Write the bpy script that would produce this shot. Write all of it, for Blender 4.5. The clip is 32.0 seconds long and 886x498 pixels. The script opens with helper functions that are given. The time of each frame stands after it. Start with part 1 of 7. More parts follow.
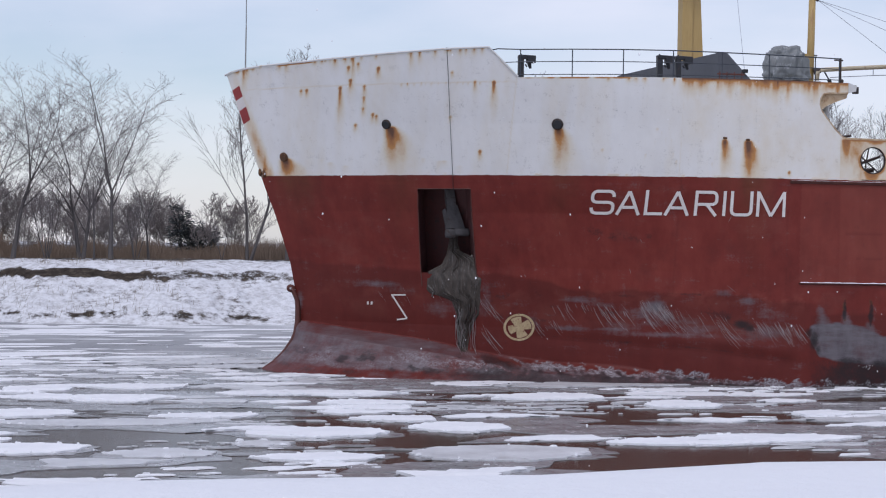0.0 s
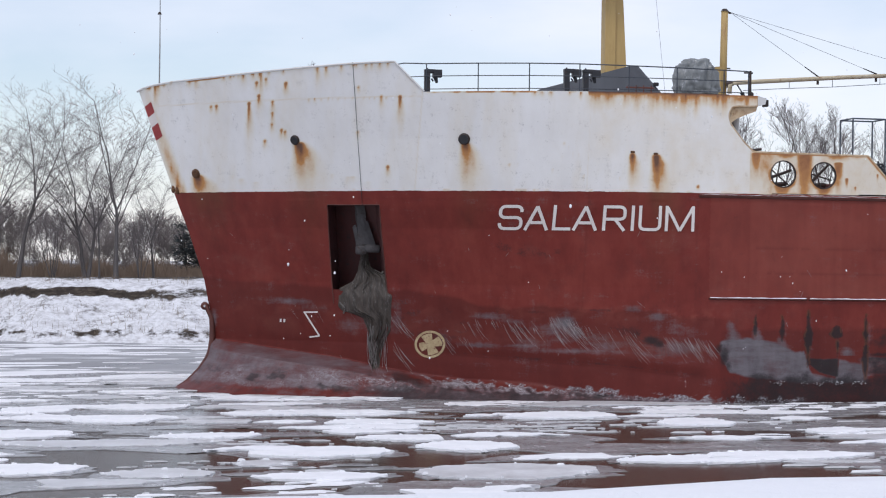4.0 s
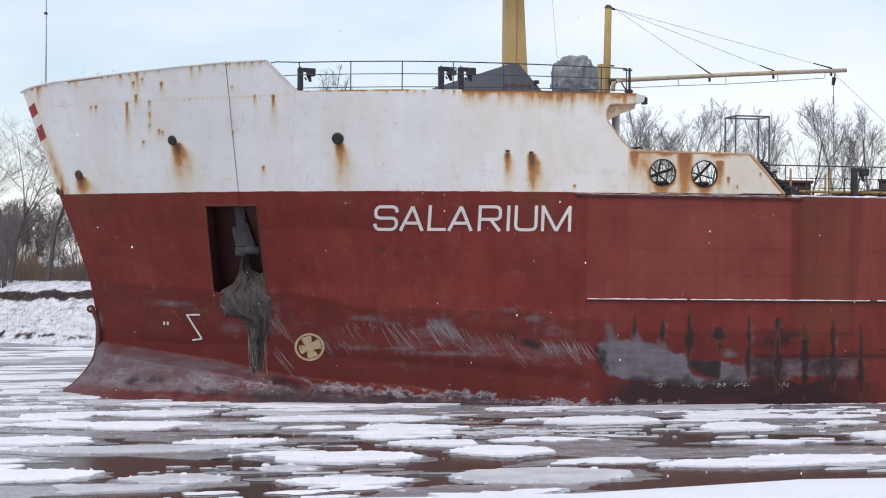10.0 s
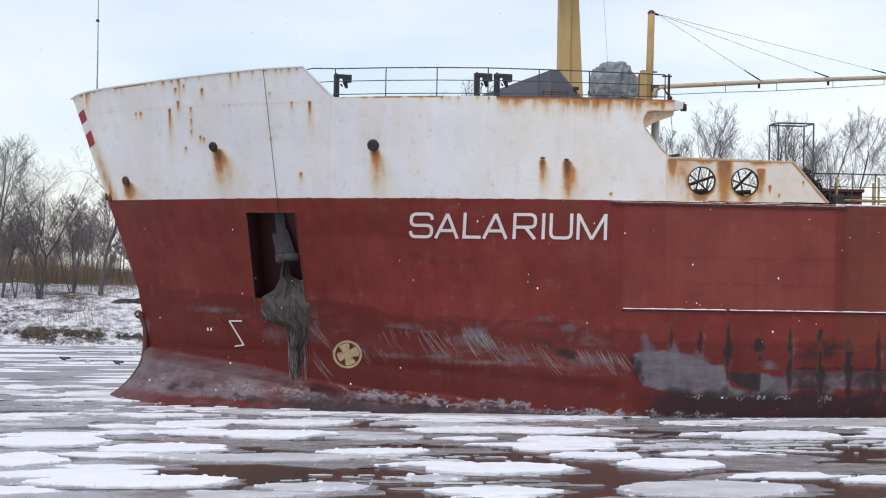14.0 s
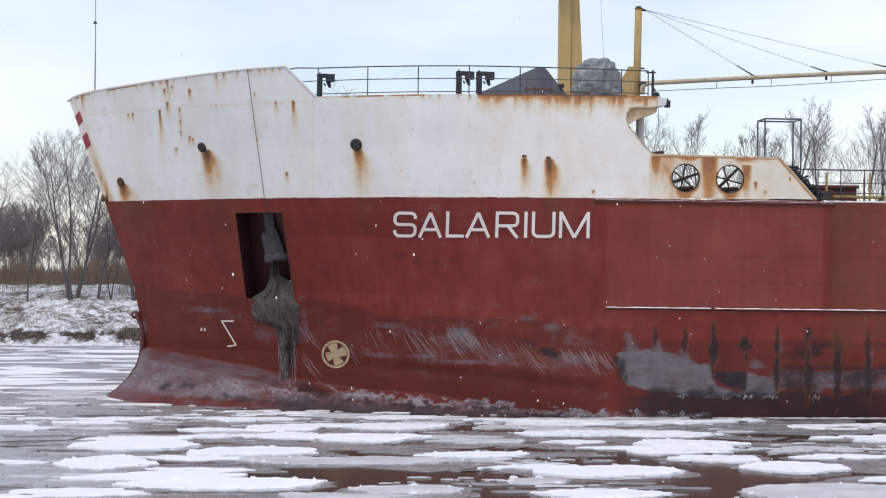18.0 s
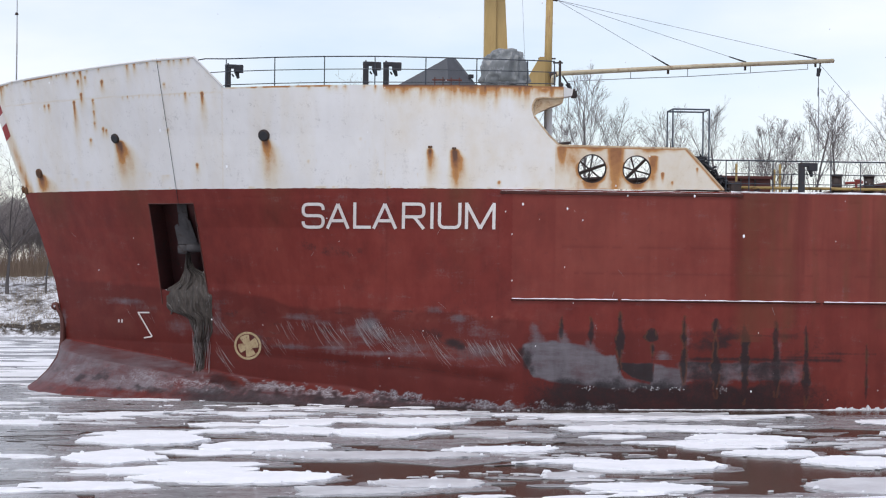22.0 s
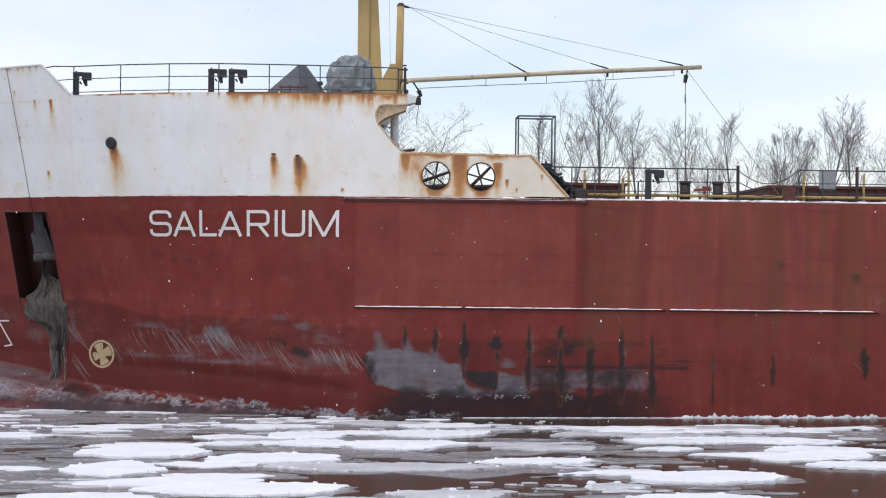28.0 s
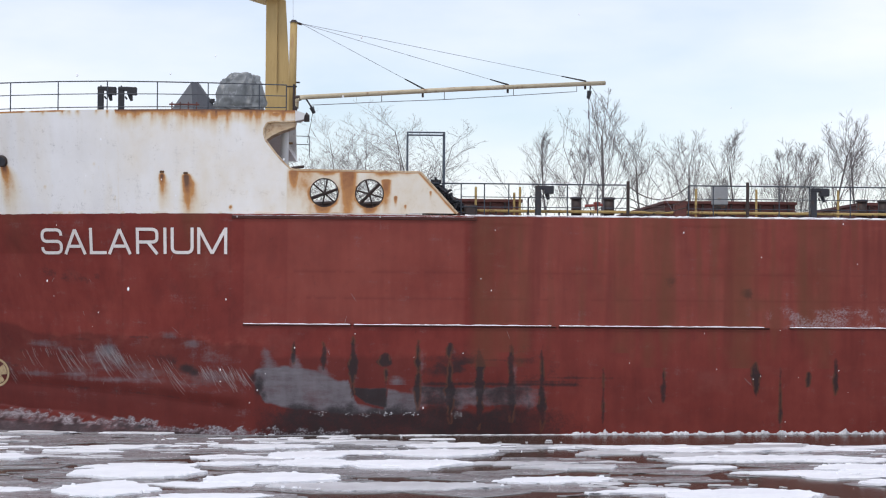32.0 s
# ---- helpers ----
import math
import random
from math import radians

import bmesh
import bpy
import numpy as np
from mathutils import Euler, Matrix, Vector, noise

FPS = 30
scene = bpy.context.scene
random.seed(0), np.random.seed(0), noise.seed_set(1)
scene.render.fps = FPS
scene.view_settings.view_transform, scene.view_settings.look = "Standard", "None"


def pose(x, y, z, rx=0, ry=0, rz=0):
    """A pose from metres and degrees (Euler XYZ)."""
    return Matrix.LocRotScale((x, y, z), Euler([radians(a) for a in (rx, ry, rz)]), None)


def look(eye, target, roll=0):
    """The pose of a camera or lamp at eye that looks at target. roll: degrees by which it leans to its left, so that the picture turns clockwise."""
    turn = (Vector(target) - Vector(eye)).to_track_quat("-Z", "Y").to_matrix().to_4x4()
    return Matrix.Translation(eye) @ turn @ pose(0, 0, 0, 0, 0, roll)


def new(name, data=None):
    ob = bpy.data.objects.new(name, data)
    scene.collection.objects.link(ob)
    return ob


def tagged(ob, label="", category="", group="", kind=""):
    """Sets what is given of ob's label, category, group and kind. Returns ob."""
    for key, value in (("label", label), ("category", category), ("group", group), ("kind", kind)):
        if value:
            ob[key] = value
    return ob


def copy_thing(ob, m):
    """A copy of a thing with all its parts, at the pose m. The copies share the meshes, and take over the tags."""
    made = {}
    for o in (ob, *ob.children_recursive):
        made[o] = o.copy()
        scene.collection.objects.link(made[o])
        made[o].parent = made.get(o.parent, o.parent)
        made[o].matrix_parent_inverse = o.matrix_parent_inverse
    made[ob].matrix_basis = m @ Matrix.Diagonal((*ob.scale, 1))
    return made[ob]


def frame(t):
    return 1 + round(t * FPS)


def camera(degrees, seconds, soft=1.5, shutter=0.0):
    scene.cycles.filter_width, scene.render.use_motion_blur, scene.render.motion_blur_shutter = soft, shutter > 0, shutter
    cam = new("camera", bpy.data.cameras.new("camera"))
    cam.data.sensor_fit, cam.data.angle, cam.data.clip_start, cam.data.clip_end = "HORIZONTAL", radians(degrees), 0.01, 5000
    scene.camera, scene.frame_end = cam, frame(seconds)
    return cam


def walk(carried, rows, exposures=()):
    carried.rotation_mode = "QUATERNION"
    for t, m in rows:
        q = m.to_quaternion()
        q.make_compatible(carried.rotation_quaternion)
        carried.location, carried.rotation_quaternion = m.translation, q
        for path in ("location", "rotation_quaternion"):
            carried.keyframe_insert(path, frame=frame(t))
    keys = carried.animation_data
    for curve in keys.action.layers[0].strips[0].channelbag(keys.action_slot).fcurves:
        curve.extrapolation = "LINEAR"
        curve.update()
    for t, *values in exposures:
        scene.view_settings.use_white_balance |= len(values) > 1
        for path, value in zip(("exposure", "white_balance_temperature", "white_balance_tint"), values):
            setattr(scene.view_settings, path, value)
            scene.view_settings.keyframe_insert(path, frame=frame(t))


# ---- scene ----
SKY_STRENGTH, SUN, CLOUD = 0.135, 1.25, (8.6, 8.5, 8.9, 1)
EXPO = ((0, -0.34, 6050, 16), (3, -0.18, 6200, 14), (6, -0.06, 6320, 12.5), (32, 0.02, 6360, 12.5))
# World: the camera stands on the near canal bank at x = 0, y = 0; the ship passes along -x; water at z = 0.
cam = camera(26.682, 32.0, soft=1.12)
EYE = (0.0, 0.0, 5.28)


def aim(left, up, roll):
    """The camera's pose: degrees of pan to the left of +y, of tilt up, of lean."""
    a, b = radians(left), radians(up)
    way = Vector((-math.sin(a) * math.cos(b), math.cos(a) * math.cos(b), math.sin(b)))
    return look(EYE, Vector(EYE) + way * 10, roll)


walk(cam, [(t, aim(a, b, c)) for t, a, b, c in (
    (0, -11.301, -0.125, 0.621), (0.5, -11.314, -0.023, 0.567), (1, -11.305, 0.086, 0.492), (1.5, -11.289, 0.162, 0.459), (2, -11.273, 0.243, 0.456),
    (2.5, -11.251, 0.328, 0.423), (3, -11.187, 0.355, 0.373), (3.5, -11.153, 0.377, 0.354), (5.5, -11.112, 0.483, 0.293), (6, -11.093, 0.523, 0.259),
    (6.5, -11.090, 0.539, 0.267), (7, -11.102, 0.561, 0.240), (7.5, -11.112, 0.585, 0.302), (8, -11.118, 0.607, 0.248), (8.5, -11.038, 0.620, 0.164),
    (9, -10.849, 0.590, 0.117), (9.5, -10.578, 0.539, 0.089), (10, -10.285, 0.453, 0.132), (10.5, -9.742, 0.402, 0.135), (11, -9.022, 0.370, 0.144),
    (11.5, -8.354, 0.413, 0.338), (12, -7.776, 0.533, 0.499), (12.5, -7.293, 0.680, 0.566), (13, -6.784, 0.723, 0.535), (13.5, -6.411, 0.718, 0.571),
    (14, -5.942, 0.688, 0.552), (14.5, -5.531, 0.704, 0.470), (16.5, -4.034, 0.688, 0.341), (17, -3.673, 0.690, 0.256), (17.5, -3.354, 0.676, 0.285),
    (18, -3.129, 0.668, 0.290), (18.5, -2.997, 0.611, 0.316), (19, -2.913, 0.552, 0.381), (19.5, -2.852, 0.498, 0.366), (20, -2.805, 0.459, 0.334),
    (20.5, -2.779, 0.421, 0.328), (21, -2.755, 0.418, 0.309), (21.5, -2.677, 0.414, 0.303), (22, -2.591, 0.412, 0.275), (22.5, -2.529, 0.388, 0.271),
    (23, -2.436, 0.414, 0.246), (23.5, -2.369, 0.420, 0.216), (24, -2.302, 0.417, 0.230), (24.5, -2.246, 0.443, 0.233), (25, -2.241, 0.454, 0.275),
    (25.5, -2.206, 0.495, 0.313), (27.5, -2.129, 0.639, 0.175), (28, -2.136, 0.665, 0.201), (28.5, -2.181, 0.661, 0.212), (29, -2.130, 0.739, 0.151),
    (29.5, -2.077, 0.862, 0.016), (30, -2.014, 0.995, 0.001), (30.5, -1.990, 1.083, 0.011), (31, -1.996, 1.143, 0.010), (31.5, -2.012, 1.155, -0.006),
    (32, -2.016, 1.186, -0.007),
)], exposures=EXPO)

# ---- sky, sun ----
world = bpy.data.worlds.new("world")
scene.world = world
world.use_nodes = True
wn, wl = world.node_tree.nodes, world.node_tree.links
wn.clear()
sky = wn.new("ShaderNodeTexSky")
sky.sky_type, sky.sun_disc = "NISHITA", False
sky.sun_elevation, sky.sun_rotation = radians(60), radians(-150)
sky.air_density, sky.dust_density, sky.ozone_density = 1.0, 0.6, 1.0
wcoord = wn.new("ShaderNodeTexCoord")
wmap = wn.new("ShaderNodeMapping")
wmap.inputs["Scale"].default_value = (1.6, 1.6, 5.0)
cloud = wn.new("ShaderNodeTexNoise")
cloud.inputs["Scale"].default_value, cloud.inputs["Detail"].default_value, cloud.inputs["Roughness"].default_value = 1.5, 6.0, 0.52
cramp = wn.new("ShaderNodeValToRGB")
cramp.color_ramp.elements[0].position, cramp.color_ramp.elements[1].position = 0.36, 0.62
cloud_white = wn.new("ShaderNodeRGB")
cloud_white.outputs[0].default_value = CLOUD
wmix = wn.new("ShaderNodeMix")
wmix.data_type = "RGBA"
veil = wn.new("ShaderNodeMath")
veil.operation = "MULTIPLY_ADD"
veil.inputs[1].default_value, veil.inputs[2].default_value = 0.50, 0.22
wback = wn.new("ShaderNodeBackground")
wback.inputs["Strength"].default_value = SKY_STRENGTH
wout = wn.new("ShaderNodeOutputWorld")
wl.new(wcoord.outputs["Generated"], wmap.inputs["Vector"])
wl.new(wmap.outputs["Vector"], cloud.inputs["Vector"])
wl.new(cloud.outputs["Fac"], cramp.inputs["Fac"])
wl.new(cramp.outputs["Color"], veil.inputs[0])
wl.new(veil.outputs[0], wmix.inputs["Factor"])
wl.new(sky.outputs["Color"], wmix.inputs["A"])
wl.new(cloud_white.outputs[0], wmix.inputs["B"])
wl.new(wmix.outputs["Result"], wback.inputs["Color"])
wl.new(wback.outputs["Background"], wout.inputs["Surface"])

sun = new("sun", bpy.data.lights.new("sun", "SUN"))
sun.data.energy, sun.data.angle, sun.data.color = SUN, radians(14), (1.0, 0.96, 0.9)
sun.matrix_world = look((-27, -47, 94), (0, 0, 0))


# ---- materials ----
def nodes_of(name):
    m = bpy.data.materials.new(name)
    m.use_nodes = True
    nt = m.node_tree
    return m, nt, nt.nodes["Principled BSDF"]


def link(nt, a, b):
    nt.links.new(a, b)


def noise_node(nt, scale, detail=4.0, rough=0.55, stretch=None, coord="Object"):
    tc = nt.nodes.new("ShaderNodeTexCoord")
    n = nt.nodes.new("ShaderNodeTexNoise")
    n.inputs["Scale"].default_value, n.inputs["Detail"].default_value, n.inputs["Roughness"].default_value = scale, detail, rough
    if stretch:
        mp = nt.nodes.new("ShaderNodeMapping")
        mp.inputs["Scale"].default_value = stretch
        link(nt, tc.outputs[coord], mp.inputs["Vector"])
        link(nt, mp.outputs["Vector"], n.inputs["Vector"])
    else:
        link(nt, tc.outputs[coord], n.inputs["Vector"])
    return n.outputs["Fac"]


def ramp(nt, fac, stops):
    r = nt.nodes.new("ShaderNodeValToRGB")
    els = r.color_ramp.elements
    while len(els) < len(stops):
        els.new(0.5)
    for e, (p, c) in zip(els, stops):
        e.position, e.color = p, (c, c, c, 1) if isinstance(c, (int, float)) else (*c, 1)
    link(nt, fac, r.inputs["Fac"])
    return r.outputs["Color"]


def mixc(nt, fac, a, b, mode="MIX"):
    mx = nt.nodes.new("ShaderNodeMix")
    mx.data_type, mx.blend_type = "RGBA", mode
    for sock, v in ((mx.inputs["Factor"], fac), (mx.inputs["A"], a), (mx.inputs["B"], b)):
        if isinstance(v, bpy.types.NodeSocket):
            link(nt, v, sock)
        elif isinstance(v, (int, float)):
            sock.default_value = v
        else:
            sock.default_value = (*v, 1)
    return mx.outputs["Result"]


def calc(nt, op, a, b=0.0, c=0.0):
    m = nt.nodes.new("ShaderNodeMath")
    m.operation = op
    for sock, v in zip(m.inputs, (a, b, c)):
        if isinstance(v, bpy.types.NodeSocket):
            link(nt, v, sock)
        else:
            sock.default_value = v
    return m.outputs[0]


def bump(nt, bsdf, fac, strength, distance=0.02):
    b = nt.nodes.new("ShaderNodeBump")
    b.inputs["Strength"].default_value, b.inputs["Distance"].default_value = strength, distance
    link(nt, fac, b.inputs["Height"])
    link(nt, b.outputs["Normal"], bsdf.inputs["Normal"])


def surface(name, c1, c2, big=0.8, small=9.0, rough=0.6, metal=0.0, relief=0.25, c3=None, stretch=None, spot=0.62):
    """Two-scale mottled paint, metal, bark or cloth; c3 adds stains."""
    m, nt, bs = nodes_of(name)
    a = noise_node(nt, big, 4, 0.6, stretch)
    b = noise_node(nt, small, 5, 0.65, stretch)
    f = calc(nt, "MULTIPLY_ADD", a, 0.6, calc(nt, "MULTIPLY", b, 0.4))
    col = ramp(nt, f, ((0.32, c1), (0.68, c2)))
    if c3:
        s = noise_node(nt, big * 3.1, 6, 0.7, stretch)
        col = mixc(nt, ramp(nt, s, ((spot - 0.06, 0.0), (spot + 0.06, 1.0))), col, c3)
    link(nt, col, bs.inputs["Base Color"])
    link(nt, calc(nt, "MULTIPLY_ADD", b, 0.3, rough - 0.15), bs.inputs["Roughness"])
    bs.inputs["Metallic"].default_value = metal
    bump(nt, bs, b, relief)
    return m


RUST, RUST_D = (0.30, 0.115, 0.03), (0.09, 0.035, 0.014)


def hull_paint():
    """Red-oxide below, white above, with the painted-on wear and shade read from the mesh's own attributes."""
    m, nt, bs = nodes_of("hull_paint")
    tc = nt.nodes.new("ShaderNodeTexCoord")
    sep = nt.nodes.new("ShaderNodeSeparateXYZ")
    link(nt, tc.outputs["Object"], sep.inputs[0])
    big = noise_node(nt, 0.35, 4, 0.6)
    mid = noise_node(nt, 1.7, 5, 0.62, (1.0, 1.0, 0.55))
    fine = noise_node(nt, 14.0, 5, 0.7)
    drip = noise_node(nt, 1.1, 6, 0.6, (2.2, 2.2, 0.20))
    edge = noise_node(nt, 2.6, 5, 0.7)

    def attr(name):
        a = nt.nodes.new("ShaderNodeAttribute")
        a.attribute_name = name
        s = nt.nodes.new("ShaderNodeSeparateColor")
        link(nt, a.outputs["Color"], s.inputs[0])
        return s.outputs[0], s.outputs[1], s.outputs[2]

    rust, grime, bare = attr("wear")
    scratch, faded, dark = attr("wear_shade")
    fm = calc(nt, "MULTIPLY_ADD", big, 0.45, calc(nt, "MULTIPLY_ADD", mid, 0.35, calc(nt, "MULTIPLY", drip, 0.2)))
    red = ramp(nt, fm, ((0.33, (0.120, 0.0185, 0.0145)), (0.50, (0.178, 0.0285, 0.0212)), (0.66, (0.222, 0.0420, 0.0310))))
    blot = noise_node(nt, 0.9, 6, 0.7)
    red = mixc(nt, ramp(nt, blot, ((0.54, 0.0), (0.72, 0.45))), red, (0.115, 0.024, 0.020))
    haze = noise_node(nt, 0.7, 6, 0.66, (0.6, 0.6, 1.0))
    red = mixc(nt, ramp(nt, haze, ((0.56, 0.0), (0.74, 0.42))), red, (0.205, 0.066, 0.053))
    red = mixc(nt, calc(nt, "MULTIPLY", faded, ramp(nt, drip, ((0.3, 0.62), (0.7, 0.80)))), red, (0.285, 0.078, 0.056))
    # dark paint, seams, and the shade painted at knuckle and shoulder
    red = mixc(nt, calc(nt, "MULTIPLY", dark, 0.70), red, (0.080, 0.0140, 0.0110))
    white = ramp(nt, fm, ((0.30, (0.75, 0.735, 0.71)), (0.55, (0.83, 0.82, 0.80)), (0.75, (0.87, 0.86, 0.845))))
    white = mixc(nt, ramp(nt, drip, ((0.52, 0.0), (0.78, 0.26))), white, (0.68, 0.645, 0.57))
    top = calc(nt, "GREATER_THAN", calc(nt, "MULTIPLY_ADD", edge, 0.09, sep.outputs[2]), 7.935)
    col = mixc(nt, top, red, white)
    # bare, frosted and sooty plating
    scuff = noise_node(nt, 2.2, 6, 0.68, (0.35, 0.35, 1.6))
    gr = ramp(nt, calc(nt, "MULTIPLY_ADD", scuff, 0.45, calc(nt, "MULTIPLY_ADD", mid, 0.40, calc(nt, "MULTIPLY", drip, 0.15))), ((0.34, (0.085, 0.082, 0.092)), (0.50, (0.150, 0.147, 0.160)), (0.68, (0.215, 0.213, 0.232))))
    rub = calc(nt, "MULTIPLY_ADD", fine, 0.28, calc(nt, "MULTIPLY_ADD", scuff, 0.42, calc(nt, "MULTIPLY", drip, 0.30)))
    bf = ramp(nt, calc(nt, "MULTIPLY_ADD", calc(nt, "SUBTRACT", rub, 0.5), 2.2, bare), ((0.12, 0.0), (0.55, 0.62), (1.1, 1.0)))
    col = mixc(nt, calc(nt, "MULTIPLY", bf, 0.85), col, gr)
    gf = ramp(nt, calc(nt, "MULTIPLY_ADD", calc(nt, "SUBTRACT", calc(nt, "MULTIPLY_ADD", fine, 0.4, calc(nt, "MULTIPLY", edge, 0.6)), 0.5), 2.0, grime), ((0.15, 0.0), (0.6, 0.7), (1.1, 1.0)))
    col = mixc(nt, calc(nt, "MULTIPLY", gf, 0.9), col, (0.022, 0.018, 0.019))
    rf = ramp(nt, calc(nt, "MULTIPLY", rust, calc(nt, "MULTIPLY_ADD", edge, 1.0, 0.5)), ((0.02, 0.0), (0.95, 1.0)))
    rc = ramp(nt, rf, ((0.0, (0.74, 0.67, 0.52)), (0.2, (0.66, 0.51, 0.28)), (0.45, (0.50, 0.225, 0.055)), (0.75, (0.29, 0.105, 0.028)), (1.0, (0.12, 0.045, 0.018))))
    rc = mixc(nt, top, (0.135, 0.052, 0.026), rc)
    col = mixc(nt, ramp(nt, rf, ((0.0, 0.0), (0.12, 0.42), (0.45, 0.95))), col, rc)
    col = mixc(nt, calc(nt, "MULTIPLY", scratch, ramp(nt, calc(nt, "MULTIPLY_ADD", scuff, 0.4, calc(nt, "MULTIPLY", fine, 0.6)), ((0.46, 0.0), (0.58, 1.0)))), col, (0.42, 0.41, 0.43))
    link(nt, col, bs.inputs["Base Color"])
    link(nt, calc(nt, "MULTIPLY_ADD", fine, 0.25, 0.38), bs.inputs["Roughness"])
    bs.inputs["Specular IOR Level"].default_value = 0.22
    bump(nt, bs, calc(nt, "MULTIPLY_ADD", fine, 0.3, mid), 0.22, 0.03)
    return m


def snow_ground():
    """Snow over brown grass and clods: thin on steep and broken ground."""
    m, nt, bs = nodes_of("snowy_ground")
    geo = nt.nodes.new("ShaderNodeNewGeometry")
    sep = nt.nodes.new("ShaderNodeSeparateXYZ")
    link(nt, geo.outputs["Position"], sep.inputs[0])
    a = noise_node(nt, 0.32, 5, 0.62, (1, 1, 2.5))
    b = noise_node(nt, 1.9, 6, 0.72, (0.9, 1.0, 2.2))
    c = noise_node(nt, 8.0, 5, 0.7)
    at = nt.nodes.new("ShaderNodeAttribute")
    at.attribute_name = "bare"
    f = calc(nt, "ADD", calc(nt, "MULTIPLY_ADD", a, 0.42, calc(nt, "MULTIPLY_ADD", b, 0.5, calc(nt, "MULTIPLY", c, 0.2))), at.outputs["Fac"])
    earth = ramp(nt, b, ((0.35, (0.028, 0.023, 0.019)), (0.52, (0.060, 0.048, 0.039)), (0.72, (0.14, 0.115, 0.09))))
    snow = mixc(nt, ramp(nt, b, ((0.42, 0.0), (0.64, 0.75))), ramp(nt, c, ((0.2, (0.70, 0.71, 0.74)), (0.8, (0.86, 0.865, 0.88)))), (0.42, 0.41, 0.41))
    snow = mixc(nt, calc(nt, "LESS_THAN", sep.outputs[1], 60.0), snow, (0.84, 0.85, 0.87))
    link(nt, mixc(nt, ramp(nt, f, ((0.62, 0.0), (0.74, 1.0))), snow, earth), bs.inputs["Base Color"])
    bs.inputs["Roughness"].default_value = 0.85
    bs.inputs["Specular IOR Level"].default_value = 0.15
    bump(nt, bs, calc(nt, "MULTIPLY_ADD", c, 0.4, b), 0.5, 0.12)
    return m


def canal_water():
    m, nt, bs = nodes_of("canal_water")
    a = noise_node(nt, 0.25, 4, 0.6)
    link(nt, ramp(nt, a, ((0.3, (0.058, 0.040, 0.030)), (0.7, (0.082, 0.058, 0.044)))), bs.inputs["Base Color"])
    r = noise_node(nt, 2.2, 3, 0.55)
    bs.inputs["Roughness"].default_value = 0.2
    bs.inputs["IOR"].default_value = 1.33
    bs.inputs["Specular IOR Level"].default_value = 0.22
    bump(nt, bs, r, 0.10, 0.02)
    return m


def ice_mat(name, lo, hi, rough, wet, spread=0.14, relief=0.45):
    m, nt, bs = nodes_of(name)
    info = nt.nodes.new("ShaderNodeObjectInfo")
    isl = nt.nodes.new("ShaderNodeNewGeometry")
    a = noise_node(nt, 0.8, 5, 0.62)
    b = noise_node(nt, 5.5, 6, 0.7)
    f = calc(nt, "MULTIPLY_ADD", a, 0.6, calc(nt, "MULTIPLY", b, 0.4))
    col = ramp(nt, f, ((0.33, lo), (0.62, hi)))
    v = calc(nt, "MULTIPLY_ADD", info.outputs["Random"], spread, calc(nt, "MULTIPLY_ADD", isl.outputs["Random Per Island"], spread, 1.0 - 1.5 * spread))
    col = mixc(nt, 1.0, col, v, "MULTIPLY")
    link(nt, col, bs.inputs["Base Color"])
    link(nt, ramp(nt, f, ((0.35, max(rough - wet, 0.08)), (0.6, rough))), bs.inputs["Roughness"])
    bs.inputs["Specular IOR Level"].default_value = 0.3
    bump(nt, bs, calc(nt, "MULTIPLY_ADD", b, 0.5, a), relief, 0.06)
    return m


def far_ice():
    """Distant drift ice: a skin of broken white pans on grey slush."""
    m, nt, bs = nodes_of("far_ice")
    a = noise_node(nt, 0.12, 6, 0.66, (0.4, 1.0, 1.0))
    b = noise_node(nt, 0.6, 6, 0.7, (0.3, 1.0, 1.0))
    f = calc(nt, "MULTIPLY_ADD", a, 0.45, calc(nt, "MULTIPLY", b, 0.55))
    col = ramp(nt, f, ((0.40, (0.16, 0.16, 0.165)), (0.48, (0.28, 0.28, 0.29)), (0.55, (0.44, 0.445, 0.455)), (0.64, (0.80, 0.805, 0.82))))
    link(nt, col, bs.inputs["Base Color"])
    link(nt, ramp(nt, f, ((0.42, 0.22), (0.55, 0.8))), bs.inputs["Roughness"])
    bs.inputs["Specular IOR Level"].default_value = 0.3
    bump(nt, bs, b, 0.4, 0.06)
    return m


HULL = hull_paint()
WATER = canal_water()
GROUND = snow_ground()
FAR_ICE = far_ice()
ICE_WHITE = ice_mat("snowy_ice", (0.78, 0.785, 0.80), (0.92, 0.92, 0.93), 0.8, 0.1, 0.04, 0.3)
ICE_GREY = ice_mat("grey_ice", (0.21, 0.205, 0.20), (0.40, 0.40, 0.405), 0.28, 0.14, 0.16, 0.16)
ICE_PALE = ice_mat("pale_ice", (0.48, 0.48, 0.485), (0.72, 0.72, 0.73), 0.5, 0.2, 0.12, 0.2)
FROST = ice_mat("frost", (0.42, 0.42, 0.43), (0.82, 0.825, 0.84), 0.75, 0.1)
CREAM = surface("mast_paint", (0.40, 0.27, 0.095), (0.50, 0.35, 0.14), 0.5, 8, 0.55, 0, 0.15, (0.30, 0.17, 0.06), (2, 2, 0.25), 0.66)
BOOM_PAINT = surface("boom_paint", (0.46, 0.38, 0.24), (0.62, 0.54, 0.38), 1.2, 12, 0.6, 0, 0.15, (0.24, 0.11, 0.05))
WHITE_PAINT = surface("white_paint", (0.60, 0.59, 0.56), (0.72, 0.72, 0.71), 0.6, 7, 0.55, 0, 0.15, (0.50, 0.33, 0.14), (2, 2, 0.3), 0.66)
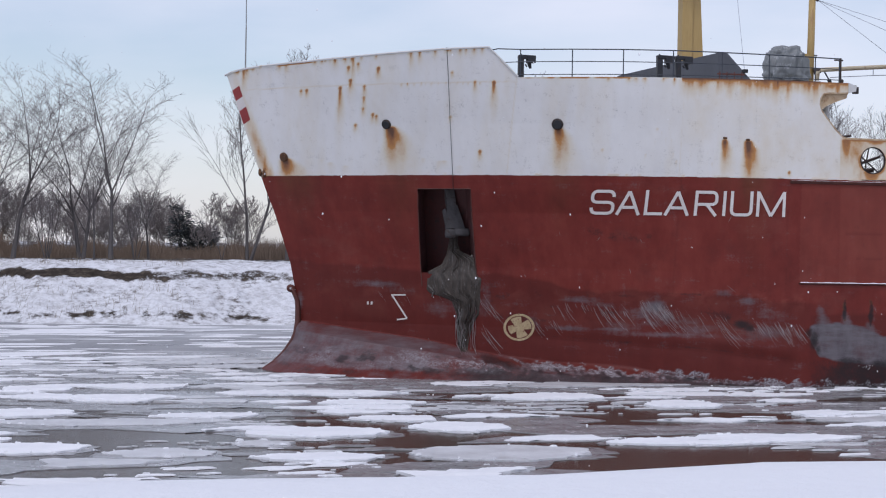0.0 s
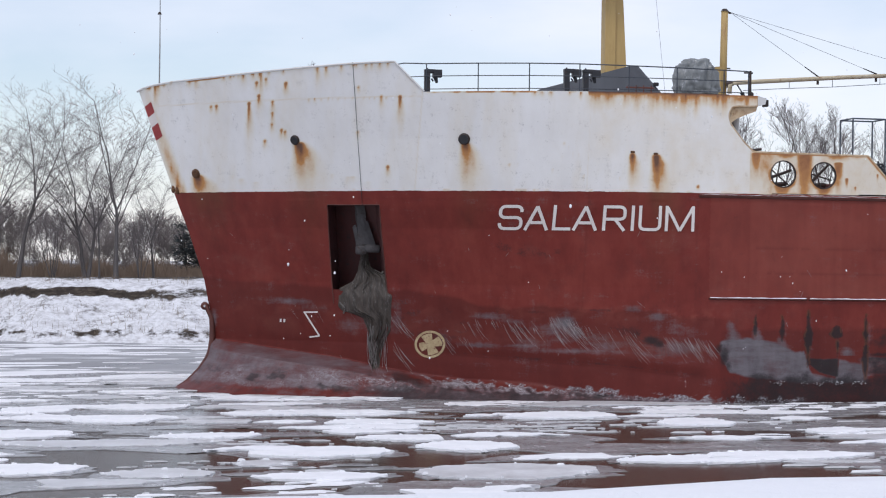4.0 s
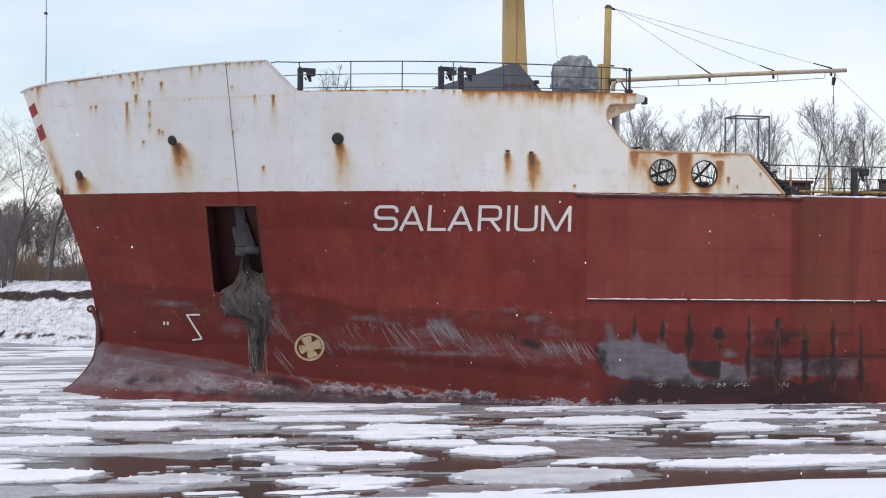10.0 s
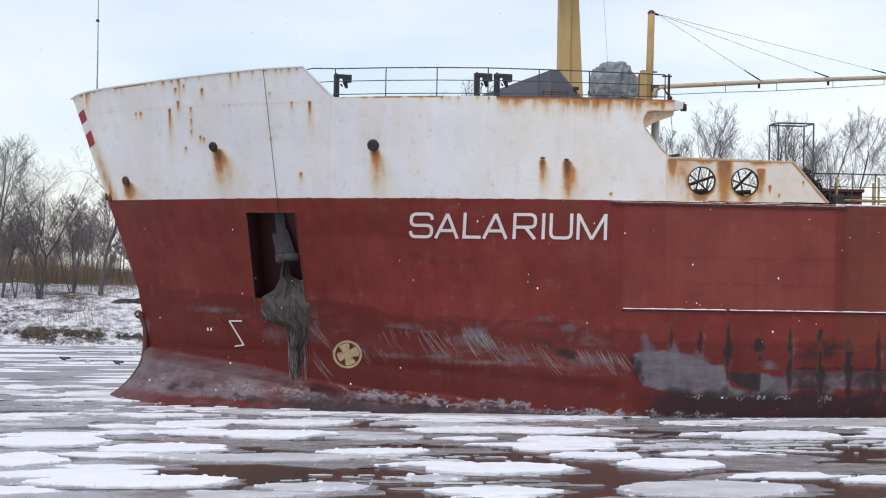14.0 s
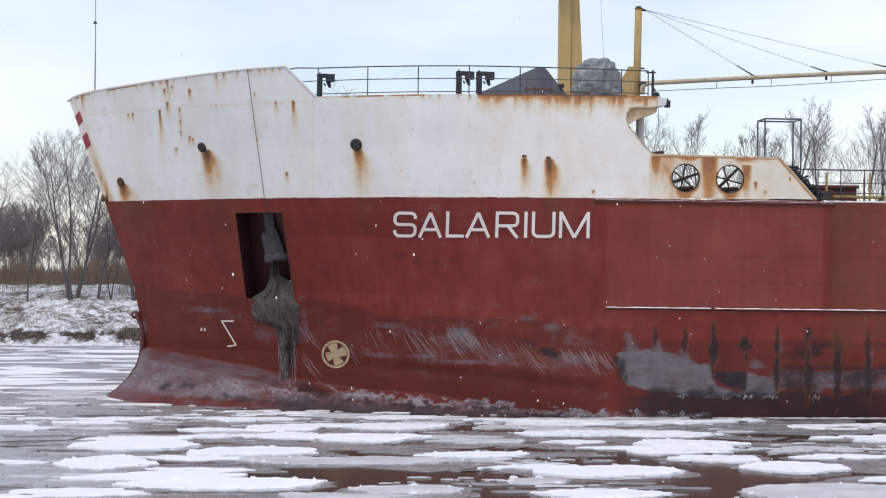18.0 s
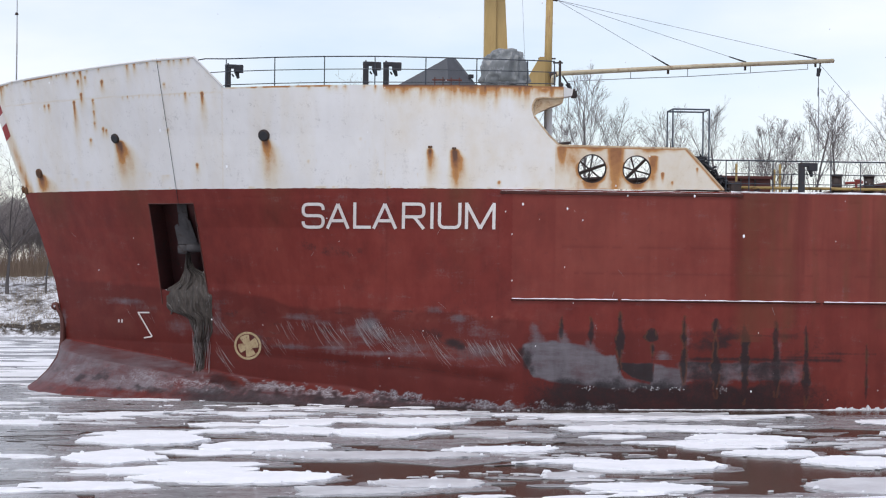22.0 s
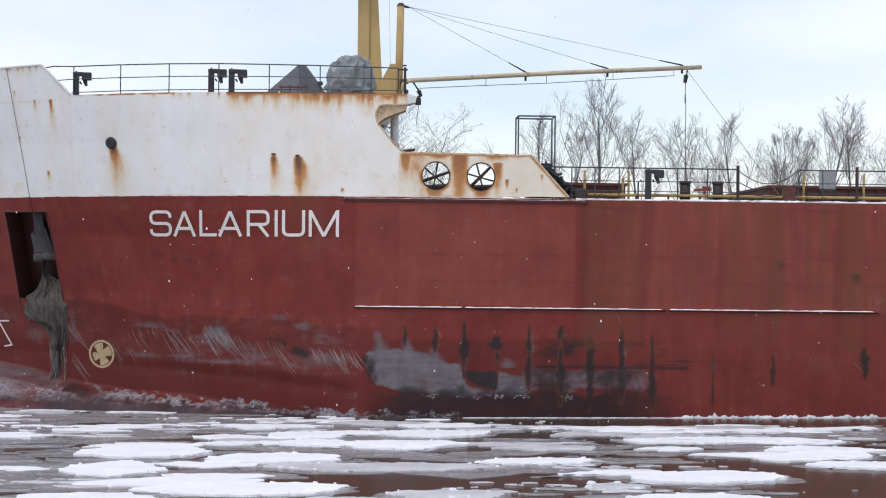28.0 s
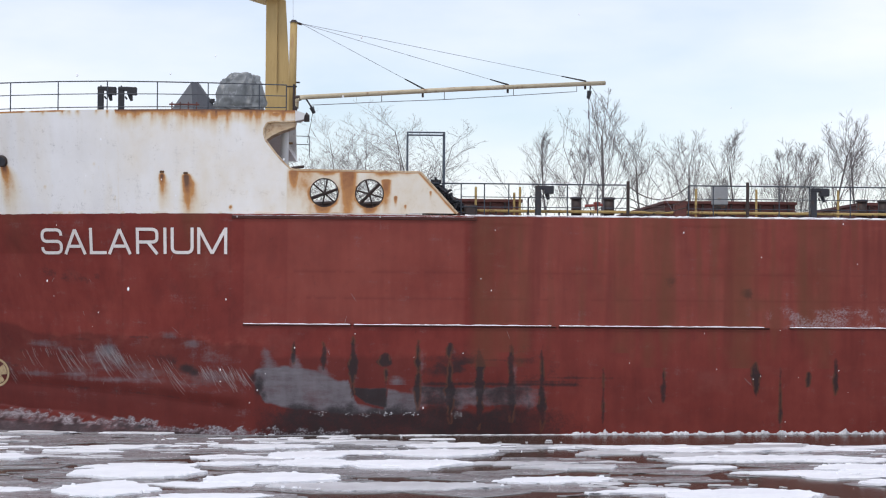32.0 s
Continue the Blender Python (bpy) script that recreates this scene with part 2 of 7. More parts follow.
EDGE_PAINT = surface("edge_paint", (0.42, 0.27, 0.13), (0.66, 0.55, 0.40), 1.4, 9, 0.6, 0, 0.2, (0.22, 0.09, 0.03), None, 0.58)
BLACK = surface("black_paint", (0.012, 0.013, 0.017), (0.028, 0.029, 0.034), 2, 18, 0.5, 0, 0.2, (0.06, 0.03, 0.02))
RAIL = surface("rail_paint", (0.022, 0.030, 0.042), (0.05, 0.06, 0.075), 2, 15, 0.5, 0.0, 0.15)
FRAME_BLUE = surface("frame_blue", (0.045, 0.060, 0.080), (0.085, 0.105, 0.130), 2, 15, 0.5, 0.0, 0.15)
COVER_GREY = surface("cover_grey", (0.060, 0.064, 0.075), (0.095, 0.10, 0.115), 0.9, 10, 0.6, 0, 0.15)
TARP = surface("tarpaulin", (0.13, 0.14, 0.142), (0.25, 0.265, 0.265), 1.2, 7, 0.38, 0, 0.25, (0.40, 0.41, 0.42))
DARK_STEEL = surface("dark_steel", (0.020, 0.016, 0.015), (0.06, 0.04, 0.033), 2, 14, 0.6, 0.2, 0.35, (0.12, 0.045, 0.02))
RED_BROWN = surface("deck_red", (0.075, 0.022, 0.017), (0.135, 0.042, 0.030), 1.2, 10, 0.65, 0, 0.25, (0.05, 0.025, 0.02))
YELLOW = surface("pipe_yellow", (0.36, 0.24, 0.075), (0.50, 0.36, 0.13), 1.4, 12, 0.55, 0, 0.15, (0.16, 0.08, 0.03))
VALVE_RED = surface("valve_red", (0.19, 0.028, 0.022), (0.28, 0.045, 0.032), 2, 12, 0.5, 0, 0.15)
BOX_GREY = surface("box_grey", (0.22, 0.23, 0.23), (0.33, 0.34, 0.34), 1, 10, 0.5, 0, 0.12, (0.20, 0.12, 0.07))
WIRE = surface("wire_rope", (0.13, 0.135, 0.16), (0.22, 0.225, 0.26), 4, 30, 0.6, 0.3, 0.1)
LETTER = surface("letter_white", (0.68, 0.62, 0.58), (0.82, 0.78, 0.74), 1.3, 14, 0.55, 0, 0.1, (0.55, 0.40, 0.30), None, 0.70)
SCORE = surface("scored_metal", (0.14, 0.085, 0.080), (0.37, 0.33, 0.33), 1.5, 12, 0.6, 0, 0.1)
MARK = surface("mark_paint", (0.36, 0.25, 0.125), (0.58, 0.46, 0.27), 3.0, 14, 0.6, 0, 0.1, (0.20, 0.06, 0.04), None, 0.62)
FLAG_RED = surface("flag_red", (0.28, 0.030, 0.030), (0.36, 0.055, 0.05), 2, 14, 0.6, 0, 0.1)
ANCHOR = surface("anchor_mud", (0.018, 0.014, 0.011), (0.090, 0.070, 0.055), 2.2, 10, 0.6, 0.0, 0.6, (0.20, 0.19, 0.18), (3.4, 3.4, 0.22), 0.63)
MUD_PALE = surface("mud_pale", (0.040, 0.034, 0.030), (0.20, 0.185, 0.17), 2.0, 10, 0.5, 0.0, 0.5, None, (3, 3, 0.5))
ANCHOR_STEEL = surface("anchor_steel", (0.030, 0.027, 0.028), (0.095, 0.088, 0.090), 1.5, 10, 0.7, 0.1, 0.5, (0.035, 0.02, 0.014))
RUSTY = surface("rusted_steel", (0.055, 0.026, 0.013), (0.15, 0.068, 0.028), 2.5, 16, 0.75, 0.1, 0.5, (0.24, 0.11, 0.04))
# hull red darkened: the recess's shade is put into the colour
POCKET = surface("pocket_shaded_red", (0.036, 0.010, 0.010), (0.066, 0.015, 0.013), 1.2, 9, 0.7, 0, 0.25, (0.02, 0.014, 0.014))
BARK = surface("bark", (0.075, 0.067, 0.064), (0.15, 0.136, 0.131), 0.7, 10, 0.85, 0, 0.5, None, (3, 3, 0.5))
# paler than TWIG: distance haze painted into the far wood's colour
FAR_TWIG_HAZE = surface("far_twig_haze", (0.21, 0.18, 0.17), (0.33, 0.29, 0.275), 0.1, 2, 0.9, 0, 0.1)
TWIG = surface("twig", (0.12, 0.104, 0.104), (0.20, 0.178, 0.175), 0.4, 6, 0.85, 0, 0.2)
BRUSH = surface("brush", (0.15, 0.105, 0.075), (0.28, 0.21, 0.155), 0.08, 1.5, 0.9, 0, 0.2)
GRASS = surface("dry_grass", (0.16, 0.125, 0.085), (0.34, 0.28, 0.20), 0.15, 2.5, 0.9, 0, 0.2)
NEEDLE = surface("needles", (0.035, 0.042, 0.045), (0.07, 0.08, 0.08), 0.8, 8, 0.8, 0, 0.3)
SNOW = surface("snow", (0.76, 0.77, 0.80), (0.85, 0.855, 0.87), 0.5, 7, 0.8, 0, 0.2)
FLAKE = surface("flake", (0.85, 0.85, 0.86), (0.9, 0.9, 0.9), 3, 9, 0.7, 0, 0.0)
FEATHER = surface("feather", (0.03, 0.03, 0.032), (0.08, 0.08, 0.085), 4, 20, 0.7, 0, 0.1)


# ---- mesh helpers ----
def mesh_from(name, verts, faces, mat=None, smooth=False):
    me = bpy.data.meshes.new(name)
    me.from_pydata(verts, [], faces)
    if mat:
        me.materials.append(mat)
    if smooth:
        me.polygons.foreach_set("use_smooth", [True] * len(me.polygons))
    me.update()
    return me


def part(name, bm, material, parent=None, label="", smooth=False):
    """Links a bmesh or a mesh as one object under its thing or part."""
    if isinstance(bm, bmesh.types.BMesh):
        me = bpy.data.meshes.new(name)
        bmesh.ops.recalc_face_normals(bm, faces=bm.faces)
        bm.to_mesh(me)
        bm.free()
        me.materials.append(material)
        if smooth:
            me.polygons.foreach_set("use_smooth", [True] * len(me.polygons))
    else:
        me = bm
    ob = new(name, me)
    if parent:
        ob.parent = parent
    if label:
        tagged(ob, label)
    return ob


def thing(name, at=None, label="", category="", group="", kind=""):
    ob = new(name)
    if at is not None:
        ob.matrix_basis = at
    return tagged(ob, label, category, group, kind)


def box(bm, lo, hi, bevel=0.0):
    lo, hi = Vector(lo), Vector(hi)
    r = bmesh.ops.create_cube(bm, size=1.0, matrix=Matrix.Translation((lo + hi) / 2) @ Matrix.Diagonal((*(hi - lo), 1)))
    if bevel:
        es = list({e for v in r["verts"] for e in v.link_edges})
        bmesh.ops.bevel(bm, geom=es, offset=bevel, segments=2, affect="EDGES", profile=0.5)
    return bm


def rod(bm, a, b, r0, r1=None, sides=8, caps=True):
    a, b = Vector(a), Vector(b)
    d = b - a
    m = Matrix.Translation((a + b) / 2) @ d.to_track_quat("Z", "Y").to_matrix().to_4x4()
    bmesh.ops.create_cone(bm, cap_ends=caps, segments=sides, radius1=r0, radius2=r0 if r1 is None else r1, depth=d.length, matrix=m)
    return bm


def chain_of(bm, pts, r, sides=6):
    """One tube swept along the points."""
    pts = [Vector(p) for p in pts]
    rings = []
    for k, p in enumerate(pts):
        d = (pts[min(k + 1, len(pts) - 1)] - pts[max(k - 1, 0)]).normalized()
        u = Vector((0, 0, 1)).cross(d) if abs(d.z) < 0.9 else Vector((0, 1, 0)).cross(d)
        u.normalize()
        w = d.cross(u)
        rings.append([bm.verts.new(p + u * (r * math.cos(2 * math.pi * j / sides)) + w * (r * math.sin(2 * math.pi * j / sides))) for j in range(sides)])
    for a, b in zip(rings, rings[1:]):
        for j in range(sides):
            bm.faces.new((a[j], a[(j + 1) % sides], b[(j + 1) % sides], b[j]))
    bm.faces.new(rings[0][::-1])
    bm.faces.new(rings[-1])
    return bm


def prism(bm, outline, y0, y1):
    """Extrudes an outline given in x, z from y0 to y1."""
    front = [bm.verts.new((x, y0, z)) for x, z in outline]
    back = [bm.verts.new((x, y1, z)) for x, z in outline]
    n = len(outline)
    bm.faces.new(front)
    bm.faces.new(back[::-1])
    for i in range(n):
        j = (i + 1) % n
        bm.faces.new((front[i], back[i], back[j], front[j]))
    return bm


def lattice(seed, n=64):
    return np.random.RandomState(seed).rand(n, n)


def vnoise(x, y, seed, octaves=4):
    """Smooth value noise on arrays, about 0 to 1."""
    out, amp, tot = 0.0, 1.0, 0.0
    for o in range(octaves):
        g = lattice(seed + o)
        x, y = 0.8 * x - 0.6 * y, 0.6 * x + 0.8 * y
        i, j = np.floor(x).astype(int), np.floor(y).astype(int)
        u, v = x - i, y - j
        u, v = u * u * (3 - 2 * u), v * v * (3 - 2 * v)
        a = g[i % 64, j % 64] * (1 - u) + g[(i + 1) % 64, j % 64] * u
        b = g[i % 64, (j + 1) % 64] * (1 - u) + g[(i + 1) % 64, (j + 1) % 64] * u
        out, tot = out + amp * (a * (1 - v) + b * v), tot + amp
        x, y, amp = x * 2.03 + 7.1, y * 2.03 + 3.7, amp * 0.5
    return out / tot


# ---- ship: form of the hull (x aft from amidships mark, -y towards the near bank, z up) ----
BEAM, ZMARK = 11.5, 7.9
Z_K = (-3, 1.9, 4.3, 6.45, 7.3, 9.85, 12.7)
STEM = (-22.2, -22.35, -22.82, -23.55, -23.9, -24.85, -25.85)
RUN = (-4.2, -4.4, -3.6, -3.0, -3.0, -3.0, -3.0)
FULL = (1.3, 1.37, 1.6, 1.85, 1.99, 2.3, 2.78)
BULB_X = (-24.15, -24.0, -23.7, -23.2, -22.2, -19.8, -15.7, -11.6, -5.4, -3.0)
BULB_B = (0.0, 0.9, 1.9, 3.0, 4.5, 6.3, 8.2, 9.9, 11.4, 11.5)


BULB_UP = (-0.3, 0.0, 0.11, 0.25, 0.495, 0.742, 0.9, 1.15, 1.4)
BULB_IN = (-0.4, 0.02, 0.26, 0.67, 1.13, 1.45, 1.54, 1.60, 1.62)
SHOULDER_X = (-22.6, -22.12, -21.49, -20.45, -19.41, -18.36, -17.32, -16.29, -15.0, -13.0)
SHOULDER_Z = (1.75, 1.67, 1.60, 1.46, 1.33, 1.21, 1.06, 0.84, 0.62, 0.45)


def half_breadth(x, z):
    x, z = np.asarray(x, float), np.asarray(z, float)
    xs, xe, a = np.interp(z, Z_K, STEM), np.interp(z, Z_K, RUN), np.interp(z, Z_K, FULL)
    u = np.clip((x - xs) / (xe - xs), 0, 1)
    main = BEAM * (1 - (1 - u) ** a)
    up = np.clip((z + 0.35) / 1.9, -0.3, 1.4)
    bulb = np.interp(x - np.interp(up, BULB_UP, BULB_IN), BULB_X, BULB_B) * (1 - 0.22 * np.clip(up, 0, 1.4))
    fade = np.clip((np.interp(x, SHOULDER_X, SHOULDER_Z) + 0.16 - z) / 0.42, 0, 1)
    return np.maximum(main, main + (bulb - main) * fade)


def stem_x(z):
    z = np.asarray(z, float)
    up = np.clip((z + 0.35) / 1.9, -0.3, 1.4)
    return np.minimum(np.interp(z, Z_K, STEM), np.where(up < 1.15, -24.15 + np.interp(up, BULB_UP, BULB_IN), 0))


def sheer(x):
    return np.interp(x, (-25.85, -25.55, -25.1, -24.4, -23.0, -21.0, -18.0, -16.42, -15.3, -12, -4), (11.95, 12.14, 12.25, 12.32, 12.39, 12.5, 12.66, 12.70, 11.58, 11.60, 11.62))


def dent(x, z):
    """How far the plating stands proud of the fair form: the knuckle's swell, frames, dents."""
    x, z = np.asarray(x, float), np.asarray(z, float)
    crease = 1.72 - 0.055 * np.clip(x + 14.5, 0, 10) - 0.05 * np.clip(x + 8, 0, 4)
    aft = np.clip((x + 16) / 2.5, 0, 1) * np.clip((-4.0 - x) / 1.5, 0, 1)
    swell = aft * (0.055 * np.exp(-((z - crease - 0.30) / 0.26) ** 2) - 0.02 * np.exp(-((z - crease + 0.12) / 0.2) ** 2))
    frames = 0.005 * np.sin((x + 0.3) * 2 * math.pi / 1.1) * np.clip((x + 12) / 5, 0, 1)
    lumps = 0.045 * (vnoise(x * 0.9, z * 0.9, 71, 3) - 0.5)
    return np.where(z < 7.6, swell - frames - lumps, 0.0)


def on_hull(x, z, out=0.0):
    return Vector((x, -float(half_breadth(x, z) + dent(x, z)) - out, z))


def wear_shade_masks(x, z):
    """Rust, grime, bare plating; scratches, faded paint, dark band: stains by their own shapes on the plating, and
    shade painted at the creases.
    """
    rng = np.random.RandomState(5)
    rust, grime, bare, scr, faded, dark = (np.zeros_like(x) for _ in range(6))

    run = 0.5 + 1.0 * vnoise(x * 8.0, z * 0.6, 29, 3)

    def streak(x0, z0, w, length, amt, drift=0.0, fan=0.8):
        d = z0 - z
        k = np.clip(d / length, 0, 4)
        q = (x - x0 - drift * d) / (w * (0.65 + fan * k))
        on = np.clip((d + 0.04) / 0.06, 0, 1)
        core = 0.95 * np.exp(-q * q) * np.exp(-1.9 * k) * run
        halo = 0.34 * np.exp(-(q / 2.1) ** 2) * np.exp(-1.1 * k) * (0.4 + 0.6 * run)
        np.maximum(rust, amt * np.maximum(core, halo) * on, out=rust)

    def fan_stain(x0, z0, w, length, amt, side=0.12):
        """A wide run of rust below an outlet: dark core, orange fan, pale yellow skirt."""
        d = z0 - z
        k = np.clip(d, 0, 9) / length
        cx = x0 + side * np.clip(d, 0, 9)
        wave = 0.72 + 0.55 * vnoise(x * 5.0, z * 0.55, 27, 3)
        on = np.clip(d / 0.12 + 0.2, 0, 1)
        core = np.exp(-((x - cx) / (w * (0.6 + 0.7 * k))) ** 2) * np.exp(-2.0 * k)
        fan = 0.62 * np.exp(-((x - cx - 0.5 * w * np.clip(d / 0.4, 0, 1)) / (w * (0.6 + 2.0 * np.clip(k, 0, 0.8)))) ** 2) * np.exp(-1.7 * k)
        skirt = 0.24 * np.exp(-((x - cx - 0.8 * w * np.clip(d / 0.4, 0, 1)) / (w * (0.7 + 3.0 * np.clip(k, 0, 0.9)))) ** 2) * np.exp(-0.9 * k)
        np.maximum(rust, amt * np.maximum(np.maximum(core, fan), skirt) * on * wave, out=rust)

    def blob(x0, z0, rx, rz, amt, into):
        q = ((x - x0) / rx) ** 2 + ((z - z0) / rz) ** 2
        np.maximum(into, amt * np.exp(-q), out=into)

    white = z > ZMARK
    # under the mooring pipes and scuppers
    fan_stain(-19.55, 9.80, 0.26, 1.7, 1.35, 0.14)
    fan_stain(-13.70, 9.72, 0.22, 1.7, 1.15, 0.07)
    fan_stain(-23.25, 8.62, 0.26, 1.1, 1.4, 0.2)
    fan_stain(-7.69, 9.36, 0.15, 1.3, 1.2, 0.02)
    fan_stain(-6.80, 9.32, 0.22, 1.8, 1.5, 0.04)
    for x0, z0, l, a in ((-25.02, 12.36, 1.0, 1.0), (-24.9, 12.36, 0.6, 0.9), (-23.48, 12.45, 0.5, 0.8), (-21.92, 12.58, 0.35, 0.7), (-21.24, 12.12, 0.35, 0.8), (-21.13, 11.62, 0.5, 1.1), (-21.1, 12.5, 1.6, 0.55), (-20.91, 12.24, 0.4, 0.6), (-20.19, 12.04, 0.45, 1.1),
                         (-21.47, 11.35, 1.3, 0.95), (-20.62, 11.38, 0.5, 0.7), (-20.60, 10.95, 0.7, 0.6), (-20.59, 10.53, 0.4, 0.6), (-20.23, 10.29, 0.4, 0.8), (-20.10, 10.22, 0.4, 0.7), (-20.81, 9.89, 0.35, 0.7), (-22.86, 11.3, 0.3, 0.7), (-22.66, 11.31, 0.4, 0.8), (-19.1, 12.6, 0.7, 0.6), (-18.8, 12.6, 0.5, 0.6),
                         (-17.61, 11.81, 0.3, 0.5), (-16.78, 11.44, 0.5, 0.7), (-16.12, 11.42, 0.9, 1.2), (-16.36, 8.82, 0.4, 0.9), (-17.51, 10.14, 0.35, 0.5), (-24.5, 8.7, 0.7, 1.1), (-24.0, 8.2, 0.3, 1.0), (-5.2, 8.15, 0.2, 0.9), (-12.1, 8.9, 0.25, 0.3), (-10.2, 9.7, 0.2, 0.2)):
        fan_stain(x0, z0, 0.06, 0.9 * l, 1.15 * a, 0.03)
        blob(x0, z0 - 0.03, 0.06, 0.07, 0.9 * a, rust)
    # line of weeping bolts on the bulwark's seam
    for i in range(14):
        streak(-19.3 + 0.21 * i + rng.uniform(-0.05, 0.05), 11.42, 0.03, 0.12, rng.uniform(0.2, 0.75))
    # raking stain along the stem
    sx = x - stem_x(z)
    np.maximum(rust, 0.40 * np.exp(-((sx - 0.26) / 0.22) ** 2) * run * white * (0.25 + 0.75 * np.clip((12.3 - z) / 4.0, 0, 1)), out=rust)
    # rusted deck edge
    top = sheer(x)
    for x0 in np.concatenate([rng.uniform(-9.2, -3.1, 60), rng.uniform(-25.4, -16.5, 26), rng.uniform(-15, -9.5, 8)]):
        far = x0 > -9.3
        streak(x0, float(sheer(x0)) - 0.03, rng.uniform(0.06, 0.3) if far else 0.06, rng.uniform(0.15, 0.9) if far else rng.uniform(0.1, 0.3), rng.uniform(0.45, 0.95))
    np.maximum(rust, np.where(x < -9.4, 0.55 * np.clip((vnoise(x * 1.3, x * 0 + 5, 38, 4) - 0.42) / 0.2, 0, 1), 0.8) * ((top - z) < 0.05) * white * (x < -3), out=rust)
    np.maximum(rust, 0.95 * np.exp(-np.clip(top - z, 0, 9) / (0.05 + 0.14 * vnoise(x * 2.2, x * 0 + 8, 36, 3))) * (x > -9.4) * white * (0.6 + 0.5 * run), out=rust)
    warm = np.clip((x + 13) / 7, 0, 1) * white
    np.maximum(rust, (0.03 + 0.20 * vnoise(x * 0.8, z * 0.4, 33, 4) ** 2) * warm, out=rust)
    np.maximum(rust, 0.08 * white * np.clip((vnoise(x * 1.6, z * 0.22, 35, 4) - 0.35) / 0.4, 0, 1), out=rust)
    np.maximum(rust, 0.5 * run * np.clip(1 - (top - z) / (0.25 + 0.9 * vnoise(x * 1.4, x * 0 + 3, 37, 4) ** 2), 0, 1) * (x > -9.3) * white, out=rust)
    # stains low on the white
    for x0 in rng.uniform(-24, -17, 12):
        streak(x0, ZMARK + rng.uniform(0.15, 0.75), 0.2, rng.uniform(0.3, 0.8), rng.uniform(0.08, 0.2))
    for x0 in rng.uniform(-12, -3.3, 16):
        streak(x0, ZMARK + rng.uniform(0.3, 1.8), 0.05, rng.uniform(0.3, 0.9), rng.uniform(0.05, 0.2))
    np.maximum(rust, 0.22 * np.exp(-((z - ZMARK - 0.02) / 0.05) ** 2) * np.clip((vnoise(x * 3.6, x * 0, 31, 4) - 0.52) / 0.15, 0, 1), out=rust)
    # ---- the red plating ----
    n1, n2, n3 = vnoise(x * 0.5, z * 0.8, 41, 4), vnoise(x * 1.3, z * 1.3, 47, 4), vnoise(x * 3.1, z * 3.1, 53, 4)
    red = ~white
    low = np.interp(x, (-22.6, -21.5, -19.3, -18.0, -15.4, -14.4, -13.4, -12.8, -11.6, -10.6, -9.2, -7.7, -6.46, -4.7), (4.50, 4.32, 4.22, 4.12, 4.04, 3.96, 3.84, 3.55, 3.49, 3.59, 3.47, 3.54, 3.38, 3.3)) + 0.22 * (n1 - 0.5) + 0.22 * (n2 - 0.5)
    np.maximum(dark, np.clip((low - z) / 0.14, 0, 1) * np.clip((-3.0 - x) / 2, 0, 1) * (0.55 + 0.45 * n2), out=dark)
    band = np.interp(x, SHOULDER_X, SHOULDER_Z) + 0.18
    # painted shade over the ledge above the bulb, which catches the sky
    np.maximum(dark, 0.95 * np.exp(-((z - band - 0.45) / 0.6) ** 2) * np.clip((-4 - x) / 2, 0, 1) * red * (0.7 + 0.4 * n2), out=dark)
    # frosted, rubbed shoulder of the bulb, its grey raised to paint in skylight from above
    bf = np.clip((band - z) / 0.06, 0, 1) * np.clip((-13.5 - x) / 2.0, 0, 1)
    n4, n6 = vnoise(x * 6.5, z * 9.0, 57, 3), vnoise(x * 1.9, z * 3.2, 59, 4)
    np.maximum(bare, bf * (0.42 + 0.30 * n2) * np.clip((z - 0.05) / 0.2, 0.25, 1) * np.clip((-14.6 - x) / 3.0, 0.3, 1), out=bare)
    np.maximum(scr, 0.55 * bf * np.clip((n6 - 0.5) / 0.2, 0, 1) * np.exp(-((z - 0.55) / 0.32) ** 2) * np.clip((n4 - 0.3) / 0.3, 0, 1), out=scr)
    np.maximum(grime, 0.85 * bf * np.clip((0.50 - n6) / 0.15, 0, 1) * np.exp(-((z - 0.40) / 0.42) ** 2), out=grime)
    wtop = np.interp(x, (-24, -20, -17, -13, -11, -9, -7, -4, -0.9, 0), (0.10, 0.30, 0.55, 0.55, 0.45, 0.40, 0.24, 0.20, 0.14, 0.06))
    rag = wtop + 0.5 * (n4 - 0.5) + 0.35 * (n6 - 0.5)
    skirt = np.clip((rag - z) / 0.06, 0, 1) * np.clip((-0.8 - x) / 0.3, 0, 1) * np.clip((x + 19) / 3, 0, 1)
    np.maximum(scr, 0.95 * skirt * np.clip((z - rag + 0.26) / 0.14, 0, 1) * np.clip((n6 - 0.28) / 0.2, 0.25, 1), out=scr)
    np.maximum(bare, 0.55 * skirt, out=bare)
    np.maximum(grime, skirt * np.clip((rag - 0.16 - z) / 0.15, 0, 1) * (0.35 + 0.6 * n6), out=grime)
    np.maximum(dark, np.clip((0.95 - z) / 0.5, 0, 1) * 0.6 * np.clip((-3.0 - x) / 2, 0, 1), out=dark)
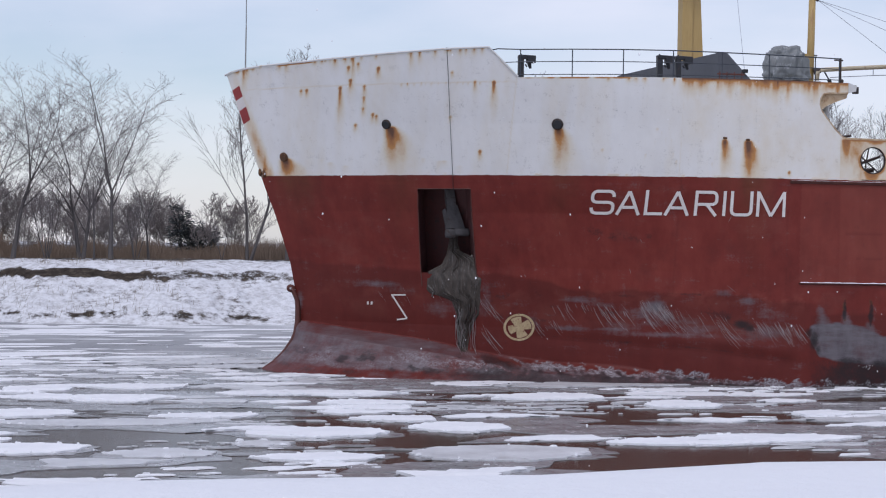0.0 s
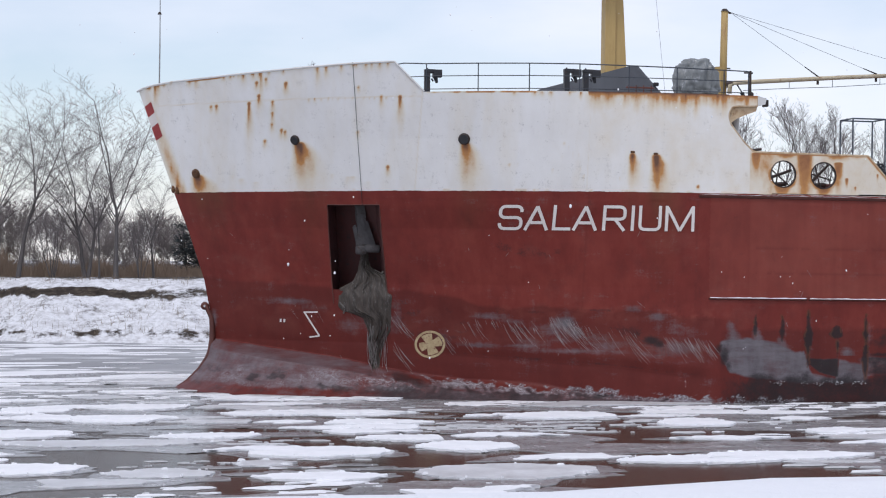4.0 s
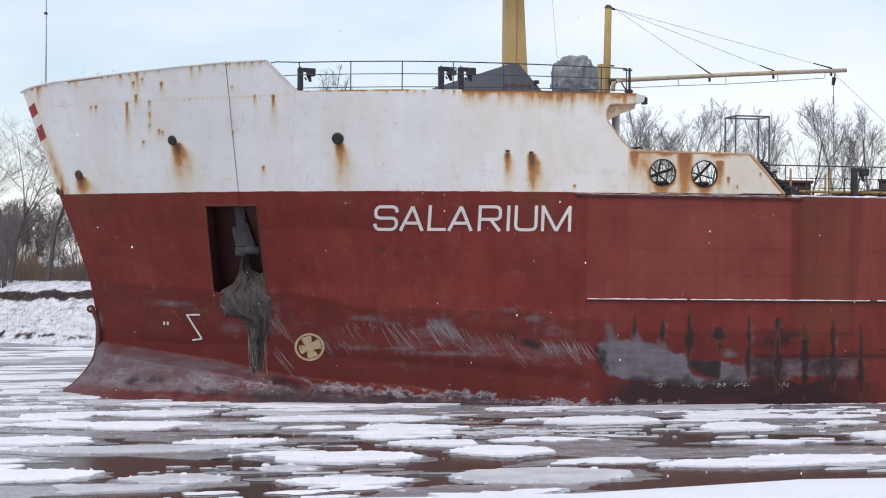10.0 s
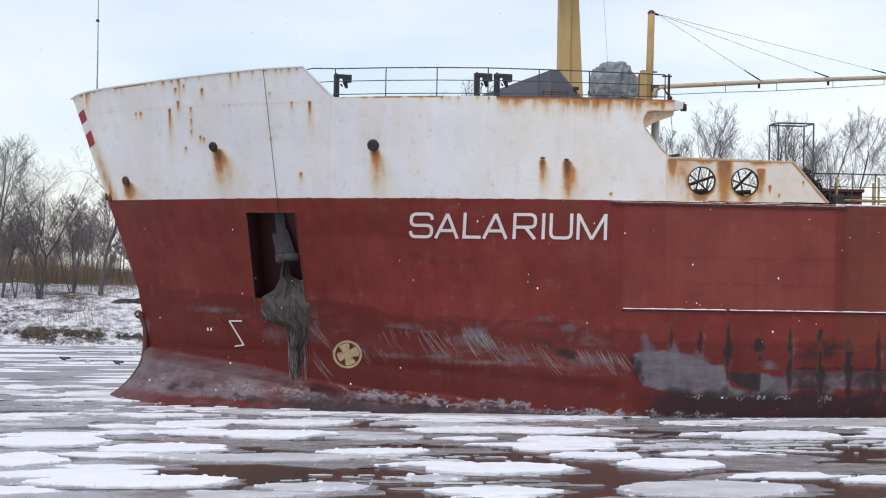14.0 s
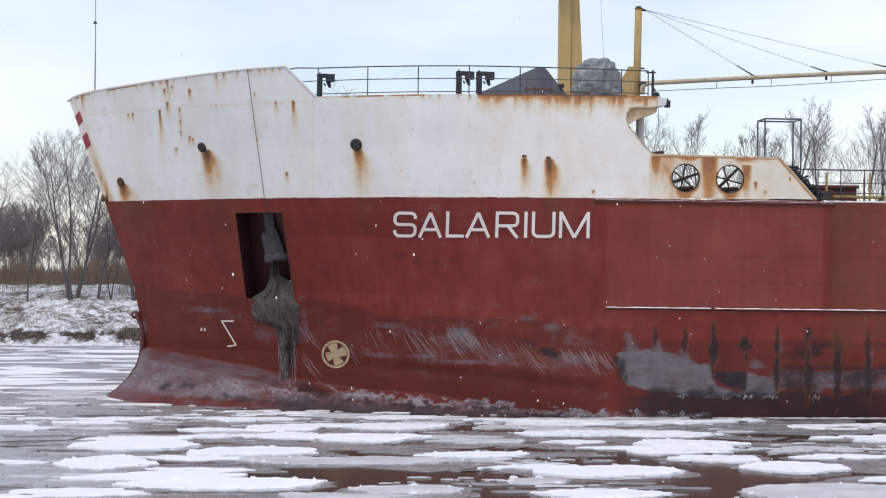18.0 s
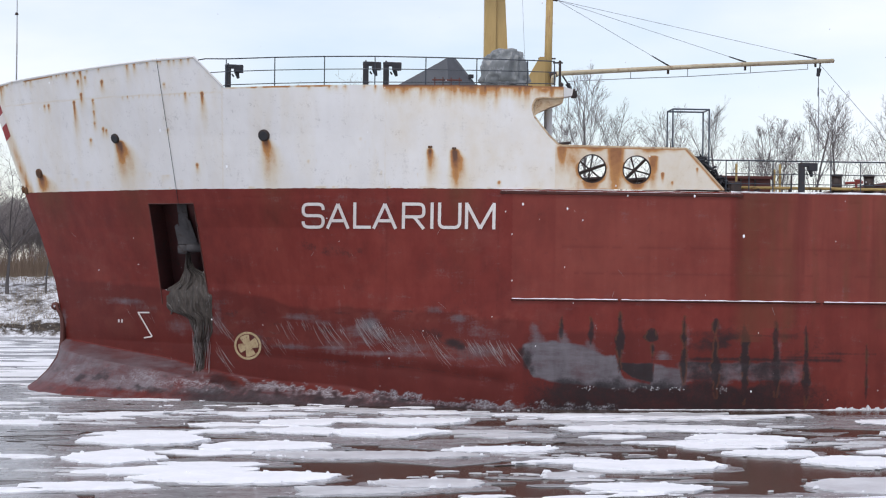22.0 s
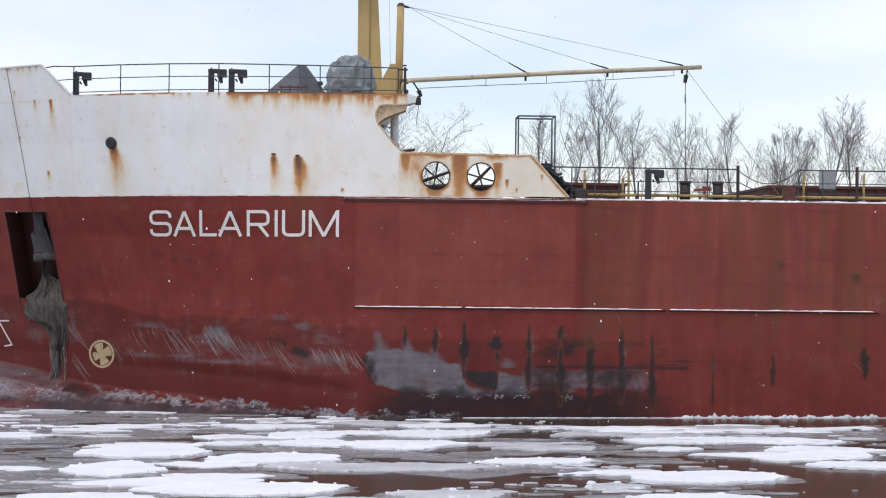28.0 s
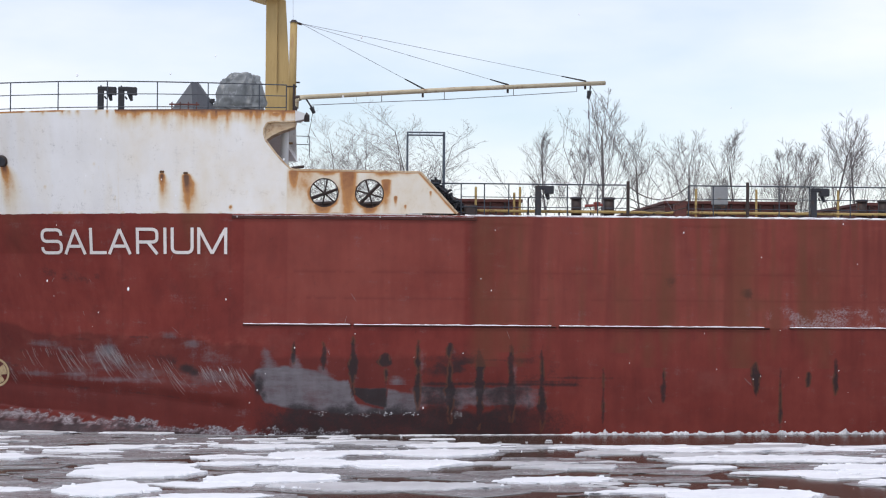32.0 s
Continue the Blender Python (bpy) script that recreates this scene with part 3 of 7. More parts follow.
    # rubbed grey smudges; the strong one at x -9.75 also paints a lit patch
    for x0, z0, rx, rz, a in ((-19.4, 3.5, 0.9, 0.16, 0.42), (-18.5, 3.25, 0.6, 0.16, 0.36), (-22.4, 2.7, 0.12, 0.45, 0.6), (-17.3, 2.55, 0.55, 0.35, 0.42), (-15.6, 2.9, 0.25, 0.6, 0.4), (-12.3, 3.1, 0.8, 0.13, 0.5), (-11.6, 2.95, 0.5, 0.12, 0.4), (-12.6, 1.95, 0.9, 0.10, 0.62), (-11.3, 1.98, 0.7, 0.08, 0.45),
                              (-9.75, 2.88, 0.42, 0.25, 0.95), (-9.35, 2.55, 0.28, 0.30, 0.7), (-10.2, 2.6, 0.5, 0.3, 0.4), (-7.4, 3.48, 0.28, 0.14, 0.5), (-6.55, 3.2, 0.36, 0.13, 0.62), (-8.4, 2.1, 0.8, 0.25, 0.36), (-5.9, 2.0, 0.9, 0.28, 0.5), (-14.0, 2.2, 0.35, 0.4, 0.4), (-9.0, 1.85, 2.6, 0.12, 0.4)):
        blob(x0, z0, rx, rz, a, bare)
    # dark marks; the first pair paints the shade inside a dent
    for x0, z0, rx, rz, a in ((-6.75, 2.32, 0.30, 0.16, 1.1), (-6.5, 2.2, 0.22, 0.16, 0.9), (-4.12, 1.75, 0.16, 0.34, 1.15), (-4.3, 2.05, 0.16, 0.2, 0.8), (-3.95, 1.4, 0.12, 0.2, 0.8), (-12.0, 5.75, 0.25, 0.16, 0.45), (-11.4, 5.6, 0.3, 0.2, 0.45), (-10.8, 5.5, 0.35, 0.18, 0.4), (-10.2, 5.6, 0.15, 0.2, 0.4), (-10.9, 3.3, 0.4, 0.06, 0.4), (-8.6, 3.42, 0.8, 0.05, 0.4)):
        blob(x0, z0, rx, rz, a, grime)
    # grey haze of rubbing along the ice belt
    n5 = vnoise(x * 0.8, z * 1.7, 67, 4)
    belt = np.exp(-((z - 2.65 + 0.03 * (x + 12)) / 0.75) ** 2) * np.clip((x + 20) / 4, 0, 1) * np.clip((-3.5 - x) / 2, 0, 1)
    np.maximum(bare, 0.30 * belt * np.clip((n5 - 0.45) / 0.25, 0, 1), out=bare)
    np.maximum(grime, 0.45 * belt * np.clip((0.42 - n5) / 0.2, 0, 1) * (n3 > 0.45), out=grime)
    # the long grey scuffed area
    upper = np.interp(x, (-4.5, -4.2, -3.9, -3.0, -1.95, -1.3, -0.93, -0.72, -0.6, 0.35, 0.5, 1.3, 1.75), (2.25, 2.42, 2.50, 2.46, 2.32, 2.02, 1.95, 1.35, 1.15, 0.98, 1.72, 1.52, 1.4)) + 0.16 * (n3 - 0.5) + 0.16 * (n2 - 0.5)
    lower = np.interp(x, (-4.5, -3.88, -3.16, -1.94, -0.82, 1.4), (1.9, 1.10, 0.92, 0.80, 0.70, 0.70)) + 0.10 * (n3 - 0.5) + 0.3 * np.clip(-3.9 - x, 0, 1)
    g = np.clip((upper - z) / 0.12, 0, 1) * np.clip((z - lower) / 0.1, 0, 1) * np.clip((x + 4.35) / 0.15, 0, 1) * np.clip((1.75 - x) / 0.3, 0, 1)
    np.maximum(bare, g * (0.85 + 0.3 * n2), out=bare)
    bite = np.clip((x + 0.85) / 0.12, 0, 1) * np.clip((0.5 - x) / 0.12, 0, 1) * np.clip((1.72 + 0.1 * (n2 - 0.5) - z) / 0.08, 0, 1) * np.clip((z - np.interp(x, (-0.8, -0.3, 0.4), (1.5, 1.12, 0.95))) / 0.08, 0, 1)
    np.maximum(bare, 0.5 * bite, out=bare)
    np.maximum(grime, 1.15 * bite * (0.75 + 0.4 * n2), out=grime)
    for x0, top, w in ((-3.95, 3.2, 0.09), (-2.95, 3.0, 0.08), (-1.95, 2.6, 0.12), (0.75, 2.2, 0.2)):
        np.maximum(bare, (0.45 + 0.5 * n2) * np.exp(-((x - x0 - 0.25 * (top - z)) / (w + 0.3 * np.clip(top - z, 0, 2))) ** 2) * np.clip((top - z) / 0.25, 0, 1) * (z > 1.8), out=bare)
    g2 = np.clip((1.80 - z + 0.3 * (n2 - 0.5)) / 0.12, 0, 1) * np.clip((z - 0.95 + 0.3 * (n3 - 0.5)) / 0.2, 0, 1) * np.clip((x - 1.2) / 0.3, 0, 1) * np.clip((6.3 - x) / 0.8, 0, 1)
    np.maximum(bare, g2 * (0.34 + 0.5 * n1), out=bare)
    np.maximum(grime, g2 * np.clip((n1 + n2 - 0.75) / 0.45, 0.12, 0.8), out=grime)
    np.maximum(grime, 0.75 * np.exp(-((z - 1.86 + 0.05 * (n2 - 0.5)) / 0.07) ** 2) * np.clip((x - 1.5) / 0.5, 0, 1) * np.clip((7.5 - x) / 0.3, 0, 1), out=grime)
    np.maximum(dark, 0.8 * np.clip((2.9 + 0.3 * (n2 - 0.5) - z) / 0.2, 0, 1) * np.clip((x + 4.6) / 0.4, 0, 1) * np.clip((7.0 - x) / 2.5, 0, 1) * (0.4 + 0.8 * n1), out=dark)
    np.maximum(grime, 0.8 * np.clip((n5 - 0.46) / 0.15, 0, 1) * np.exp(-((z - 2.5) / 0.45) ** 2) * np.clip((x - 1.0) / 1.5, 0, 1) * np.clip((7.0 - x) / 2, 0, 1), out=grime)
    np.maximum(grime, 0.9 * np.clip((1.12 + 0.7 * (n2 - 0.5) - z) / 0.35, 0, 1) * np.clip((x + 4.5) / 1.5, 0, 1) * np.clip((8.0 - x) / 3.5, 0, 1), out=grime)
    for x0, z0, rx, rz in ((5.35, 2.72, 0.5, 0.12), (3.6, 2.72, 1.6, 0.05), (7.3, 2.1, 1.3, 0.05), (5.9, 1.95, 1.5, 0.06)):
        blob(x0, z0, rx, rz, 0.55, grime)
    # dark weeping marks over the frames, rust-edged
    for x0, z1, z0, w in ((-2.91, 3.35, 2.5, 0.10), (-1.82, 3.35, 2.3, 0.11), (-0.77, 3.6, 1.3, 0.12), (0.36, 2.98, 2.45, 0.24), (0.41, 2.45, 1.7, 0.05), (1.55, 3.45, 0.9, 0.13), (2.69, 3.35, 2.75, 0.13), (2.69, 2.72, 0.4, 0.14),
                          (3.75, 3.3, 0.2, 0.12), (4.89, 3.3, 0.3, 0.13), (6.01, 3.4, 0.1, 0.11), (8.21, 2.5, 0.3, 0.05), (10.38, 2.5, 1.2, 0.07), (13.71, 2.75, 1.4, 0.11), (14.6, 2.6, 0.2, 0.05), (15.6, 2.4, 1.8, 0.1), (16.6, 2.9, 1.5, 0.1)):
        mid, half = (z0 + z1) / 2, (z1 - z0) / 2
        q = np.clip(1 - ((z - mid) / half) ** 2, 0, 1) ** 0.5
        xc = x0 + 0.5 * w * (vnoise(z * 2.1, z * 0 + 3 * x0, 63, 3) - 0.5) * 2
        wob = w * 0.85 * np.where(x > xc, 1.0, 0.5 + vnoise(z * 2.6, z * 0 + 5 * x0, 65, 3)) * (0.25 + 2.2 * vnoise(z * 1.9, z * 0 + 7 * x0, 61, 4) ** 1.5) * q
        np.maximum(rust, 0.22 * np.exp(-((np.abs(x - xc) - wob) / 0.03) ** 2) * (q > 0.15) * (n3 > 0.5), out=rust)
        np.maximum(grime, 1.15 * np.clip((1.25 * wob - np.abs(x - xc)) / 0.09 + 0.4, 0, 1) * q ** 0.5 * (0.6 + 0.7 * n3), out=grime)
        np.maximum(bare, 0.22 * np.exp(-((x - x0 - w) / 0.09) ** 2) * q * (n2 > 0.5), out=bare)
    # the crease of the knuckle running aft, its shadow painted in; grey rubbing above it
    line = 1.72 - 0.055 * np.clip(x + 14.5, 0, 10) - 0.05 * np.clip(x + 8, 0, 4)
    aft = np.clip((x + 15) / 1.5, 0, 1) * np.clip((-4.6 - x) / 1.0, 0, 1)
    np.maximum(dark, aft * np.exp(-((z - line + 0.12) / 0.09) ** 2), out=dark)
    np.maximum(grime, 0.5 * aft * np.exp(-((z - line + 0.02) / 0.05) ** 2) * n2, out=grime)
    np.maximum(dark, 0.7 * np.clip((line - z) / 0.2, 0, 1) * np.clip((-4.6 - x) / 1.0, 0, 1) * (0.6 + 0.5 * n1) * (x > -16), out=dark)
    np.maximum(faded, 0.9 * np.exp(-((z - line - 0.85) / 0.42) ** 2) * np.clip((n2 - 0.38) / 0.25, 0, 1) * (x > -21) * (x < -4.5), out=faded)
    np.maximum(faded, 0.6 * np.exp(-((z - 3.2) / 0.3) ** 2) * np.clip((n3 - 0.45) / 0.2, 0, 1) * (x > -22) * (x < -4.5), out=faded)
    # sun-bleached plates abreast of the break of the forecastle
    np.maximum(faded, 0.75 * np.clip((3.25 - np.abs(x)) / 0.12, 0, 1) * np.clip((z - 3.95) / 0.1, 0, 1) * (z < 7.75) * (0.25 + 0.9 * n1), out=faded)
    np.maximum(faded, 0.4 * (np.abs(x + 3.95) < 0.75) * (z > 3.95) * (z < 7.75) * (0.6 + 0.4 * n1), out=faded)
    np.maximum(faded, np.clip((x - 4.2) / 0.8, 0, 1) * red * np.where(z > 3.95, 0.85, 0.22) * (0.35 + 0.7 * n1), out=faded)
    for x0 in rng.uniform(3.5, 20, 22):
        np.maximum(dark, rng.uniform(0.05, 0.28) * np.exp(-((x - x0) / rng.uniform(0.05, 0.35)) ** 2) * (z < 7.8) * (z > rng.uniform(2, 5)) * (0.5 + 0.5 * n2), out=dark)
    for x0, w in ((4.6, 0.5), (5.3, 0.3), (8.9, 0.4), (13.0, 0.5), (16.0, 0.6)):
        np.maximum(rust, 0.16 * np.exp(-((x - x0) / w) ** 2) * red * (z > 3.0) * (0.3 + n2), out=rust)
    np.maximum(dark, 0.55 * np.exp(-((x - 3.5) / 0.16) ** 2) * (z > 3.9) * red, out=dark)
    for x0, w, a in ((3.95, 0.5, 0.35), (5.2, 0.25, 0.2), (9.8, 0.3, 0.25), (13.2, 0.5, 0.4), (16.2, 0.3, 0.3)):
        np.maximum(rust, 0.55 * a * np.exp(-((x - x0) / w) ** 2) * (z > 2.5) * red * (0.4 + n2), out=rust)
    # long vertical runs on the after plating
    vs = vnoise(x * 2.3, z * 0.14, 69, 4)
    np.maximum(rust, 0.27 * np.clip((vs - 0.48) / 0.3, 0, 1) * np.clip((x - 3.4) / 0.3, 0, 1) * red * np.clip((z - 2.2) / 2.0, 0, 1), out=rust)
    np.maximum(dark, 0.5 * np.clip((0.46 - vs) / 0.2, 0, 1) * np.clip((x - 3.4) / 0.3, 0, 1) * red * np.clip((z - 1.5) / 2.0, 0, 1), out=dark)
    np.maximum(rust, 0.14 * white * (x < -15.3) * np.exp(-((z - 11.42) / 0.035) ** 2), out=rust)
    np.maximum(rust, 0.12 * white * np.exp(-((x + 15.35) / 0.035) ** 2), out=rust)
    np.maximum(rust, 0.10 * white * np.exp(-((x + 9.3) / 0.035) ** 2), out=rust)
    # weld seams of the plating
    for zs in (5.85, 4.9):
        np.maximum(dark, 0.35 * np.exp(-((z - zs) / 0.045) ** 2) * (x > -2.9) * (n2 > 0.35), out=dark)
    for xs in (-9.2, -5.2, 8.4, 12.6, 17.1):
        np.maximum(dark, 0.35 * np.exp(-((x - xs) / 0.04) ** 2) * red * (z > 3.4) * (n2 > 0.35), out=dark)
    blob(13.4, 5.15, 0.16, 0.18, 1.1, grime)
    blob(13.5, 4.75, 0.7, 0.3, 0.22, rust)
    np.maximum(scr, 0.45 * np.clip((x - 14.0) / 0.5, 0, 1) * (z > 3.98) * np.clip((4.7 + 0.4 * (n2 - 0.5) - z) / 0.15, 0, 1) * np.clip((n3 - 0.4) / 0.2, 0, 1), out=scr)
    blob(10.6, 5.6, 0.2, 0.22, 0.5, grime)
    return rust, grime, bare, scr, faded, dark


def plate_mesh(name, X, Y, Z, keep=None):
    nr, nc = X.shape
    verts = np.stack([X, Y, Z], 2).reshape(-1, 3)
    i, j = np.meshgrid(np.arange(nr - 1), np.arange(nc - 1), indexing="ij")
    a = (i * nc + j).ravel()
    quads = np.stack([a, a + 1, a + nc + 1, a + nc], 1)
    if keep is not None:
        xc = (X[:-1, :-1] + X[1:, 1:]) / 2
        zc = (Z[:-1, :-1] + Z[1:, 1:]) / 2
        quads = quads[keep(xc, zc).ravel()]
    me = bpy.data.meshes.new(name)
    me.vertices.add(len(verts))
    me.vertices.foreach_set("co", verts.ravel())
    me.loops.add(len(quads) * 4)
    me.loops.foreach_set("vertex_index", quads.ravel())
    me.polygons.add(len(quads))
    me.polygons.foreach_set("loop_start", np.arange(0, len(quads) * 4, 4))
    me.polygons.foreach_set("use_smooth", np.ones(len(quads), bool))
    me.update(calc_edges=True)
    me.materials.append(HULL)
    return me


def paint_wear_shade(me):
    co = np.empty(len(me.vertices) * 3)
    me.vertices.foreach_get("co", co)
    co = co.reshape(-1, 3)
    r, g, b, s, f, d = wear_shade_masks(co[:, 0], co[:, 2])
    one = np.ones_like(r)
    for name, cols in (("wear", (r, g, b, one)), ("wear_shade", (s, f, d, one))):
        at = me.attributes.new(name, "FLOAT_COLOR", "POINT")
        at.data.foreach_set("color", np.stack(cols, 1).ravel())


def in_pocket(x, z):
    """The anchor pocket's opening: a leaning slot."""
    left, right = -18.40 + 0.12 * (7.36 - z), -16.55 + 0.155 * (7.36 - z)
    foot = 3.95 - 0.25 * (x + 17.6)
    return (z < 7.36) & (z > foot) & (x > left) & (x < right)


def hull_rows(z, u, xe):
    xs = stem_x(z)
    return xs[:, None] + (xe - xs)[:, None] * u[None, :]


ship = thing("freighter", label="rusty red and white lake freighter moving through drift ice", category="ship")


def build_hull():
    near = np.concatenate([np.linspace(0, 0.06, 40) ** 1.0, np.linspace(0.06, 1, 900)[1:]])
    zr = np.concatenate([np.linspace(-2.0, -0.2, 6), np.linspace(-0.2, 0.4, 18)[1:], np.linspace(0.4, 3.6, 100)[1:], np.linspace(3.6, ZMARK, 74)[1:]])
    X = hull_rows(zr, near, np.full(len(zr), 20.0))
    Z = np.repeat(zr[:, None], X.shape[1], 1)
    Y = -half_breadth(X, Z) - dent(X, Z)
    me = plate_mesh("hull", X, Y, Z, lambda x, z: ~in_pocket(x, z))
    paint_wear_shade(me)
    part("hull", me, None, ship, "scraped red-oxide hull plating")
    # white forecastle plating up to the sheer
    v = np.linspace(0, 1, 92)
    xe, uu = -4.05, np.concatenate([np.linspace(0, 0.08, 34), np.linspace(0.08, 1, 440)[1:]])
    Xw = np.repeat(np.linspace(-25.9, xe, len(uu))[None, :], len(v), 0)
    for _ in range(8):
        Zw = ZMARK + v[:, None] * (sheer(Xw) - ZMARK)
        Xw = stem_x(Zw) + (xe - stem_x(Zw)) * uu[None, :]
    Yw = -half_breadth(Xw, Zw) + 0.02 * (vnoise(Xw * 0.8, Zw * 0.8, 75, 3) - 0.5) * (uu[None, :] > 0.03)
    me = plate_mesh("forecastle_side", Xw, Yw, Zw)
    paint_wear_shade(me)
    part("forecastle_side", me, None, ship, "rust-streaked white forecastle plating")
    # far side of both, plain
    for name, z0, z1, e in (("far_hull", None, None, 20.0), ("far_forecastle", None, None, -4.05)):
        if e > 0:
            zz = np.linspace(-2, ZMARK, 20)
            X2 = hull_rows(zz, np.linspace(0, 1, 90) ** 1.3, np.full(20, e))
            Z2 = np.repeat(zz[:, None], 90, 1)
        else:
            X2, Z2 = Xw[::8, ::6], Zw[::8, ::6]
            X2, Z2 = np.vstack([X2, Xw[-1:, ::6]]), np.vstack([Z2, Zw[-1:, ::6]])
        me = plate_mesh(name, X2, half_breadth(X2, Z2), Z2)
        paint_wear_shade(me)
        part(name, me, None, ship)
    # parallel body further aft
    bm = bmesh.new()
    box(bm, (20.0, -BEAM, -2.0), (78, BEAM, ZMARK))
    after = part("after_body", bm, HULL, ship, "plain red hull aft")
    # decks
    xs = np.linspace(-25.4, -3.05, 56)
    side = [(float(x), max(float(half_breadth(x, 11.3)) - (0.45 if x < -6 else 0.06), 0.02)) for x in xs]
    ring = [(x, -y) for x, y in side] + [(-2.75, -11.44), (-2.75, -9.9), (-3.05, -9.9), (-3.05, -8.0), (-3.85, -8.0), (-3.85, 11.44)] + [(x, y) for x, y in side[::-1] if x < -3.95]
    bm = bmesh.new()
    top = [bm.verts.new((x, y, 11.56)) for x, y in ring]
    low = [bm.verts.new((x, y, 11.30)) for x, y in ring]
    bm.faces.new(top)
    bm.faces.new(low[::-1])
    for k in range(len(ring)):
        j = (k + 1) % len(ring)
        bm.faces.new((top[k], low[k], low[j], top[j]))
    bmesh.ops.triangulate(bm, faces=[f for f in bm.faces if len(f.verts) > 4])
    part("forecastle_deck", bm, WHITE_PAINT, ship, "forecastle deck edge")
    bm = bmesh.new()
    xs = np.linspace(-23.4, 78, 80)
    rows = [[bm.verts.new((x, s * (float(half_breadth(x, 7.8)) - 0.05), z)) for x in xs] for s, z in ((-1, 7.86), (1, 7.86), (-1, 7.7), (1, 7.7))]
    for k in range(len(xs) - 1):
        bm.faces.new((rows[0][k], rows[0][k + 1], rows[1][k + 1], rows[1][k]))
        bm.faces.new((rows[2][k], rows[3][k], rows[3][k + 1], rows[2][k + 1]))
    part("main_deck", bm, RED_BROWN, ship, "snow-dusted red main deck")
    bm = bmesh.new()
    box(bm, (-4.7, -10.6, 7.86), (-4.5, 10.6, 11.32))
    part("break_bulkhead", bm, WHITE_PAINT, ship, "white bulkhead at the forecastle's break")
    # bow bulwark's inner lining cap
    bm = bmesh.new()
    cap = [on_hull(x, float(sheer(x)) - 0.01) for x in np.linspace(-25.7, -16.42, 40)] + [on_hull(-15.3, 11.58)]
    for s in (1, -1):
        pts = [Vector((p.x, p.y * s, p.z + 0.02)) for p in cap]
        chain_of(bm, pts, 0.045, 6)
    part("bulwark_cap", bm, WHITE_PAINT, ship, "rust-edged bulwark cap")


build_hull()


def plate_with_holes():
    """The white wing plate and the low bulwark with its two round mooring openings."""
    rim = [(-4.06, ZMARK), (2.92, ZMARK + 0.06), (1.58, 9.43), (-2.95, 9.47), (-3.10, 9.52), (-3.40, 9.80), (-3.75, 10.22), (-3.98, 10.52), (-4.04, 10.75), (-4.03, 10.95), (-3.93, 11.14), (-3.7, 11.2), (-3.3, 11.2), (-2.92, 11.22), (-2.90, 11.6), (-4.06, 11.6)]
    # fine grid so that the paint's wear shows, trimmed to the outline
    nx, nz = 232, 124
    X, Z = np.meshgrid(np.linspace(-4.06, 2.92, nx), np.linspace(ZMARK, 11.6, nz))
    poly = np.array(rim)

    def inside(x, z):
        c = np.zeros(x.shape, bool)
        for (ax, az), (bx, bz) in zip(poly, np.roll(poly, -1, 0)):
            hit = ((az > z) != (bz > z)) & (x < (bx - ax) * (z - az) / (bz - az + 1e-12) + ax)
            c ^= hit
        return c
    holes = ((-1.86, 8.67, 0.49), (-0.24, 8.65, 0.49))

    def keep(x, z):
        k = inside(x, z)
        for hx, hz, hr in holes:
            k &= (x - hx) ** 2 + (z - hz) ** 2 > hr * hr
        return k
    me = plate_mesh("bulwark", X, -half_breadth(X, Z) - 0.004, Z, keep)
    co = np.empty(len(me.vertices) * 3)
    me.vertices.foreach_get("co", co)
    co = co.reshape(-1, 3)
    x, z = co[:, 0], co[:, 2]
    r, g, b, s, f, d = wear_shade_masks(x, z)
    rng = np.random.RandomState(9)
    stain = 0.55 + 0.7 * vnoise(x * 2.6, z * 0.6, 29, 4)
    for x0, z0, w, l, a in ((-2.95, 9.44, 0.20, 0.9, 1.2), (-2.45, 9.42, 0.3, 1.2, 0.4), (-1.02, 9.44, 0.34, 2.2, 1.15), (0.36, 9.15, 0.20, 1.3, 1.0), (-1.75, 9.42, 0.5, 0.25, 0.8), (0.3, 9.44, 0.6, 0.3, 0.8),
                           (1.1, 9.42, 0.4, 0.25, 0.5), (0.70, 8.55, 0.07, 0.35, 1.2), (1.05, 8.25, 0.06, 0.3, 0.7), (1.95, 8.75, 0.06, 0.35, 0.7), (-1.9, 8.22, 0.4, 0.5, 1.0), (-0.2, 8.15, 0.35, 0.4, 0.9), (-2.35, 8.5, 0.06, 0.8, 0.6), (-3.6, 11.5, 0.3, 0.3, 0.8)):
        dd = z0 - z
        k = np.clip(dd / l, 0, 3)
        np.maximum(r, 1.1 * a * np.exp(-((x - x0) / (w * (0.85 + 0.4 * k))) ** 2) * np.exp(-1.5 * k) * np.clip((dd + 0.04) / 0.06, 0, 1) * stain, out=r)
    np.minimum(r, 0.66, out=r)
    low = z < 9.5
    np.maximum(r, low * (x > -3.2) * (0.17 + 0.22 * np.clip((vnoise(x * 1.7, z * 0.5, 81, 4) - 0.45) / 0.3, 0, 1) * np.clip((1.0 - x) / 0.6, 0.3, 1)), out=r)
    slope = ((x - 1.58) * 1.47 + (z - 9.43) * 1.34) / 1.99
    np.maximum(r, 0.75 * np.exp(-(slope / 0.10) ** 2) * stain * low, out=r)
    np.maximum(r, 0.45 * np.exp(-((z - ZMARK) / 0.12) ** 2) * (x > -2.2) * np.clip((vnoise(x * 1.8, x * 0, 83, 3) - 0.4) / 0.3, 0, 1), out=r)
    for hx, hz, hr in holes:
        q = np.hypot(x - hx, z - hz)
        np.maximum(r, 0.6 * np.exp(-((q - hr) / 0.16) ** 2) * (0.4 + vnoise(x * 4, z * 4, 87, 3)) * (z < hz + 0.25), out=r)
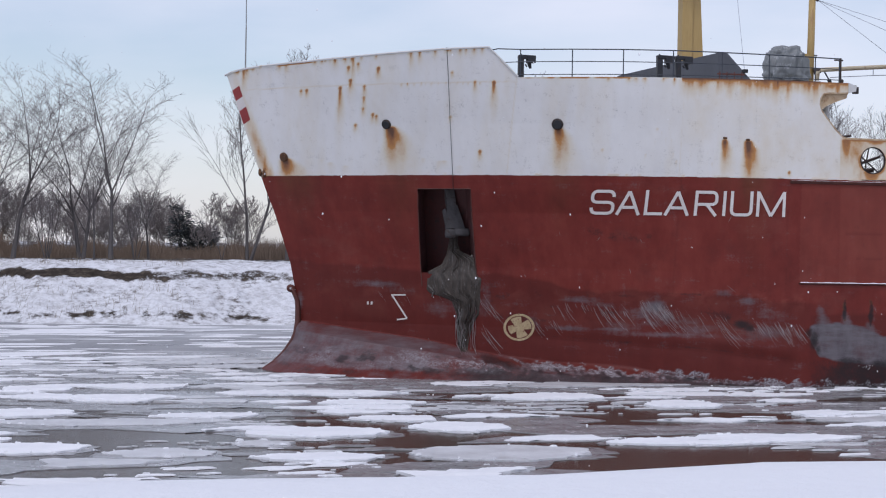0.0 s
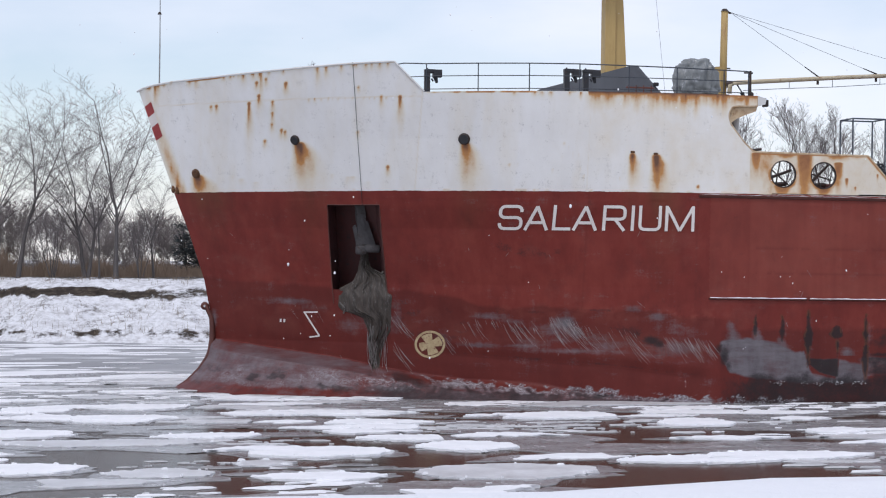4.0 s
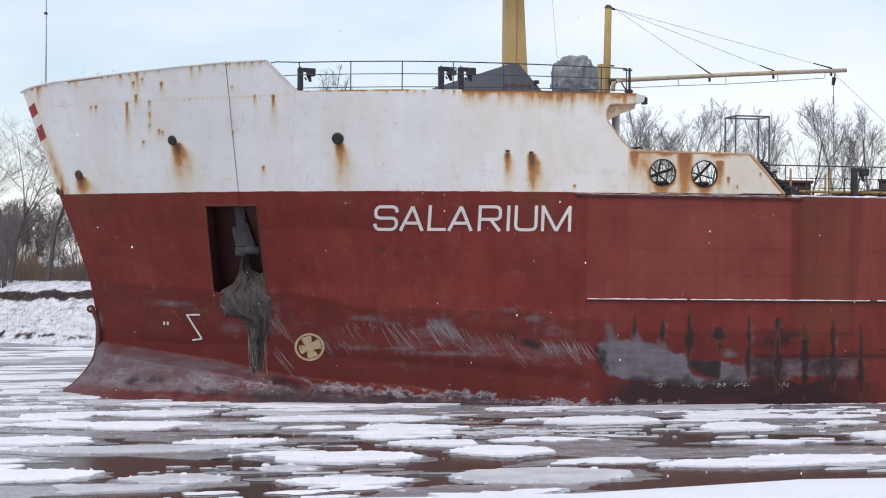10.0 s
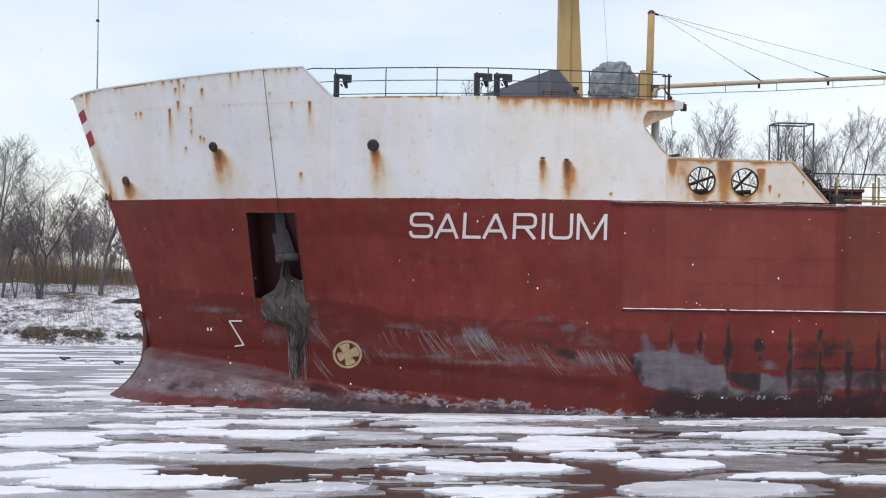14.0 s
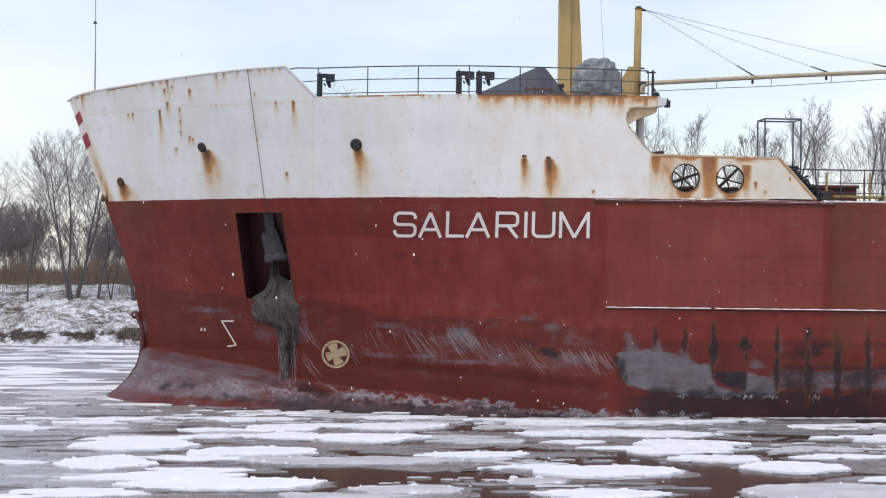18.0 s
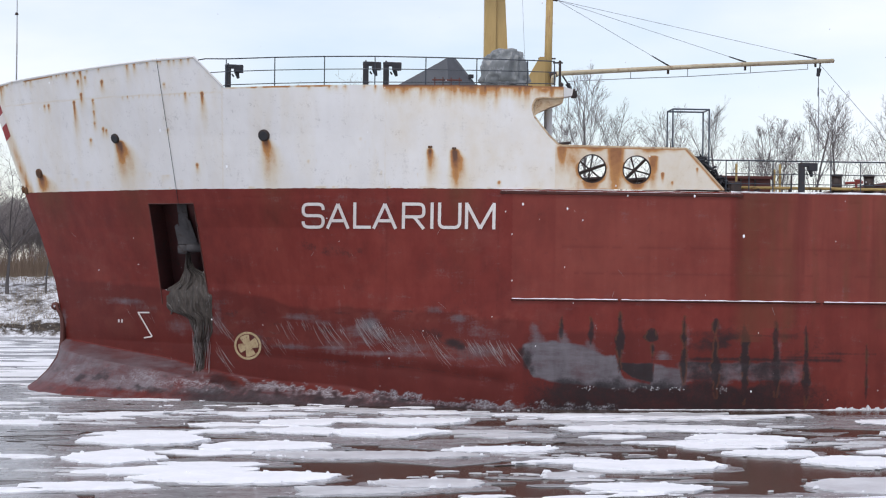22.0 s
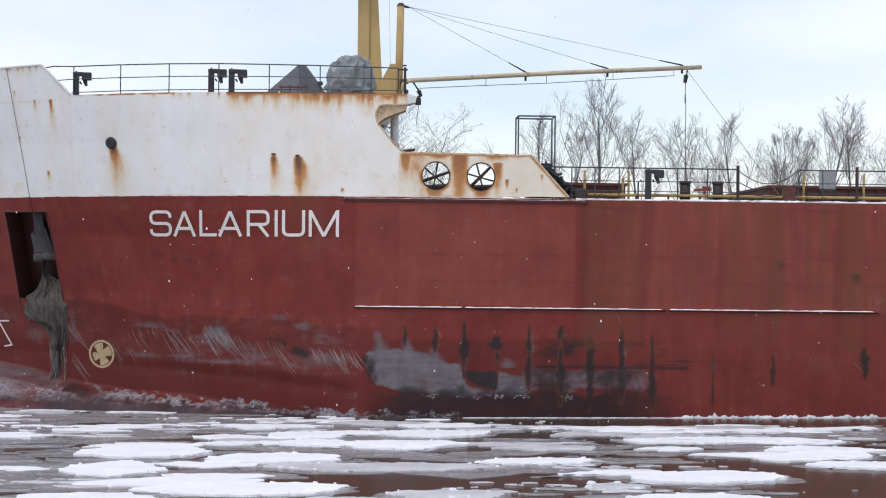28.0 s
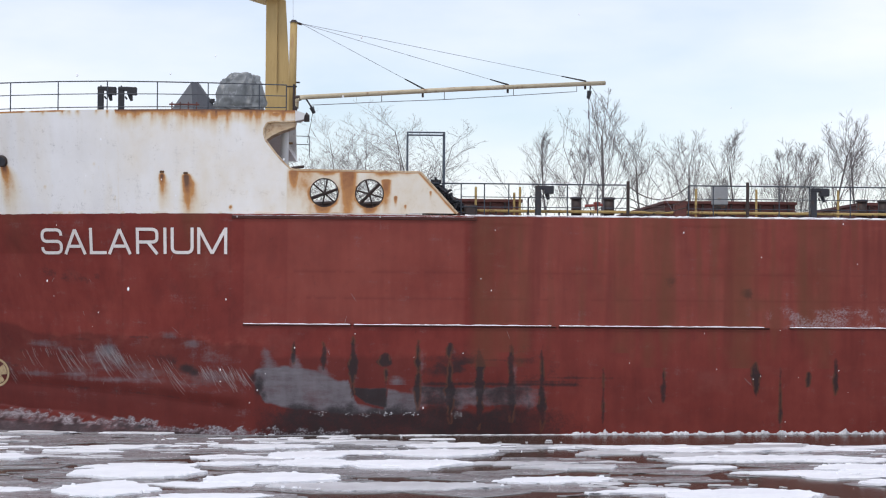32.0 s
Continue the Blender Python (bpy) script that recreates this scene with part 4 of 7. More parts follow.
    np.maximum(r, 0.7 * np.exp(-((z - 9.42) / 0.03) ** 2) * (x > -3.0) * low, out=r)
    one = np.ones_like(r)
    for name, cols in (("wear", (r, g, b, one)), ("wear_shade", (s, f, d, one))):
        at = me.attributes.new(name, "FLOAT_COLOR", "POINT")
        at.data.foreach_set("color", np.stack(cols, 1).ravel())
    plate = part("bulwark", me, None, ship, "rust-stained white bulwark plate with two round openings")
    # backing edge bars along the outline and collars in the openings
    bm = bmesh.new()
    for (ax, az), (bx, bz) in list(zip(rim, rim[1:]))[1:14]:
        rod(bm, on_hull(ax, az, -0.03), on_hull(bx, bz, -0.03), 0.045, 0.045, 6)
    part("edge_bar", bm, EDGE_PAINT, plate, "rounded rust-stained edge bar")
    for hx, hz, hr in holes:
        bm = bmesh.new()
        n = 36
        ring = []
        for k in range(n):
            a = 2 * math.pi * k / n
            ca, sa = math.cos(a), math.sin(a)
            ring.append([bm.verts.new((hx + ca * r_, y, hz + sa * r_)) for r_, y in ((hr + 0.03, -BEAM - 0.015), (hr - 0.01, -BEAM - 0.03), (hr - 0.01, -BEAM + 0.10), (hr + 0.03, -BEAM + 0.10))])
        for k in range(n):
            p, q = ring[k], ring[(k + 1) % n]
            for e in range(4):
                bm.faces.new((p[e], p[(e + 1) % 4], q[(e + 1) % 4], q[e]))
        part("collar", bm, DARK_STEEL, plate, "dark rusty steel collar", smooth=True)
    # far side's plate
    bm = bmesh.new()
    prism(bm, [(-4.06, ZMARK), (2.92, ZMARK + 0.06), (1.58, 9.43), (-4.06, 9.47)], BEAM - 0.02, BEAM)
    part("far_bulwark", bm, WHITE_PAINT, ship)
    bm = bmesh.new()
    prism(bm, [(-2.90, 11.22), (-2.95, 11.02), (-3.40, 10.86), (-3.75, 10.70), (-3.98, 10.52), (-4.05, 11.25)], -BEAM + 0.08, -BEAM + 1.1)
    part("wing_bracket", bm, EDGE_PAINT, ship, "rust-stained bracket under the deck's wing")
    # pillar and bracket under the wing of the forecastle deck
    bm = bmesh.new()
    rod(bm, (-3.35, -10.3, 7.86), (-3.35, -10.3, 11.3), 0.15, 0.15, 14)
    part("pillar", bm, WHITE_PAINT, ship, "white pillar", smooth=True)
    bm = bmesh.new()
    prism(bm, [(-2.92, 11.22), (-2.62, 11.28), (-2.58, 11.5), (-2.92, 11.6)], -BEAM - 0.03, -BEAM + 0.7)
    part("wing_tip", bm, WHITE_PAINT, ship, "rusty tip of the deck's wing")
    bm = bmesh.new()
    box(bm, (-2.62, -11.35, 11.22), (-2.42, -11.15, 11.48), 0.02)
    rod(bm, (-2.52, -11.25, 11.48), (-2.52, -11.25, 11.55), 0.05, 0.03, 8)
    part("side_lamp", bm, DARK_STEEL, ship, "small dark deck lamp")
    bm = bmesh.new()
    rod(bm, (-3.05, -11.1, 9.55), (-2.6, -11.1, 9.62), 0.06, 0.05, 8)
    rod(bm, (-2.95, -11.1, 9.40), (-2.95, -11.1, 9.6), 0.05, 0.05, 8)
    part("vent_pipe", bm, DARK_STEEL, ship, "dark pipe below the wing")


plate_with_holes()


def build_pocket():
    """Recessed anchor pocket: back, side, roof and sill plates."""
    d = 1.0
    bm = bmesh.new()
    zt, zb = 7.36, 3.45
    rows = []
    for z in np.linspace(zt, zb, 14):
        l, r = -18.40 + 0.12 * (7.36 - z), -16.55 + 0.155 * (7.36 - z)
        rows.append([on_hull(l, z, 0.006), on_hull(l, z, -d), on_hull(r, z, -d * 0.9), on_hull(r, z, 0.006)])
        rows[-1][1].x += 0.45
    vs = [[bm.verts.new(p) for p in row] for row in rows]
    for a, b in zip(vs, vs[1:]):
        for k in range(3):
            bm.faces.new((a[k], a[k + 1], b[k + 1], b[k]))
    bm.faces.new(vs[0])
    bm.faces.new(vs[-1])
    pocket = part("anchor_pocket", bm, POCKET, ship, "recessed anchor pocket with its shade put into the dark red")
    bm = bmesh.new()
    edge = [rows[i][0] for i in range(13, -1, -1)] + [rows[i][3] for i in range(14)]
    chain_of(bm, [p + Vector((0, -0.01, 0)) for p in edge], 0.022, 6)
    part("pocket_rim", bm, RED_BROWN, pocket, "worn red rim")
    rng = random.Random(4)
    # anchor: shank, crown, two flukes
    bm = bmesh.new()
    prism(bm, [(-17.30, 7.36), (-16.92, 7.36), (-16.86, 6.6), (-16.72, 5.8), (-17.22, 5.8), (-17.20, 6.5)], on_hull(-17.05, 6.5, -0.45).y, on_hull(-17.05, 6.5, -0.72).y)
    bmesh.ops.subdivide_edges(bm, edges=bm.edges[:], cuts=3, use_grid_fill=True)
    for v in bm.verts:
        v.co += 0.035 * noise.noise_vector(v.co * 3.1)
    anchor = part("anchor", bm, ANCHOR_STEEL, ship, "muddy stockless anchor hanging in its pocket")
    bm = bmesh.new()
    c = on_hull(-16.72, 5.62, -0.42)
    box(bm, c + Vector((-0.52, -0.16, -0.2)), c + Vector((-0.12, 0.25, 0.16)), 0.08)
    box(bm, c + Vector((-0.2, -0.2, -0.12)), c + Vector((0.45, 0.25, 0.2)), 0.1)
    part("crown", bm, ANCHOR_STEEL, anchor, "", True)
    bm = bmesh.new()
    prism(bm, [(-16.95, 6.7), (-16.8, 6.75), (-16.35, 5.5), (-16.75, 5.5)], c.y - 0.05, c.y + 0.15)
    part("fluke", bm, ANCHOR_STEEL, anchor)
    bm = bmesh.new()
    prism(bm, [(-17.38, 6.5), (-17.28, 6.6), (-16.95, 5.8), (-17.2, 5.7)], c.y - 0.0, c.y + 0.15)
    part("fluke", bm, ANCHOR_STEEL, anchor)
    # frozen mud and ice that has run down over the sill and the plating
    lz, lx = (0.9, 1.46, 2.34, 2.9, 3.08, 3.15, 3.33, 4.05, 4.2, 4.35, 4.74, 5.5), (-16.5, -16.58, -16.62, -16.85, -17.3, -17.6, -17.77, -17.75, -17.5, -17.24, -17.05, -16.98)
    rz, rx = (0.9, 1.5, 2.06, 2.4, 4.02, 4.6, 4.75, 4.9, 5.2, 5.6), (-16.2, -16.12, -16.0, -15.84, -15.85, -16.0, -16.3, -16.6, -16.72, -16.75)
    bm2 = bmesh.new()
    grid = []
    nz, nu = 70, 56
    for i in range(nz):
        z = 5.6 - (5.6 - 0.9) * i / (nz - 1)
        xl, xr = float(np.interp(z, lz, lx)), float(np.interp(z, rz, rx))
        row = []
        for j in range(nu):
            u = j / (nu - 1)
            x = xl + (xr - xl) * u
            thick = float(np.interp(z, (1.0, 2.0, 2.6, 3.2), (0.03, 0.09, 0.15, 0.17))) * math.sin(math.pi * min(max(u, 0.0), 1.0)) ** 0.7
            ridge = 1 - abs(noise.noise(Vector((u * 7.0 + 1.3 * math.sin(z * 1.5), z * 0.6, 2.0)))) * 2
            fine2 = noise.noise(Vector((u * 26.0, z * 1.6, 7.0)))
            inset = -0.62 * max(0.0, min(1.0, (z - 3.75) / 1.2)) * (1 - 0.35 * u)
            row.append(bm2.verts.new(on_hull(x + 0.02 * fine2, z + 0.10 * fine2 * (i == nz - 1), inset + 0.01 + thick * (0.3 + 1.1 * ridge) + 0.04 * fine2 * (0 < j < nu - 1))))
        grid.append(row)
    for a2, b2 in zip(grid, grid[1:]):
        for j in range(nu - 1):
            bm2.faces.new((a2[j], a2[j + 1], b2[j + 1], b2[j]))
    part("mud_sheet", bm2, ANCHOR, anchor, "frozen grey-brown mud running down the plating", True)
    # hardened ridges down the run
    for x0, x1, z0, z1, r in ((-16.15, -16.55, 4.75, 3.9, 0.045), (-16.55, -16.35, 3.95, 2.5, 0.034), (-16.80, -16.60, 3.9, 2.5, 0.026), (-16.05, -16.10, 3.9, 2.6, 0.02), (-16.35, -16.2, 3.4, 2.1, 0.022), (-16.62, -16.50, 2.7, 1.0, 0.032), (-16.52, -16.36, 2.6, 1.1, 0.028), (-16.45, -16.30, 2.5, 1.5, 0.024), (-16.56, -16.42, 2.3, 0.95, 0.022), (-17.68, -17.5, 3.5, 3.05, 0.03)):
        pts = []
        for k in range(10):
            u = k / 9
            z = z0 + (z1 - z0) * u
            inset = -0.62 * max(0.0, min(1.0, (z - 3.75) / 1.2)) * 0.75
            pts.append(on_hull(x0 + (x1 - x0) * u ** 0.7 + 0.05 * math.sin(7 * u + 9 * x0) + 0.02 * math.sin(23 * u + x0), z, inset + 0.085 - 0.03 * u))
        part("mud_ridge", chain_of(bmesh.new(), pts, r, 6), MUD_PALE, anchor, "pale frozen ridge of mud", True)
    for k in range(16):
        x, z0 = -16.7 + 0.75 * rng.random() ** 1.3, rng.uniform(1.9, 2.8)
        z1 = max(z0 - rng.uniform(0.5, 1.7), 0.8)
        pts = [on_hull(x + 0.10 * u + 0.015 * math.sin(8 * u + k), z0 + (z1 - z0) * u, 0.10 - 0.06 * u) for u in (0, 0.25, 0.5, 0.75, 1)]
        part("icicle", chain_of(bmesh.new(), pts, rng.uniform(0.004, 0.012), 5), SCORE, anchor, "pale icicle on the mud")
    bm = bmesh.new()
    ptz = np.linspace(12.72, 7.3, 12)
    chain_of(bm, [on_hull(np.interp(z, (7.3, 12.72), (-17.15, -17.88)), z, 0.03) for z in ptz], 0.009, 5)
    part("hanging_line", bm, BLACK, ship, "thin dark line down the bow")


build_pocket()


def fit_patch(bm, out=0.008):
    """Lays a flat drawing (x, z) on the plating."""
    for v in bm.verts:
        v.co = on_hull(v.co.x, v.co.z, out + v.co.y)
    return bm


def bar(bm, ax, az, bx, bz, w, n=6):
    d = Vector((bx - ax, bz - az)).normalized()
    s = Vector((-d.y, d.x)) * w / 2
    prev = None
    for k in range(n + 1):
        u = k / n
        x, z = ax + (bx - ax) * u, az + (bz - az) * u
        cur = (bm.verts.new((x + s.x, 0, z + s.y)), bm.verts.new((x - s.x, 0, z - s.y)))
        if prev:
            bm.faces.new((prev[0], prev[1], cur[1], cur[0]))
        prev = cur


def lettering():
    spans = (("S", -12.34, -11.48), ("A", -11.44, -10.55), ("L", -10.43, -9.78), ("A", -9.74, -8.82), ("R", -8.66, -7.82), ("I", -7.65, -7.51), ("U", -7.37, -6.53), ("M", -6.40, -5.31))
    wide, tall = 0.113, 0.95

    def arc(cx, cz, rx, rz, a0, a1, n=7):
        """A squarish corner from angle a0 to a1."""
        out = []
        for k in range(n + 1):
            a = radians(a0 + (a1 - a0) * k / n)
            c, s = math.cos(a), math.sin(a)
            out.append((cx + rx * math.copysign(abs(c) ** 0.8, c), cz + rz * math.copysign(abs(s) ** 0.8, s)))
        return out

    def ribbon(bm, pts):
        """A painted stroke of even width with mitred turns."""
        fine = [Vector(pts[0])]
        for p, q in zip(pts, pts[1:]):
            p, q = Vector(p), Vector(q)
            n = max(1, int((q - p).length / 0.14))
            if (q - p).length > 0.004:
                fine += [p.lerp(q, (k + 1) / n) for k in range(n)]
        prev = None
        for k, p in enumerate(fine):
            d0 = (p - fine[max(k - 1, 0)]).normalized() if k else (fine[1] - p).normalized()
            d1 = (fine[k + 1] - p).normalized() if k + 1 < len(fine) else d0
            mid = (d0 + d1).normalized() if (d0 + d1).length > 1e-4 else d0
            nrm = Vector((-mid.y, mid.x)) * (wide / 2) / max(math.cos(d0.angle(d1) / 2), 0.35)
            cur = (bm.verts.new((p.x + nrm.x, 0, p.y + nrm.y)), bm.verts.new((p.x - nrm.x, 0, p.y - nrm.y)))
            if prev:
                bm.faces.new((prev[0], prev[1], cur[1], cur[0]))
            prev = cur

    for ch, x0, x1 in spans:
        zb, h = 6.44 + 0.004 * (x0 + 5.3), wide / 2
        l, r, b, t = x0 + h, x1 - h, zb + h, zb + tall - h
        c, q = (b + t) / 2, 0.21
        mid = (x0 + x1) / 2
        if ch == "S":
            strokes = [arc(r - q, t - q, q, q, 0, 90) + arc(l + q, t - q, q, q, 90, 180) + arc(l + q, c + q - 0.02, q, q - 0.02, 180, 270) + arc(r - q, c - q + 0.02, q, q - 0.02, 90, 0) + arc(r - q, b + q, q, q, 0, -90) + arc(l + q, b + q, q, q, -90, -180)]
        elif ch == "A":
            strokes = [[(x0 + 0.06, zb), (mid, zb + tall - 0.05)], [(x1 - 0.06, zb), (mid, zb + tall - 0.05)], [(x0 + 0.24, zb + 0.29), (x1 - 0.24, zb + 0.29)]]
        elif ch == "L":
            strokes = [[(l, zb + tall), (l, b), (x1, b)]]
        elif ch == "R":
            strokes = [[(l, zb), (l, t)] + arc(r - q, t - q + 0.01, q, q - 0.01, 90, 0) + arc(r - q, c + q - 0.09, q, q - 0.05, 0, -90) + [(l, c - 0.04)], [(mid + 0.02, c - 0.04), (x1 - 0.05, zb)]]
        elif ch == "I":
            strokes = [[(mid, zb), (mid, zb + tall)]]
        elif ch == "U":
            strokes = [[(l, zb + tall), (l, b + q)] + arc(l + q, b + q, q, q, 180, 270) + arc(r - q, b + q, q, q, 270, 360) + [(r, zb + tall)]]
        else:
            strokes = [[(l, zb), (l, zb + tall)], [(l + 0.02, zb + tall - 0.06), (mid, zb + 0.02)], [(mid, zb + 0.02), (r - 0.02, zb + tall - 0.06)], [(r, zb), (r, zb + tall)]]
        bm = bmesh.new()
        for k, line in enumerate(strokes):
            first = len(bm.verts)
            ribbon(bm, line)
            bm.verts.ensure_lookup_table()
            for v in bm.verts[first:]:
                v.co.y = 0.002 * k
        fit_patch(bm, 0.03)
        part("letter", bm, LETTER, ship, "painted white letter %s of the ship's name" % ch)


lettering()


def scoring():
    """Scores where ice has cut the paint: thin raised curls of bare metal, far past counting."""
    rng = np.random.RandomState(19)
    v, f = [], []

    def score(xs, zs, l, lean, wd):
        base, n = len(v), 7
        for k in range(n):
            d = l * k / (n - 1)
            x, z, w = xs + lean * d - 0.06 * math.sin(d * 3), zs - d, wd * (0.25 + 0.75 * math.sin(math.pi * (k + 0.4) / n))
            for s in (-1, 1):
                v.append(tuple(on_hull(x + s * w, z, 0.007)))
        for k in range(n - 1):
            a = base + 2 * k
            f.append((a, a + 1, a + 3, a + 2))
    for x0, x1, zt, ln, n, wd in ((-16.0, -15.3, 3.1, 1.0, 7, 0.013), (-14.0, -13.1, 2.2, 0.4, 18, 0.007), (-13.4, -12.6, 3.0, 0.8, 8, 0.009), (-12.9, -11.8, 3.1, 0.3, 10, 0.009), (-11.9, -11.2, 2.95, 0.75, 14, 0.013), (-11.1, -10.8, 2.9, 0.8, 4, 0.016), (-10.4, -9.4, 3.05, 1.05, 40, 0.012),
                                  (-9.3, -8.2, 2.75, 0.75, 18, 0.007), (-7.9, -7.3, 2.6, 0.95, 12, 0.011), (-6.35, -6.2, 2.4, 0.4, 5, 0.018), (-6.2, -4.6, 2.35, 0.65, 44, 0.011), (-20.5, -17.0, 3.3, 0.4, 8, 0.007), (-15.75, -15.45, 1.9, 1.0, 5, 0.012)):
        for i in range(n):
            score(rng.uniform(x0, x1), zt + rng.uniform(-0.25, 0.12), ln * rng.uniform(0.2, 1.2), rng.uniform(0.55, 0.95), wd * rng.uniform(0.25, 1.0))
    for i in range(18):
        score(rng.uniform(-22, 14), rng.uniform(0.9, 6.5), rng.uniform(0.05, 0.3), rng.uniform(-0.5, 1.5), 0.007)
    ob = part("ice_scoring", mesh_from("ice_scoring", v, f, SCORE), None, ship, "pale scores cut by ice into the paint")
    tagged(ob, kind="stuff")


scoring()


def marks():
    # bulb mark, draught figures as plain bars, bow thruster sign, stripes at the stem
    bm = bmesh.new()
    for a in ((-19.02, 3.06, -18.50, 3.08), (-18.98, 3.04, -18.40, 2.12), (-18.39, 2.12, -18.76, 2.05)):
        bar(bm, *a, 0.06)
    part("bulb_mark", fit_patch(bm, 0.03), LETTER, ship, "painted white bulb mark")
    bm = bmesh.new()
    bar(bm, -19.86, 2.76, -19.86, 2.63, 0.07)
    part("draught_mark", fit_patch(bm, 0.03), LETTER, ship, "small white draught bar")
    bm = bmesh.new()
    bar(bm, -19.72, 2.76, -19.72, 2.63, 0.07)
    part("draught_mark", fit_patch(bm, 0.03), LETTER, ship, "small white draught bar")
    bm = bmesh.new()
    n, r0, r1 = 40, 0.455, 0.54
    vs = [[bm.verts.new((-14.42 + math.cos(2 * math.pi * k / n) * r, 0, 1.93 + math.sin(2 * math.pi * k / n) * r)) for r in (r0, r1)] for k in range(n)]
    for k in range(n):
        a, b = vs[k], vs[(k + 1) % n]
        bm.faces.new((a[0], a[1], b[1], b[0]))
    ringo = part("thruster_mark", fit_patch(bm, 0.03), MARK, ship, "pale yellow circle mark with four blades")
    for k in range(4):
        a = radians(22 + 90 * k)
        bm = bmesh.new()
        pts = [(0.05 * math.cos(a + 2.4), 0.05 * math.sin(a + 2.4)), (0.20 * math.cos(a - 0.80), 0.20 * math.sin(a - 0.80))] + [((0.385 if k == 2 else 0.43) * math.cos(a + q), (0.385 if k == 2 else 0.43) * math.sin(a + q)) for q in (-0.50, -0.2, 0.2, 0.46)] + [(0.17 * math.cos(a + 0.78), 0.17 * math.sin(a + 0.78))]
        bm.faces.new([bm.verts.new((-14.42 + x, 0, 1.93 + z)) for x, z in pts])
        part("blade_mark", fit_patch(bm, 0.03), MARK, ringo)
    for z0, z1, mt in ((11.42, 10.98, FLAG_RED), (10.98, 10.56, LETTER), (10.56, 10.02, FLAG_RED)):
        bm = bmesh.new()
        g = []
        for z in np.linspace(z0, z1, 4):
            xs = float(stem_x(z))
            g.append([bm.verts.new((xs - 0.30 * w + w, 0, z + 0.55 * w)) for w in (0.02, 0.13, 0.25, 0.36)])
        for a, b in zip(g, g[1:]):
            for k in range(3):
                bm.faces.new((a[k], a[k + 1], b[k + 1], b[k]))
        part("stem_stripe", fit_patch(bm, 0.02), mt, ship, "red and white stripe at the stem")


marks()


def fittings():
    # mooring pipes in the white side
    for x, z, r in ((-19.71, 9.88, 0.17), (-13.75, 9.83, 0.20), (-23.3, 8.66, 0.17)):
        p = on_hull(x, z)
        nrm = (on_hull(x + 0.1, z) - on_hull(x - 0.1, z)).cross(on_hull(x, z + 0.1) - on_hull(x, z - 0.1)).normalized()
        if nrm.y > 0:
            nrm = -nrm
        bm = bmesh.new()
        rod(bm, p - nrm * 0.1, p + nrm * 0.07, r + 0.035, r + 0.02, 20)
        low = z < 9
        pipe = part("mooring_pipe", bm, RUSTY if low else DARK_STEEL, ship, "rust-caked mooring pipe" if low else "round dark mooring pipe", True)
        bm = bmesh.new()
        rod(bm, p + nrm * 0.02, p + nrm * 0.078, r - 0.02, r - 0.03, 20)
        part("pipe_plug", bm, RUSTY if low else BLACK, pipe)
    bm = bmesh.new()
    for x, z in ((-24.15, 8.05), (-24.0, 8.0)):
        p = on_hull(x, z)
        bmesh.ops.create_icosphere(bm, subdivisions=2, radius=0.14, matrix=Matrix.Translation(p) @ Matrix.Diagonal((0.7, 0.6, 1.3, 1)))
    part("stem_fitting", bm, RUSTY, ship, "rusty lump at the stem", True)
    for x, z in ((-7.69, 9.38), (-6.83, 9.33)):
        bm = bmesh.new()
        p = on_hull(x, z)
        box(bm, p + Vector((-0.08, -0.04, -0.04)), p + Vector((0.08, 0.04, 0.04)), 0.02)
        part("scupper", bm, RUSTY, ship, "rusty scupper lip")
    # towing lug at the stem's foot
    bm = bmesh.new()
    zs = np.linspace(3.22, -0.5, 30)
    xs = np.interp(zs, (-0.5, -0.33, -0.14, 0.13, 0.59, 1.06, 1.36, 1.83, 2.37, 2.72, 3.05, 3.22), (-24.0, -23.86, -23.82, -23.42, -22.96, -22.64, -22.52, -22.45, -22.46, -22.50, -22.66, -22.74))
    fat = np.interp(zs, (-0.5, 0.0, 1.2, 1.9, 2.6, 3.22), (0.09, 0.09, 0.12, 0.13, 0.11, 0.10))
    rings = []
    for x, z, r in zip(xs, zs, fat):
        rings.append([bm.verts.new((x + r * math.cos(a), 1.6 * r * math.sin(a), z)) for a in np.linspace(0, 2 * math.pi, 10, endpoint=False)])
    for p, q in zip(rings, rings[1:]):
        for k in range(10):
            bm.faces.new((p[k], p[(k + 1) % 10], q[(k + 1) % 10], q[k]))
    bm.faces.new(rings[0])
    bm.faces.new(rings[-1])
    # dark red stands in for the shade on the stem's flat
    lug = part("stem_bar", bm, RED_BROWN, ship, "stem bar curving out to the bulb, its shade put into dark red", True)
    bm = bmesh.new()
    rod(bm, (-22.78, -0.10, 3.2), (-22.78, 0.10, 3.2), 0.17, 0.17, 14)
    part("lug_eye", bm, RED_BROWN, lug, "", True)
    bm = bmesh.new()
    rod(bm, (-22.80, -0.13, 3.2), (-22.80, 0.13, 3.2), 0.05, 0.05, 10)
    part("lug_hole", bm, FROST, lug, "pale frosted eye of the lug")
    # ledge under the bulwark and the rubbing strip, both with snow on top
    for x0, x1, z, out, h in ((-5.15, 3.62, 7.83, 0.10, 0.12), (-4.72, -0.86, 3.95, 0.09, 0.07), (-0.78, 6.48, 3.95, 0.09, 0.07), (6.58, 14.2, 3.95, 0.09, 0.07), (14.9, 19.9, 3.95, 0.05, 0.04)):
        name = "ledge" if z > 5 else "rubbing_strip"
        bm = bmesh.new()
        n = 16
        prev = None
        for k in range(n + 1):
            x = x0 + (x1 - x0) * k / n
